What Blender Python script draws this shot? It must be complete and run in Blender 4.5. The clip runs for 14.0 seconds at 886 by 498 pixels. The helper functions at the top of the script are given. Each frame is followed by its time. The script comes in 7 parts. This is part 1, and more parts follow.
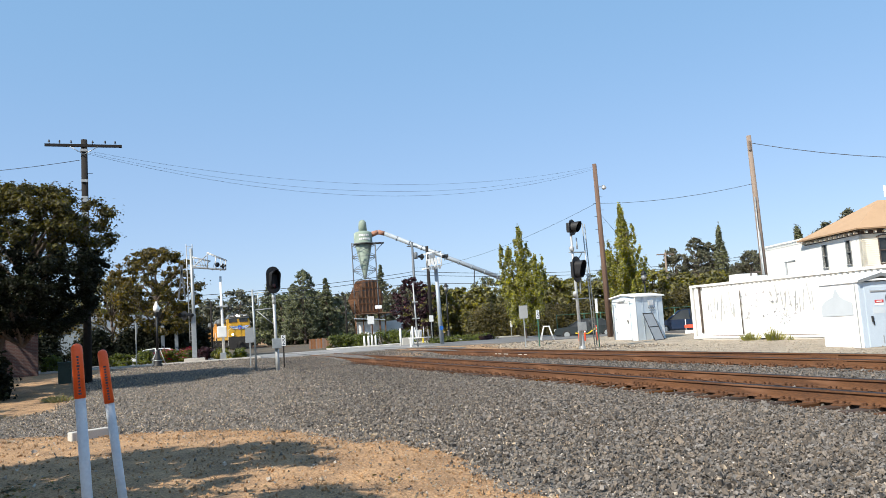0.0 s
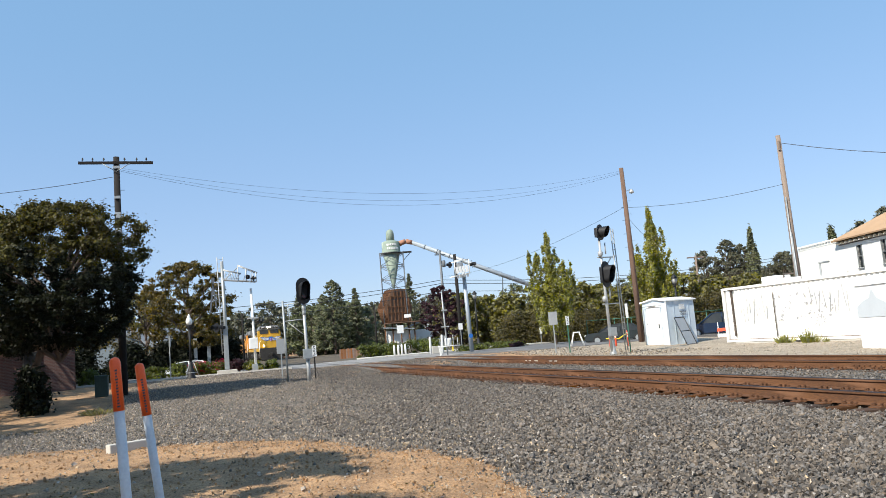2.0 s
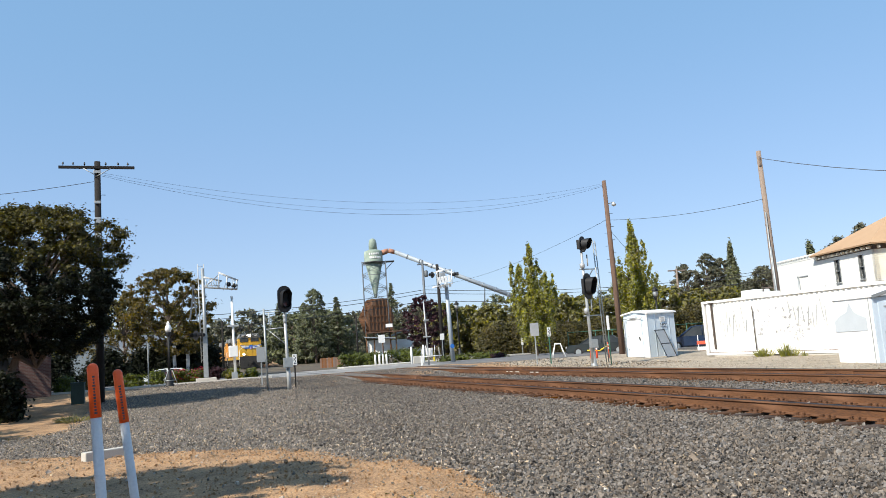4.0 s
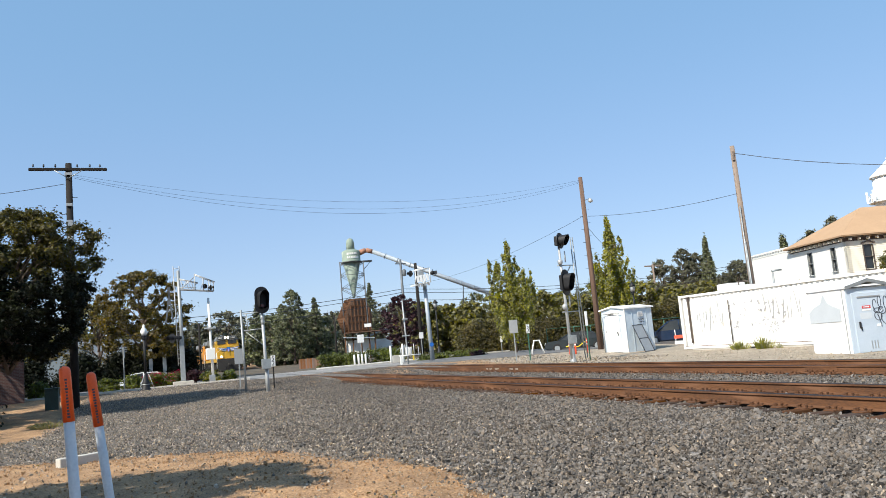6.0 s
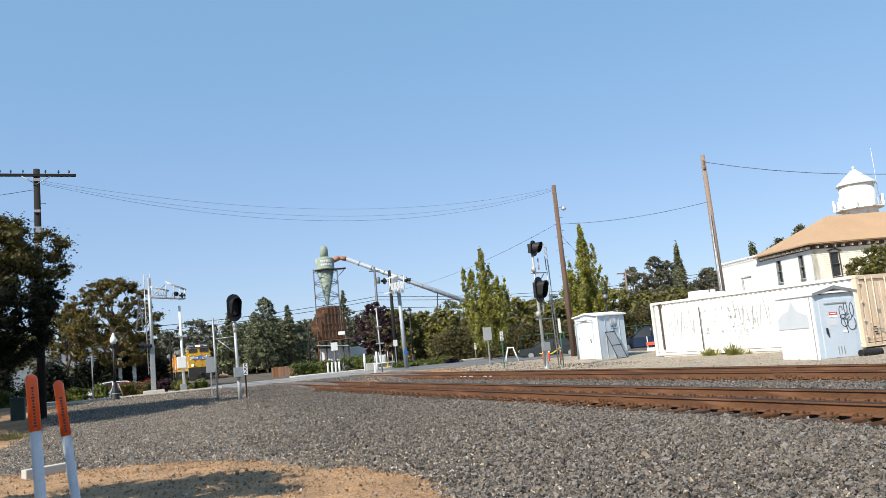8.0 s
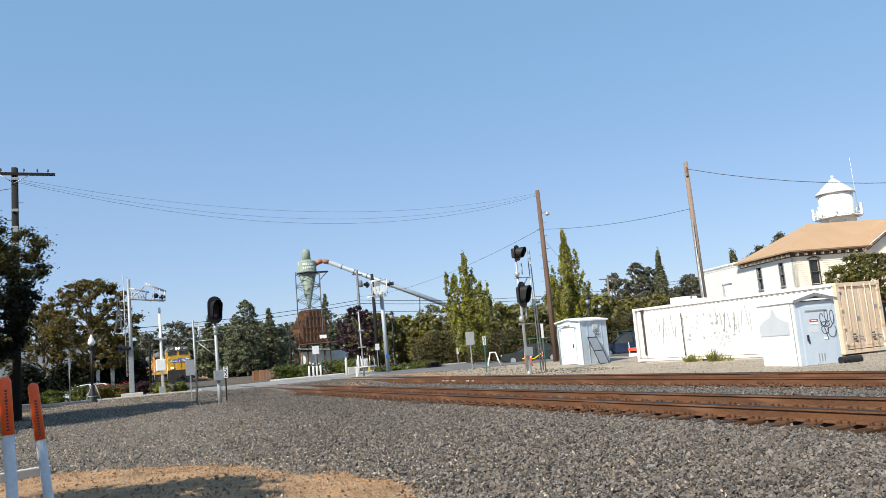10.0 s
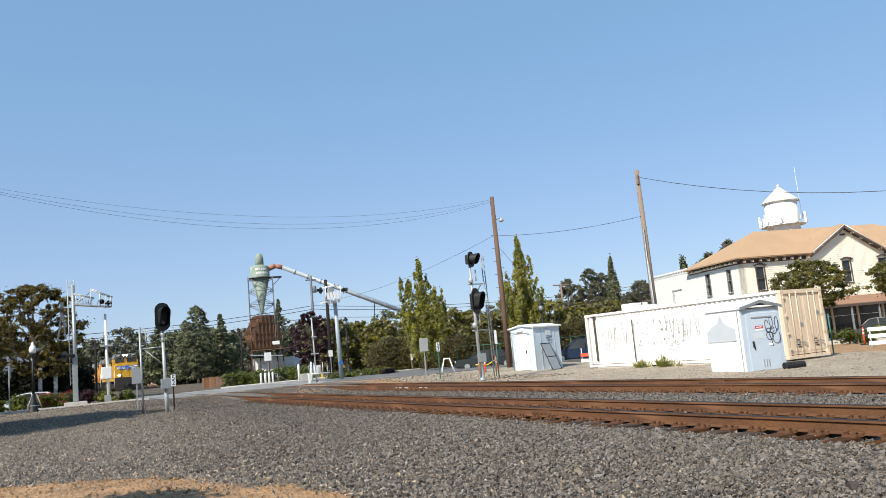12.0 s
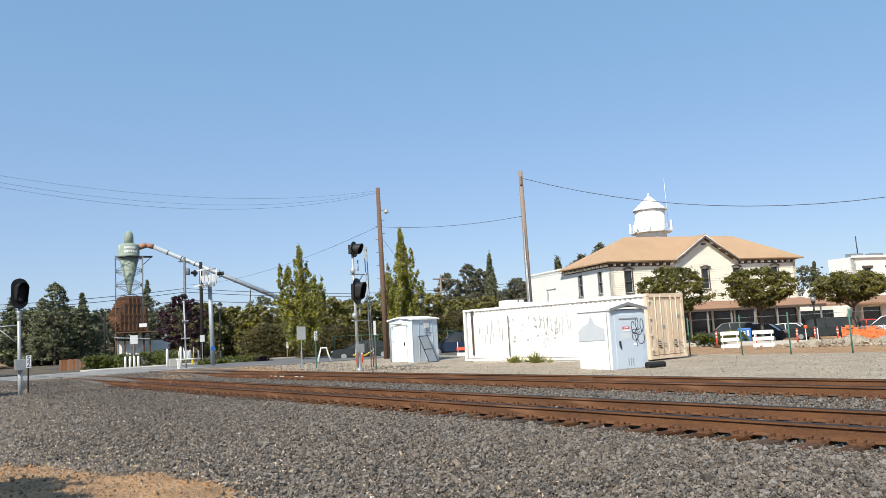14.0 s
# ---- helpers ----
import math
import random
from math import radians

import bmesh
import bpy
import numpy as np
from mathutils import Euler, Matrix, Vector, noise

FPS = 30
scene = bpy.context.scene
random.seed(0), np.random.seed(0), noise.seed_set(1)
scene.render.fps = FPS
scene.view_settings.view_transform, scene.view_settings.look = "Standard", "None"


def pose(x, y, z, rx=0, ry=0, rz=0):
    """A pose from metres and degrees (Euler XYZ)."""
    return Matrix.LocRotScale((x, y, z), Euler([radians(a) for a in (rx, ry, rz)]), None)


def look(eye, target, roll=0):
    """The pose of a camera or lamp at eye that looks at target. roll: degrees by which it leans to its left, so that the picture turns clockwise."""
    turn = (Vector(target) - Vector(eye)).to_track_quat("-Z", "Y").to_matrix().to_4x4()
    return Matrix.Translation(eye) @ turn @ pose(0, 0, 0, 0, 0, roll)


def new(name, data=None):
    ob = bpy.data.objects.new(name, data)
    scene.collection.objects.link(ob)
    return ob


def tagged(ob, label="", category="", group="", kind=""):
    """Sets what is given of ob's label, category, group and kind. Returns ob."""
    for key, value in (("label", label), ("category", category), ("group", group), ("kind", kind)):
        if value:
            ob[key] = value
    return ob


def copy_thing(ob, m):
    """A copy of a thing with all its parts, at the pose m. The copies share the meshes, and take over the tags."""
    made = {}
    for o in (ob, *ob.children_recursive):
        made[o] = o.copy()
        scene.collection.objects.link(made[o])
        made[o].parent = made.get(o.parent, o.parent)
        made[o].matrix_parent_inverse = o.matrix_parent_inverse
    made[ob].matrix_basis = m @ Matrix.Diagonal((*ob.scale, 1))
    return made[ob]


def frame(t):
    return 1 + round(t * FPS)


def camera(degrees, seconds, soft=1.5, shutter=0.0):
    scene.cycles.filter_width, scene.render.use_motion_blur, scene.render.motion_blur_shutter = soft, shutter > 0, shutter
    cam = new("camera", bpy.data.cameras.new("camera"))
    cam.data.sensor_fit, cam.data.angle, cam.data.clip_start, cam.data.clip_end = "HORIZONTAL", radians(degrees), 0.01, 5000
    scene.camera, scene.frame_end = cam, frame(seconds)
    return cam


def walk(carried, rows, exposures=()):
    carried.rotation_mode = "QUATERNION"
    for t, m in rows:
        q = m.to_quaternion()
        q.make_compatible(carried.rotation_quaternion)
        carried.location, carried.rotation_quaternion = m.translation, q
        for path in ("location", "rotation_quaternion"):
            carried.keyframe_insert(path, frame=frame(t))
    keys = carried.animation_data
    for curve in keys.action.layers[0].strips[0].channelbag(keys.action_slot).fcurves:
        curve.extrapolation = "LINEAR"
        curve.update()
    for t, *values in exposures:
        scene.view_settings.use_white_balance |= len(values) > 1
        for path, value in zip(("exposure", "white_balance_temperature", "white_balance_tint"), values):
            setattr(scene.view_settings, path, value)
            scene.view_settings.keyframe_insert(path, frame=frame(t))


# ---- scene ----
cam = camera(60.2, 14.0, 0.6)
PATH = [
    (0, (0.372, 0.494, 1.766), (1.0749, 2.3561, 1.9669), -3.7),
    (0.5, (0.377, 0.427, 1.760), (1.0627, 2.2938, 1.9708), -4.0),
    (1, (0.352, 0.531, 1.748), (1.0198, 2.4034, 1.9698), -4.2),
    (1.5, (0.363, 0.492, 1.764), (1.0250, 2.3656, 1.9897), -4.6),
    (2, (0.353, 0.444, 1.768), (0.9883, 2.3269, 1.9947), -4.7),
    (2.5, (0.326, 0.506, 1.757), (0.9538, 2.3904, 1.9880), -4.6),
    (3, (0.358, 0.508, 1.755), (1.0242, 2.3795, 1.9856), -4.4),
    (3.2, (0.357, 0.453, 1.761), (1.0372, 2.3188, 2.0018), -4.0),
    (5.3, (0.329, 0.507, 1.755), (1.0131, 2.3691, 2.0083), -4.4),
    (5.5, (0.342, 0.539, 1.745), (1.0496, 2.3932, 1.9948), -5.0),
    (6, (0.357, 0.520, 1.738), (1.0904, 2.3648, 1.9798), -5.1),
    (6.5, (0.348, 0.511, 1.754), (1.0829, 2.3563, 1.9906), -5.0),
    (7, (0.339, 0.515, 1.736), (1.1373, 2.3317, 1.9880), -5.3),
    (7.5, (0.351, 0.485, 1.727), (1.1471, 2.3017, 1.9823), -5.3),
    (9.8, (0.365, 0.638, 1.726), (1.1758, 2.4478, 1.9814), -5.4),
    (10, (0.364, 0.616, 1.730), (1.2017, 2.4125, 1.9923), -4.9),
    (10.5, (0.344, 0.652, 1.727), (1.1862, 2.4457, 1.9948), -5.1),
    (11, (0.380, 0.690, 1.721), (1.2914, 2.4490, 1.9948), -5.4),
    (11.5, (0.419, 0.651, 1.750), (1.3254, 2.4140, 2.0159), -5.2),
    (12, (0.484, 0.656, 1.780), (1.4259, 2.4000, 2.0459), -5.1),
    (12.5, (0.502, 0.598, 1.759), (1.4759, 2.3257, 2.0170), -3.1),
    (13, (0.347, 0.716, 1.764), (1.4680, 2.3550, 2.0030), -3.5),
    (13.5, (0.327, 0.722, 1.778), (1.4933, 2.3304, 2.0081), -4.1),
    (14, (0.346, 0.655, 1.799), (1.5492, 2.2372, 2.0200), -3.1),
]
walk(cam, [(t, look(eye, target, roll)) for t, eye, target, roll in PATH], [(0.0, 0.49), (7.0, 0.42), (14.0, 0.31)])

# ---- world, sun ----
SUN_FROM = Vector((-0.66, -0.32, 0.68)).normalized()
world = bpy.data.worlds.new("sky")
scene.world = world
world.use_nodes = True
wn = world.node_tree.nodes
sky = wn.new("ShaderNodeTexSky")
sky.sky_type = "NISHITA"
sky.sun_disc = False
sky.sun_elevation = math.asin(SUN_FROM.z)
sky.sun_rotation = math.atan2(SUN_FROM.x, SUN_FROM.y)
sky.air_density, sky.dust_density, sky.ozone_density = 1.0, 0.4, 4.0
haze = wn.new("ShaderNodeMixRGB")
haze.inputs[0].default_value = 0.66
# thin summer haze: paler and less blue towards the horizon
way = wn.new("ShaderNodeTexCoord")
height = wn.new("ShaderNodeSeparateXYZ")
rise = wn.new("ShaderNodeMapRange")
rise.interpolation_type = "SMOOTHSTEP"
rise.inputs["From Min"].default_value, rise.inputs["From Max"].default_value = 0.0, 0.42
tone = wn.new("ShaderNodeMixRGB")
tone.inputs[1].default_value, tone.inputs[2].default_value = (1.98, 2.60, 3.95, 1), (1.38, 2.58, 4.05, 1)
world.node_tree.links.new(way.outputs["Generated"], height.inputs[0])
world.node_tree.links.new(height.outputs[2], rise.inputs["Value"])
world.node_tree.links.new(rise.outputs[0], tone.inputs[0])
world.node_tree.links.new(tone.outputs[0], haze.inputs[2])
world.node_tree.links.new(sky.outputs[0], haze.inputs[1])
world.node_tree.links.new(haze.outputs[0], wn["Background"].inputs[0])
wn["Background"].inputs[1].default_value = 0.142
sun = new("sun", bpy.data.lights.new("sun", "SUN"))
sun.data.energy, sun.data.angle, sun.data.color = 5.0, radians(0.5), (1.0, 0.935, 0.82)
sun.matrix_world = look(SUN_FROM * 50, (0, 0, 0))


# ---- helpers for meshes ----
def S(a, b, v):
    t = min(1.0, max(0.0, (v - a) / (b - a)))
    return t * t * (3 - 2 * t)


def bearing(az, r):
    """A plan point r metres from the standing place, az degrees clockwise from the rails' line."""
    return 0.35 + r * math.sin(radians(az)), 0.55 + r * math.cos(radians(az))


def mesh_of(name, bm):
    me = bpy.data.meshes.new(name)
    bm.normal_update()
    bm.to_mesh(me)
    bm.free()
    return me


def smooth(me, on=True):
    me.polygons.foreach_set("use_smooth", [on] * len(me.polygons))


def part(name, bm, material, parent, label="", soft=False):
    me = bm if isinstance(bm, bpy.types.Mesh) else mesh_of(name, bm)
    if material and not me.materials:
        me.materials.append(material)
    if soft:
        smooth(me)
    ob = new(name, me)
    ob.parent = parent
    if label:
        ob["label"] = label
    return ob


def thing(name, label, category, x, y, z=None, rz=0.0, group="", kind=""):
    ob = new(name)
    ob.empty_display_size = 0.3
    ob.matrix_basis = pose(x, y, ground_z(x, y) if z is None else z, 0, 0, rz)
    return tagged(ob, label, category, group, kind)


def solid(name, bm, material, label, category="", x=0, y=0, z=0, rz=0.0, group="", kind="", soft=False):
    ob = part(name, bm, material, None, "", soft)
    ob.matrix_basis = pose(x, y, z, 0, 0, rz)
    return tagged(ob, label, category, group, kind)


def box(bm, c, s, bevel=0.0, m=None):
    """A box with centre c and size s, its edges bevelled."""
    t = bmesh.new()
    bmesh.ops.create_cube(t, size=1, matrix=Matrix.Diagonal((*s, 1)))
    if bevel:
        bmesh.ops.bevel(t, geom=t.edges[:], offset=bevel, segments=2, affect="EDGES", profile=0.6)
    mm = Matrix.Translation(c) @ (m or Matrix())
    return join(bm, t, mm)


def join(bm, t, mm=None):
    if mm is not None:
        bmesh.ops.transform(t, matrix=mm, verts=t.verts)
    t.verts.index_update()
    vs = [bm.verts.new(v.co) for v in t.verts]
    for f in t.faces:
        try:
            bm.faces.new([vs[v.index] for v in f.verts]).smooth = f.smooth
        except ValueError:
            pass
    t.free()
    return bm


def rod(bm, a, b, r0, r1=None, seg=8, caps=True):
    """A round bar from a to b."""
    a, b = Vector(a), Vector(b)
    r1 = r0 if r1 is None else r1
    d = b - a
    q = d.to_track_quat("Z", "Y").to_matrix()
    rings = []
    for p, r in ((a, r0), (b, r1)):
        rings.append([bm.verts.new(p + q @ Vector((r * math.cos(k * 2 * math.pi / seg), r * math.sin(k * 2 * math.pi / seg), 0))) for k in range(seg)])
    for k in range(seg):
        bm.faces.new((rings[0][k], rings[0][(k + 1) % seg], rings[1][(k + 1) % seg], rings[1][k])).smooth = True
    if caps:
        bm.faces.new(rings[0][::-1])
        bm.faces.new(rings[1])
    return bm


def lathe(bm, profile, seg=20, at=(0, 0, 0)):
    """Turns (radius, height) pairs round the z axis."""
    rings = []
    for r, z in profile:
        rings.append([bm.verts.new((at[0] + r * math.cos(k * 2 * math.pi / seg), at[1] + r * math.sin(k * 2 * math.pi / seg), at[2] + z)) for k in range(seg)])
    for A, B in zip(rings, rings[1:]):
        for k in range(seg):
            bm.faces.new((A[k], A[(k + 1) % seg], B[(k + 1) % seg], B[k])).smooth = True
    bm.faces.new(rings[0][::-1])
    bm.faces.new(rings[-1])
    return bm


def prism(bm, outline, a, b, axis="y", bevel=0.0):
    """A plan outline of (u, v) pairs drawn out from a to b along an axis."""
    def put(u, v, w):
        return {"x": (w, u, v), "y": (u, w, v), "z": (u, v, w)}[axis]
    t = bmesh.new()
    A = [t.verts.new(put(u, v, a)) for u, v in outline]
    B = [t.verts.new(put(u, v, b)) for u, v in outline]
    n = len(outline)
    for k in range(n):
        t.faces.new((A[k], A[(k + 1) % n], B[(k + 1) % n], B[k]))
    t.faces.new(A[::-1])
    t.faces.new(B)
    bmesh.ops.recalc_face_normals(t, faces=t.faces[:])
    if bevel:
        bmesh.ops.bevel(t, geom=t.edges[:], offset=bevel, segments=2, affect="EDGES")
    return join(bm, t)


def bx(c, s, bevel=0.0, m=None):
    return box(bmesh.new(), c, s, bevel, m)


def rd(a, b, r0, r1=None, seg=8):
    return rod(bmesh.new(), a, b, r0, r1, seg)


def raw(name, verts, faces, material=None):
    me = bpy.data.meshes.new(name)
    me.from_pydata(verts, [], faces)
    me.shade_flat()
    me.update()
    if material:
        me.materials.append(material)
    return me


# ---- materials ----
def mat(name, c1, c2=None, rough=0.7, metal=0.0, scale=6.0, fine=80.0, bump=0.15, wear=None, wear_at=0.62, emit=0.0, stretch=(1, 1, 1), island=0.0, spec=None):
    """Two-scale mottling between c1 and c2, fine bump and, if given, patches of wear."""
    m = bpy.data.materials.new(name)
    m.use_nodes = True
    n, l = m.node_tree.nodes, m.node_tree.links
    b = n["Principled BSDF"]
    b.inputs["Roughness"].default_value, b.inputs["Metallic"].default_value = rough, metal
    if spec is not None:
        b.inputs["Specular IOR Level"].default_value = spec
    c2 = c2 or tuple(v * 0.75 for v in c1)
    tc, mp = n.new("ShaderNodeTexCoord"), n.new("ShaderNodeMapping")
    mp.inputs["Scale"].default_value = stretch
    l.new(tc.outputs["Object"], mp.inputs[0])
    def noise_tex(sc, detail=4):
        t = n.new("ShaderNodeTexNoise")
        t.inputs["Scale"].default_value, t.inputs["Detail"].default_value = sc, detail
        l.new(mp.outputs[0], t.inputs["Vector"])
        return t
    big, small = noise_tex(scale), noise_tex(fine, 2)
    add = n.new("ShaderNodeMath")
    add.operation = "MULTIPLY_ADD"
    add.inputs[1].default_value, add.inputs[2].default_value = 0.5, 0.0
    l.new(small.outputs[0], add.inputs[0])
    add2 = n.new("ShaderNodeMath")
    add2.operation = "MULTIPLY_ADD"
    add2.inputs[1].default_value = 0.5
    l.new(big.outputs[0], add2.inputs[0])
    l.new(add.outputs[0], add2.inputs[2])
    ramp = n.new("ShaderNodeValToRGB")
    ramp.color_ramp.elements[0].position, ramp.color_ramp.elements[1].position = 0.34, 0.66
    ramp.color_ramp.elements[0].color, ramp.color_ramp.elements[1].color = (*c2, 1), (*c1, 1)
    l.new(add2.outputs[0], ramp.inputs[0])
    out = ramp.outputs[0]
    if wear:
        w = noise_tex(scale * 0.6, 8)
        wr = n.new("ShaderNodeValToRGB")
        wr.color_ramp.elements[0].position, wr.color_ramp.elements[1].position = wear_at - 0.04, wear_at + 0.04
        l.new(w.outputs[0], wr.inputs[0])
        mx = n.new("ShaderNodeMixRGB")
        mx.inputs[2].default_value = (*wear, 1)
        l.new(wr.outputs[0], mx.inputs[0])
        l.new(out, mx.inputs[1])
        out = mx.outputs[0]
    if island:
        geo = n.new("ShaderNodeNewGeometry")
        oi = n.new("ShaderNodeObjectInfo")
        sm = n.new("ShaderNodeMath")
        sm.operation = "ADD"
        l.new(geo.outputs["Random Per Island"], sm.inputs[0])
        l.new(oi.outputs["Random"], sm.inputs[1])
        fr = n.new("ShaderNodeMath")
        fr.operation = "FRACT"
        l.new(sm.outputs[0], fr.inputs[0])
        rng = n.new("ShaderNodeMapRange")
        rng.inputs["To Min"].default_value, rng.inputs["To Max"].default_value = 1 - island, 1 + island
        l.new(fr.outputs[0], rng.inputs["Value"])
        hsv = n.new("ShaderNodeHueSaturation")
        ms = n.new("ShaderNodeMath")
        ms.operation = "MULTIPLY"
        ms.inputs[1].default_value = 7.31
        l.new(fr.outputs[0], ms.inputs[0])
        ff = n.new("ShaderNodeMath")
        ff.operation = "FRACT"
        l.new(ms.outputs[0], ff.inputs[0])
        sr = n.new("ShaderNodeMapRange")
        sr.inputs["To Min"].default_value, sr.inputs["To Max"].default_value = 0.55, 1.45
        l.new(ff.outputs[0], sr.inputs["Value"])
        l.new(sr.outputs[0], hsv.inputs["Saturation"])
        l.new(rng.outputs[0], hsv.inputs["Value"])
        l.new(out, hsv.inputs["Color"])
        out = hsv.outputs[0]
    l.new(out, b.inputs["Base Color"])
    if bump:
        bp = n.new("ShaderNodeBump")
        bp.inputs["Strength"].default_value, bp.inputs["Distance"].default_value = bump, 0.02
        l.new(add2.outputs[0], bp.inputs["Height"])
        l.new(bp.outputs[0], b.inputs["Normal"])
    if emit:
        b.inputs["Emission Color"].default_value = (*c1, 1)
        b.inputs["Emission Strength"].default_value = emit
    return m


def leaf_mat(name, c1, c2):
    m = mat(name, c1, c2, rough=0.6, scale=0.5, fine=3.0, bump=0, island=0.24, spec=0.25)
    n, l = m.node_tree.nodes, m.node_tree.links
    b = n["Principled BSDF"]
    tr = n.new("ShaderNodeBsdfTranslucent")
    mix = n.new("ShaderNodeMixShader")
    mix.inputs[0].default_value = 0.28
    l.new(b.inputs["Base Color"].links[0].from_socket, tr.inputs[0])
    l.new(b.outputs[0], mix.inputs[1])
    l.new(tr.outputs[0], mix.inputs[2])
    l.new(mix.outputs[0], n["Material Output"].inputs[0])
    return m


def gravel_mat(name, c1, c2, cell, lo=0.35, hi=1.75, relief=1.0, scale=2.0):
    """Crushed stone seen as one sheet: a tone for each stone-sized cell and a lumpy relief."""
    m = mat(name, c1, c2, 0.95, scale=scale, fine=30, bump=0)
    n, l = m.node_tree.nodes, m.node_tree.links
    b = n["Principled BSDF"]
    tc, vo = n.new("ShaderNodeTexCoord"), n.new("ShaderNodeTexVoronoi")
    vo.inputs["Scale"].default_value = cell
    l.new(tc.outputs["Object"], vo.inputs["Vector"])
    bw, rng, hsv = n.new("ShaderNodeRGBToBW"), n.new("ShaderNodeMapRange"), n.new("ShaderNodeHueSaturation")
    rng.inputs["To Min"].default_value, rng.inputs["To Max"].default_value = lo, hi
    l.new(vo.outputs["Color"], bw.inputs[0])
    l.new(bw.outputs[0], rng.inputs["Value"])
    l.new(rng.outputs[0], hsv.inputs["Value"])
    l.new(b.inputs["Base Color"].links[0].from_socket, hsv.inputs["Color"])
    l.new(hsv.outputs[0], b.inputs["Base Color"])
    bp = n.new("ShaderNodeBump")
    bp.invert = True
    bp.inputs["Strength"].default_value, bp.inputs["Distance"].default_value = relief, 0.5 / cell
    l.new(vo.outputs["Distance"], bp.inputs["Height"])
    l.new(bp.outputs[0], b.inputs["Normal"])
    return m


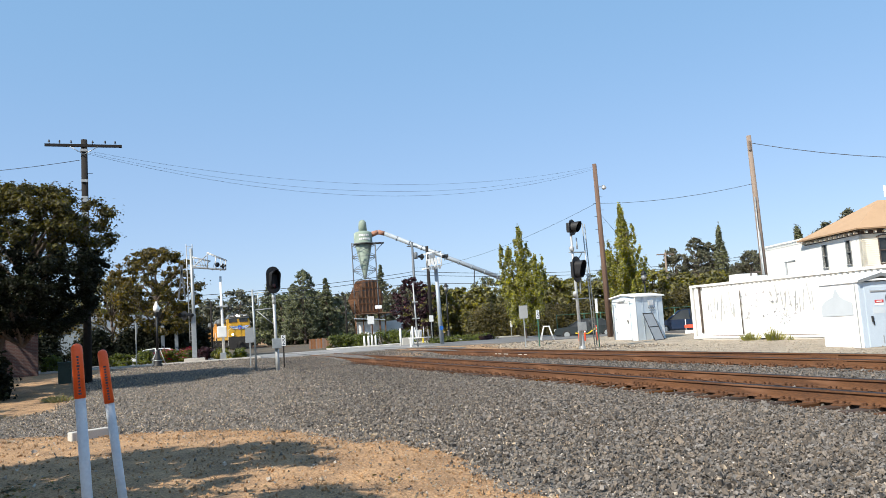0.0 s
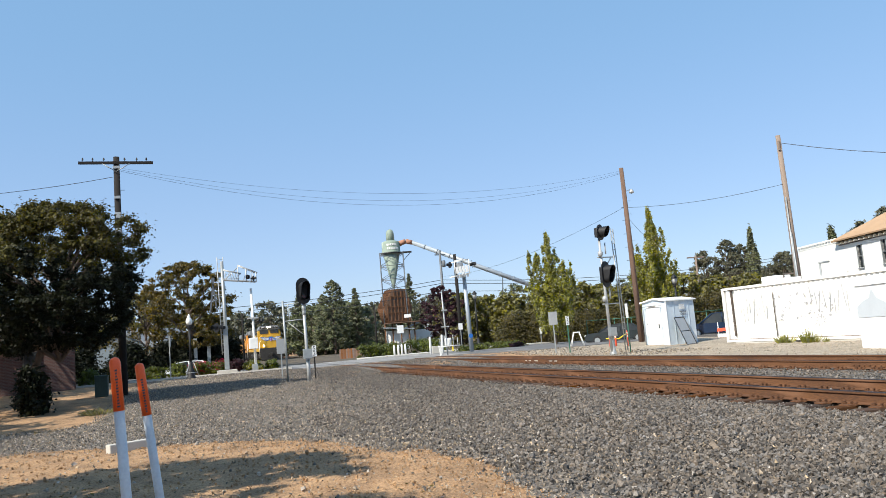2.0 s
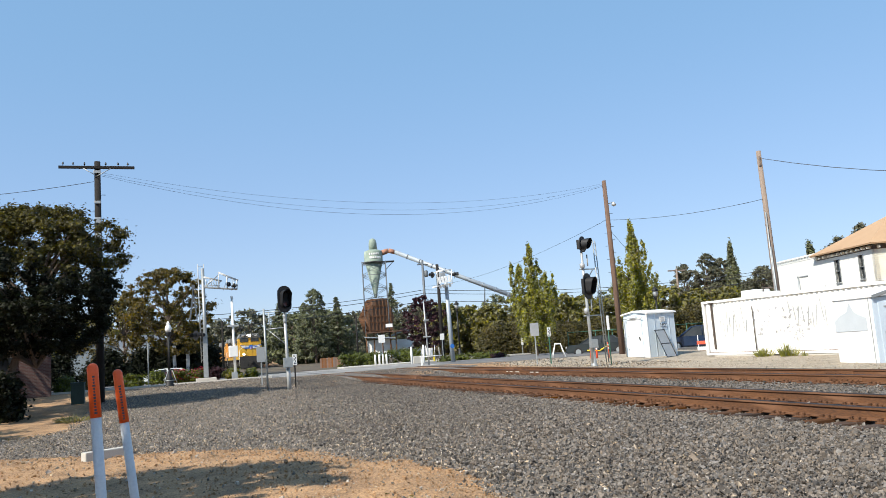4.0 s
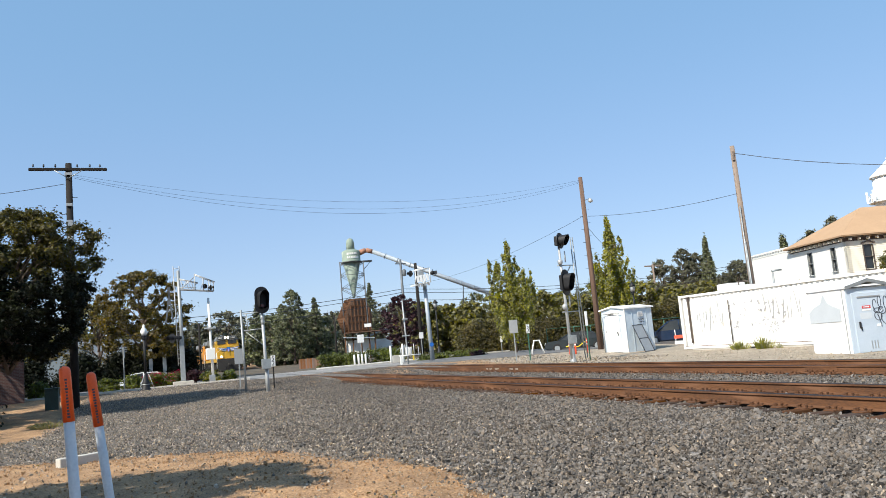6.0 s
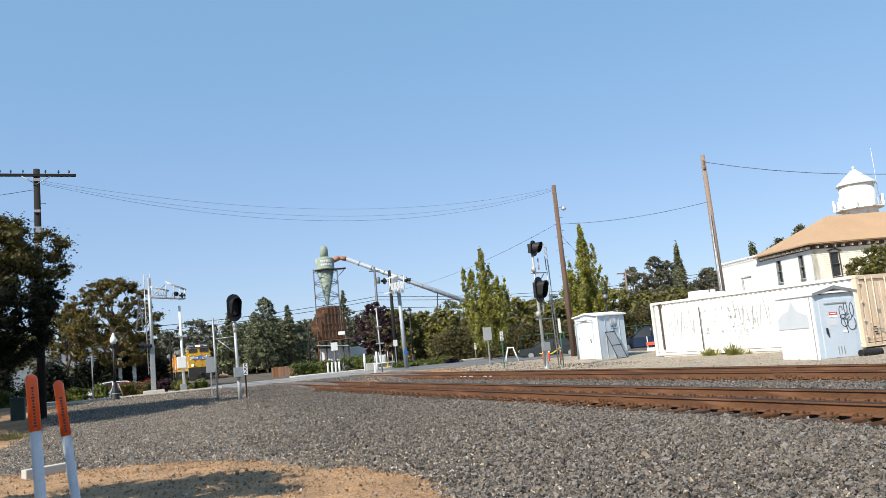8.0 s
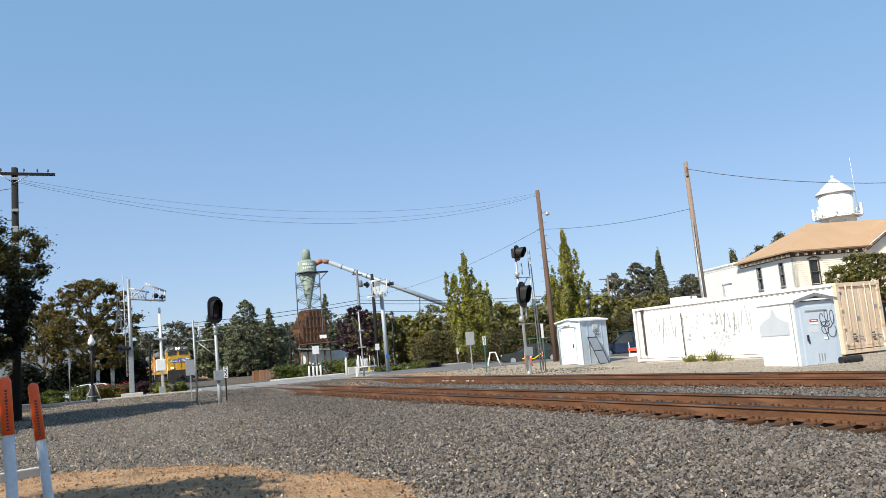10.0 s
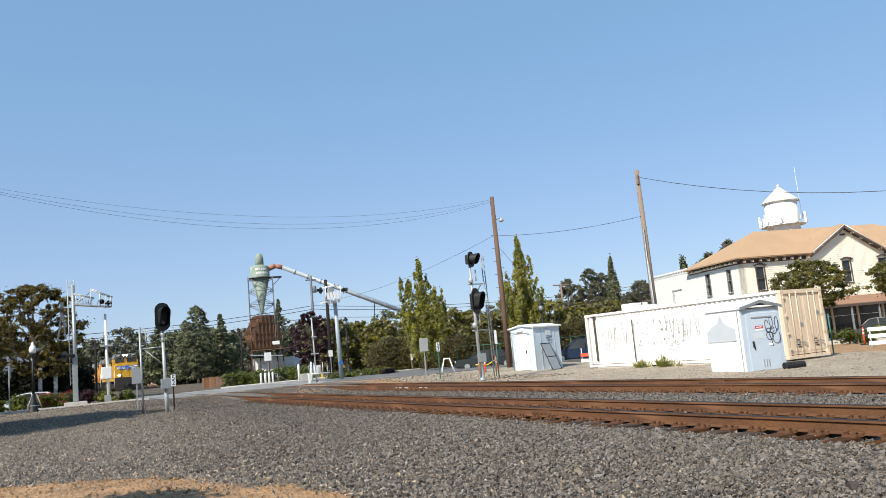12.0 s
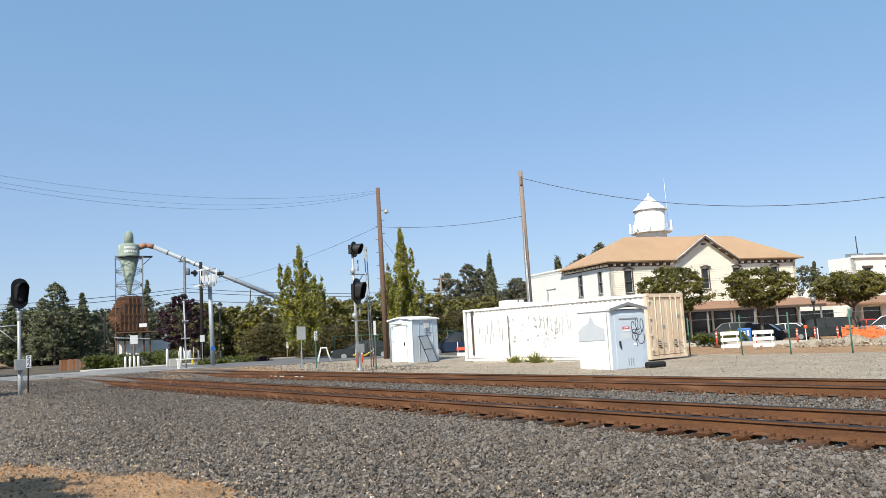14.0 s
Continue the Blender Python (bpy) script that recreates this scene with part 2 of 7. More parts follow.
M = dict(
    dirt=gravel_mat("dirt", (0.49, 0.295, 0.147), (0.19, 0.112, 0.058), 40.0, 0.6, 1.32, 0.9, 1.3),
    gravel_bed=gravel_mat("ballast_bed", (0.175, 0.150, 0.124), (0.080, 0.070, 0.059), 24.0),
    far_gravel=gravel_mat("pale_gravel", (0.40, 0.335, 0.25), (0.25, 0.205, 0.152), 22.0, 0.5, 1.5, 0.9, 0.9),
    stone=mat("ballast_stone", (0.186, 0.157, 0.130), (0.083, 0.072, 0.062), 0.85, scale=8, fine=60, bump=0.3, island=0.62),
    stone_dusty=mat("dusty_ballast_stone", (0.42, 0.345, 0.262), (0.21, 0.173, 0.132), 0.95, scale=8, fine=60, bump=0.3, island=0.55),
    yard_stone=mat("yard_stone", (0.32, 0.265, 0.20), (0.17, 0.142, 0.11), 0.95, scale=8, fine=60, bump=0.3, island=0.8),
    asphalt=mat("asphalt", (0.17, 0.165, 0.16), (0.10, 0.10, 0.10), 0.9, scale=0.6, fine=40, bump=0.3, wear=(0.22, 0.21, 0.2)),
    concrete=mat("concrete", (0.55, 0.52, 0.46), (0.42, 0.40, 0.36), 0.9, scale=1.5, fine=50, bump=0.2, wear=(0.34, 0.32, 0.29), wear_at=0.66),
    panel=mat("crossing_concrete", (0.27, 0.26, 0.245), (0.18, 0.175, 0.165), 0.9, scale=0.8, fine=30, bump=0.3, wear=(0.36, 0.345, 0.32), wear_at=0.62),
    verge=mat("dimmed_verge", (0.115, 0.086, 0.052), (0.062, 0.050, 0.034), 0.95, scale=0.4, fine=12, bump=0.6, wear=(0.15, 0.118, 0.068)),
    rust=mat("rail_rust", (0.165, 0.070, 0.026), (0.070, 0.031, 0.015), 0.85, scale=3, fine=60, bump=0.2, wear=(0.19, 0.09, 0.045), stretch=(1, 0.25, 1)),
    rail_head=mat("worn_steel", (0.034, 0.027, 0.030), (0.020, 0.016, 0.017), 0.65, 0.0, scale=4, fine=50, bump=0.05, stretch=(1, 0.1, 1), spec=0.25),
    tie=mat("tie_wood", (0.115, 0.062, 0.037), (0.048, 0.028, 0.019), 0.95, scale=3, fine=45, bump=0.7, stretch=(0.3, 2, 2), island=0.3, spec=0.15),
    galv=mat("galvanised_steel", (0.40, 0.42, 0.42), (0.29, 0.31, 0.31), 0.5, 0.55, scale=5, fine=60, bump=0.05),
    alu=mat("aluminium_paint", (0.47, 0.48, 0.48), (0.37, 0.38, 0.38), 0.5, 0.3, scale=4, fine=60, bump=0.05),
    black=mat("black_paint", (0.011, 0.011, 0.012), (0.006, 0.006, 0.007), 0.6, scale=6, fine=60, bump=0.1),
    iron=mat("dark_iron", (0.04, 0.04, 0.042), (0.02, 0.02, 0.02), 0.55, 0.3, scale=6, fine=60, bump=0.1),
    wood_pole=mat("weathered_pole", (0.185, 0.115, 0.08), (0.095, 0.058, 0.042), 0.95, scale=2, fine=40, bump=0.5, stretch=(6, 6, 0.35)),
    wood_grey=mat("silvered_pole", (0.29, 0.225, 0.18), (0.18, 0.135, 0.105), 0.95, scale=2, fine=40, bump=0.5, stretch=(6, 6, 0.35)),
    wood_dark=mat("creosoted_pole", (0.018, 0.014, 0.012), (0.009, 0.008, 0.007), 0.95, scale=2, fine=40, bump=0.5, stretch=(6, 6, 0.35)),
    white=mat("white_paint", (0.80, 0.80, 0.77), (0.72, 0.72, 0.69), 0.6, scale=1.2, fine=30, bump=0.06),
    cont_white=mat("container_white", (0.85, 0.84, 0.80), (0.77, 0.76, 0.72), 0.6, scale=0.8, fine=14, bump=0.08, wear=(0.60, 0.56, 0.46), wear_at=0.7),
    beige=mat("container_beige", (0.745, 0.585, 0.425), (0.66, 0.515, 0.365), 0.6, scale=1.2, fine=20, bump=0.08, wear=(0.72, 0.60, 0.45), wear_at=0.64),
    steel_blue=mat("cabinet_grey_blue", (0.50, 0.57, 0.64), (0.43, 0.50, 0.57), 0.55, scale=1.5, fine=30, bump=0.05, wear=(0.56, 0.6, 0.64), wear_at=0.64),
    cab_white=mat("cabinet_white", (0.84, 0.84, 0.82), (0.78, 0.79, 0.78), 0.55, scale=1.2, fine=30, bump=0.05),
    grey_patch=mat("grey_overpaint", (0.56, 0.60, 0.63), (0.50, 0.54, 0.57), 0.7, scale=2, fine=30, bump=0.05),
    pale_blue=mat("bungalow_pale_blue", (0.60, 0.68, 0.74), (0.52, 0.61, 0.68), 0.55, scale=1.5, fine=20, bump=0.06, wear=(0.72, 0.76, 0.78)),
    orange=mat("orange_plastic", (0.80, 0.115, 0.02), (0.70, 0.09, 0.015), 0.42, scale=6, fine=50, bump=0.04),
    cone_red=mat("safety_red", (0.85, 0.11, 0.05), (0.75, 0.09, 0.04), 0.5, scale=6, fine=50, bump=0.02),
    post_white=mat("white_plastic", (0.60, 0.62, 0.63), (0.50, 0.52, 0.54), 0.45, scale=5, fine=40, bump=0.04, wear=(0.60, 0.60, 0.58), wear_at=0.66),
    cyclone=mat("cyclone_green", (0.27, 0.335, 0.27), (0.20, 0.25, 0.205), 0.7, scale=0.8, fine=9, bump=0.1, wear=(0.40, 0.46, 0.38), wear_at=0.63),
    galv_dark=mat("dark_steel", (0.16, 0.175, 0.19), (0.10, 0.11, 0.12), 0.6, 0.3, scale=2, fine=20, bump=0.05),
    rust_wood=mat("rusty_cladding", (0.20, 0.115, 0.07), (0.085, 0.05, 0.033), 0.9, scale=1.0, fine=10, bump=0.3, stretch=(1, 1, 0.3)),
    duct=mat("duct_grey", (0.40, 0.45, 0.49), (0.30, 0.34, 0.38), 0.6, 0.3, scale=0.6, fine=8, bump=0.1, wear=(0.40, 0.30, 0.24), wear_at=0.68),
    duct_rust=mat("duct_rust", (0.40, 0.20, 0.13), (0.28, 0.13, 0.08), 0.85, scale=1, fine=8, bump=0.2),
    roof_tan=mat("tan_shingle", (0.46, 0.30, 0.175), (0.385, 0.245, 0.14), 0.9, scale=0.5, fine=9, bump=0.4),
    siding=mat("cream_siding", (0.86, 0.835, 0.71), (0.82, 0.775, 0.645), 0.7, scale=0.5, fine=9, bump=0.1),
    side_white=mat("white_wall", (0.82, 0.81, 0.76), (0.74, 0.73, 0.68), 0.8, scale=0.3, fine=7, bump=0.1),
    trim_dark=mat("dark_trim", (0.10, 0.075, 0.06), (0.07, 0.05, 0.04), 0.7, scale=3, fine=30, bump=0.1),
    car_glass=mat("car_glass", (0.05, 0.058, 0.064), (0.035, 0.042, 0.047), 0.12, 0.0, scale=0.7, fine=3, bump=0.0, spec=0.5),
    glass=mat("dark_glass", (0.035, 0.039, 0.042), (0.022, 0.026, 0.028), 0.12, 0.0, scale=0.7, fine=3, bump=0.0),
    awning=mat("brown_awning", (0.33, 0.19, 0.115), (0.25, 0.14, 0.085), 0.9, scale=0.5, fine=9, bump=0.3),
    blue_house=mat("slate_blue_siding", (0.13, 0.16, 0.185), (0.10, 0.125, 0.145), 0.8, scale=0.6, fine=12, bump=0.1),
    fence_wood=mat("fence_board", (0.30, 0.17, 0.11), (0.21, 0.115, 0.075), 0.9, scale=1, fine=14, bump=0.3, stretch=(3, 3, 0.4), island=0.2),
    yellow=mat("armour_yellow", (0.56, 0.33, 0.03), (0.50, 0.285, 0.025), 0.4, scale=0.7, fine=9, bump=0.03, wear=(0.58, 0.31, 0.05), wear_at=0.68),
    loco_grey=mat("harbour_grey", (0.22, 0.235, 0.24), (0.15, 0.16, 0.165), 0.6, scale=0.8, fine=12, bump=0.05),
    loco_dark=mat("running_gear_grime", (0.038, 0.034, 0.030), (0.017, 0.016, 0.015), 0.85, scale=1.5, fine=12, bump=0.2),
    loco_orange=mat("faded_orange", (0.72, 0.34, 0.06), (0.6, 0.27, 0.05), 0.5, scale=0.7, fine=9, bump=0.03),
    blue=mat("emblem_blue", (0.03, 0.17, 0.55), (0.02, 0.13, 0.45), 0.45, scale=3, fine=20, bump=0),
    red=mat("sign_red", (0.60, 0.05, 0.05), (0.5, 0.04, 0.04), 0.5, scale=3, fine=20, bump=0),
    lamp_on=mat("headlight_glow", (1.0, 0.86, 0.6), (1, 0.86, 0.6), 0.3, emit=14.0, bump=0),
    lamp_red=mat("dim_red_lens", (0.12, 0.01, 0.01), (0.07, 0.006, 0.006), 0.2, bump=0),
    globe=mat("frosted_globe", (0.85, 0.85, 0.82), (0.8, 0.8, 0.78), 0.4, bump=0),
    rubber=mat("tyre_rubber", (0.02, 0.02, 0.02), (0.012, 0.012, 0.012), 0.85, bump=0.1),
    car_white=mat("white_car_paint", (0.78, 0.79, 0.80), (0.74, 0.75, 0.76), 0.2, scale=2, fine=20, bump=0),
    car_dark=mat("dark_car_paint", (0.032, 0.040, 0.042), (0.024, 0.030, 0.032), 0.18, scale=2, fine=20, bump=0, spec=0.6),
    car_blue=mat("blue_car_paint", (0.014, 0.030, 0.068), (0.010, 0.023, 0.052), 0.18, scale=2, fine=20, bump=0, spec=0.6),
    car_silver=mat("silver_car_paint", (0.30, 0.31, 0.31), (0.26, 0.27, 0.27), 0.3, 0.4, scale=2, fine=20, bump=0),
    wire=mat("cable_sheath", (0.035, 0.035, 0.04), (0.025, 0.025, 0.03), 0.6, bump=0),
    yellow_tape=mat("yellow_tape", (0.80, 0.62, 0.03), (0.72, 0.55, 0.02), 0.5, bump=0),
    green_metal=mat("green_steel", (0.05, 0.16, 0.11), (0.035, 0.12, 0.085), 0.6, scale=3, fine=20, bump=0.1),
    box_green=mat("utility_green", (0.035, 0.07, 0.06), (0.025, 0.05, 0.044), 0.6, scale=3, fine=20, bump=0.1),
    sign_grey=mat("bare_sign_aluminium", (0.42, 0.43, 0.43), (0.34, 0.35, 0.35), 0.5, 0.5, scale=3, fine=20, bump=0.02),
    sign_white=mat("sign_white", (0.80, 0.80, 0.78), (0.74, 0.74, 0.72), 0.5, scale=3, fine=20, bump=0.02),
    spray=mat("spray_black", (0.05, 0.055, 0.075), (0.035, 0.04, 0.055), 0.7, bump=0),
    spray_grey=mat("faint_spray_grey", (0.47, 0.47, 0.46), (0.36, 0.36, 0.36), 0.8, scale=9, fine=40, bump=0),
    bark=mat("bark", (0.17, 0.125, 0.095), (0.09, 0.066, 0.05), 0.95, scale=4, fine=30, bump=0.8, stretch=(3, 3, 0.6)),
    net=mat("orange_mesh", (0.82, 0.22, 0.06), (0.7, 0.17, 0.04), 0.7, scale=4, fine=40, bump=0.2),
    # near-black green holds the crown's shade; the turning tone adds sunlit tops
    leaf_shade_dark=leaf_mat("leaf_shade_dark", (0.020, 0.023, 0.008), (0.006, 0.009, 0.004)),
    leaf_turning_lit=leaf_mat("leaf_turning_lit", (0.125, 0.105, 0.028), (0.045, 0.046, 0.014)),
    leaf_autumn=leaf_mat("leaf_autumn", (0.200, 0.138, 0.038), (0.045, 0.050, 0.015)),
    leaf_bright=leaf_mat("leaf_yellow_green", (0.392, 0.365, 0.088), (0.138, 0.153, 0.036)),
    leaf_mid=leaf_mat("leaf_mid", (0.253, 0.228, 0.075), (0.111, 0.107, 0.036)),
    leaf_hedge=leaf_mat("leaf_hedge", (0.164, 0.189, 0.042), (0.066, 0.081, 0.020)),
    leaf_purple=leaf_mat("leaf_purple", (0.070, 0.032, 0.039), (0.036, 0.018, 0.022)),
    leaf_conifer=leaf_mat("leaf_conifer", (0.236, 0.250, 0.139), (0.087, 0.098, 0.057)),
    # grey-green for far trees, with distance haze put into the leaf colour
    leaf_grey_haze=leaf_mat("leaf_grey_green_hazed", (0.205, 0.200, 0.130), (0.081, 0.085, 0.058)),
    leaf_street=leaf_mat("leaf_olive", (0.237, 0.206, 0.060), (0.065, 0.073, 0.024)),
    leaf_oleander=leaf_mat("leaf_oleander", (0.164, 0.129, 0.051), (0.048, 0.049, 0.018)),
    flower=leaf_mat("flower_red", (0.40, 0.040, 0.070), (0.24, 0.026, 0.045)),
    dry_grass=leaf_mat("dry_grass", (0.30, 0.27, 0.12), (0.16, 0.16, 0.065)),
)


# ---- ground, ballast, road ----
def ground_z(x, y):
    left = 0.55 * S(20, 47, y) - 0.25 * S(53.5, 54.5, y) * (1 - S(61.5, 63, y))
    right = (0.2 + 0.24 * S(35, 44, y)) * (1 - S(29, 34, x) * 0.25) - 0.42 * S(31, 62, x)
    right -= 0.25 * S(49.6 - 6.2 * S(18.2, 22.5, x), 50.6 - 6.2 * S(18.2, 22.5, x), y) * (1 - S(61.5, 63, y)) * (1 - S(18, 60, x) * 0.4)
    z = left + (right - left) * S(4.5, 8, x)
    far = S(90, 160, math.hypot(x, y))
    return z * (1 - far) + 0.3 * far


def edge_x(y):
    """The plan line where the dirt by the standing place gives way to the gravel."""
    pts = ((-60, 5.0), (4, 4.4), (9, 3.7), (11.5, 3.9), (13.5, 3.2), (16, 1.9), (17.6, -0.4), (19.0, -2.8), (20.5, -5.5), (22, -9.0), (90, -9.0))
    for (a, p), (b, q) in zip(pts, pts[1:]):
        if a <= y <= b:
            return p + (q - p) * (y - a) / (b - a)
    return -9.0


def ballast_z(x, y):
    g = ground_z(x, y)
    wob = 0.7 * noise.noise((x * 0.55, y * 0.55, 3.0)) + 0.35 * noise.noise((x * 1.7, y * 1.7, 9.0))
    inside = S(-0.5, 0.5, x - edge_x(y) + wob) * (1 - S(17.2, 18.6, x + wob * 0.5))
    if y > 46:
        inside *= S(-1.0, 0.5, x)
    if y > 48.2:
        inside *= S(5.0, 6.2, x)
    inside *= 1 - S(23, 27, y + 2.5 * wob) * (1 - S(-4, -1.5, x))
    crest = 0.230 + 0.04 * S(11.7, 12.4, x)
    top = g + 0.03 + (max(crest, g) - g - 0.03) * S(3.6, 8.5, x) * (1 - S(17.0, 18.4, x))
    return g - 0.07 + (top - g + 0.07) * inside + 0.012 * noise.noise((x * 3, y * 3, 1.0))


def sheet(xs, ys, f):
    V = [(x, y, f(x, y)) for y in ys for x in xs]
    n = len(xs)
    F = [(j * n + i, j * n + i + 1, (j + 1) * n + i + 1, (j + 1) * n + i) for j in range(len(ys) - 1) for i in range(n - 1)]
    return V, F


def spread(a, b, fine_a, fine_b, step, grow=1.35):
    out = list(np.arange(fine_a, fine_b + 1e-6, step))
    s, v = step, fine_b
    while v < b:
        s *= grow
        v = min(b, v + s)
        out.append(v)
    s, v = step, fine_a
    while v > a:
        s *= grow
        v = max(a, v - s)
        out.insert(0, v)
    return [float(v) for v in out]


def dirt_z(x, y):
    near = (1 - S(5, 9, x)) * S(-9, -6, x) * (1 - S(22, 30, y))
    return ground_z(x, y) + 0.02 * noise.noise((x * 0.8, y * 0.8, 0)) + near * (0.018 * noise.noise((x * 2.6, y * 2.6, 4)) + 0.012 * noise.noise((x * 6.5, y * 6.5, 8)))


me = raw("ground", *sheet(spread(-2500, 2500, -6, 6, 0.12, 1.12), spread(-600, 3500, 4, 24, 0.12, 1.12), dirt_z), M["dirt"])
smooth(me)
tagged(new("ground", me), "bare sandy brown dirt ground with scattered stones", kind="structure")
me = raw("ballast_bed", *sheet([v * 0.25 for v in range(-40, 78)], [v * 0.25 for v in range(-60, 202)], ballast_z), M["gravel_bed"])
smooth(me)
tagged(new("ballast_bed", me), "grey crushed-stone ballast bed under the rails", kind="structure")
me = raw("ballast_bed", *sheet([6.5, 7.6, 8.6, 10.3, 12.8, 15.3, 17.0, 18.0, 19.0], [float(v) for v in (62, 70, 90, 120, 170, 240, 340)], lambda x, y: 0.31 - 0.4 * S(1.5, 3.5, abs(x - 12.75) - 3.0)), M["gravel_bed"])
tagged(new("ballast_bed", me), "grey crushed-stone ballast bed beyond the crossing", kind="structure")
# pale gravel yard past the far track
me = raw("gravel_yard", *sheet([17.6 + 0.5 * k for k in range(0, 34)], [-30 + 1.0 * k for k in range(0, 79)],
     lambda x, y: ground_z(x, y) + 0.035 - 0.3 * S(43.2, 44.2, y) * S(18, 20, x) - 0.12 * S(31.5, 33, x + noise.noise((x, y, 5)) * 1.2) - 0.12 * (1 - S(18.2, 19.2, x + 0.8 * noise.noise((x * .7, y * .7, 2)))) ), M["far_gravel"])
smooth(me)
tagged(new("gravel_yard", me), "pale tan gravel yard beside the rails", kind="structure")


def road_z(x, y):
    return 0.475 + 0.10 * (1 - S(-6, 6, x)) - 0.1 * S(24, 50, x)


def road_edge(x):
    return 50.2 - 6.0 * S(18.2, 22.5, x) + 4.3 * (1 - S(4.2, 7.5, x))


V, F = [], []
xs = [-70 + 2.0 * k for k in range(0, 86)]
for x in xs:
    V += [(x, road_edge(x) + (61.5 - road_edge(x)) * j / 6, road_z(x, 0) - 0.002 * abs(j - 3)) for j in range(7)]
    V.append((x, road_edge(x) - 0.05, road_z(x, 0) - 0.4))
for i in range(len(xs) - 1):
    for j in range(6):
        F.append((i * 8 + j, (i + 1) * 8 + j, (i + 1) * 8 + j + 1, i * 8 + j + 1))
    F.append((i * 8 + 7, (i + 1) * 8 + 7, (i + 1) * 8, i * 8))
tagged(new("road", raw("road", V, F, M["asphalt"])), "worn grey asphalt street crossing the rails", kind="structure")


def strip(name, label, x0, x1, ya, yb, z0, h, material):
    """A kerb or walk from x0 to x1 that follows the road."""
    bm = bmesh.new()
    k = max(1, int((x1 - x0) / 2))
    for i in range(k):
        a, b = x0 + (x1 - x0) * i / k, x0 + (x1 - x0) * (i + 1) / k - 0.015
        box(bm, ((a + b) / 2, (ya + yb) / 2, z0((a + b) / 2) + h / 2 - 0.15), (b - a, yb - ya, h + 0.3), 0.012)
    return solid(name, bm, material, label, kind="structure")


strip("kerb", "pale concrete kerb along the near side of the street", -40, 6.2, 48.6, 49.0, lambda x: 0.56, 0.10, M["concrete"])
strip("pavement", "pale concrete walk beside the planting", -40, 6.0, 49.0, 50.15, lambda x: 0.56, 0.06, M["concrete"])
strip("pavement", "pale concrete walk on the far side of the street", 13.5, 70, 61.7, 64.4, lambda x: road_z(x, 0), 0.08, M["concrete"])
# footpath at the left by the pink building
solid("pavement", bx((-8.2, 41.8, 0.38), (9.0, 1.6, 0.2), 0.02, Matrix.Rotation(radians(12), 4, "Z")), M["concrete"], "pale concrete footpath in tree shade", kind="structure")
# brown dirt sheet whose colour is darkened to stand in for low light
me = raw("verge", *sheet([-40 + 2.0 * k for k in range(0, 46)], [62.2 + 2.5 * k for k in range(0, 40)], lambda x, y: ground_z(x, y) + 0.03), M["verge"])
tagged(new("verge", me), "brown dirt verge beyond the street, coloured darker for low light", kind="structure")
# concrete panels of the crossing between and beside the rails
for x, w in ((8.3, 2.3), (10.35, 1.36), (12.85, 3.3), (15.3, 1.36), (17.4, 2.2)):
    solid("crossing_panel", bx((x, 55.9, 0.36), (w, 11.8, 0.25), 0.015), M["panel"], "pale worn concrete panel of the rail crossing", kind="structure")


# ---- rails ----
def rail_mesh(y0, y1):
    prof = [(-0.075, 0), (0.075, 0), (0.075, 0.012), (0.012, 0.032), (0.010, 0.135), (0.036, 0.148), (0.037, 0.176), (0.030, 0.186), (-0.030, 0.186), (-0.037, 0.176), (-0.036, 0.148), (-0.010, 0.135), (-0.012, 0.032), (-0.075, 0.012)]
    n, V, F = len(prof), [], []
    for y in (y0, y1):
        V += [(x, y, z) for x, z in prof]
    F = [(k, (k + 1) % n, n + (k + 1) % n, n + k) for k in range(n)] + [tuple(range(n))[::-1], tuple(range(n, 2 * n))]
    me = raw("rail", V, F, M["rust"])
    me.materials.append(M["rail_head"])
    for k in (6, 7, 8):
        me.polygons[k].material_index = 1
    return me


RAIL_Z = 0.48
tie_me = mesh_of("tie", bx((0, 0, -0.09), (2.6, 0.23, 0.18), 0.012))
tie_me.materials.append(M["tie"])
bm = bmesh.new()
box(bm, (0, 0, 0.009), (0.36, 0.19, 0.018))
for sx, sy in ((-0.1, -0.06), (-0.1, 0.06), (0.1, 0.06), (0.1, -0.06)):
    box(bm, (sx, sy, 0.035), (0.022, 0.022, 0.05))
    box(bm, (sx * 0.93, sy, 0.058), (0.042, 0.03, 0.016))
for sx, sy in ((-0.068, -0.125), (0.068, -0.125), (-0.068, 0.125), (0.068, 0.125)):
    box(bm, (sx, sy, 0.026), (0.04, 0.038, 0.045))
plate_me = mesh_of("tie_plate", bm)
plate_me.materials.append(M["rust"])
bm = bmesh.new()
box(bm, (0, 0, 0.0), (0.05, 0.9, 0.10), 0.01)
for k in range(6):
    rod(bm, (-0.05, -0.36 + k * 0.144, 0), (0.05, -0.36 + k * 0.144, 0), 0.018, seg=6)
joint_me = mesh_of("joint_bar", bm)
joint_me.materials.append(M["rust"])
rail_me = rail_mesh(-45, 330)
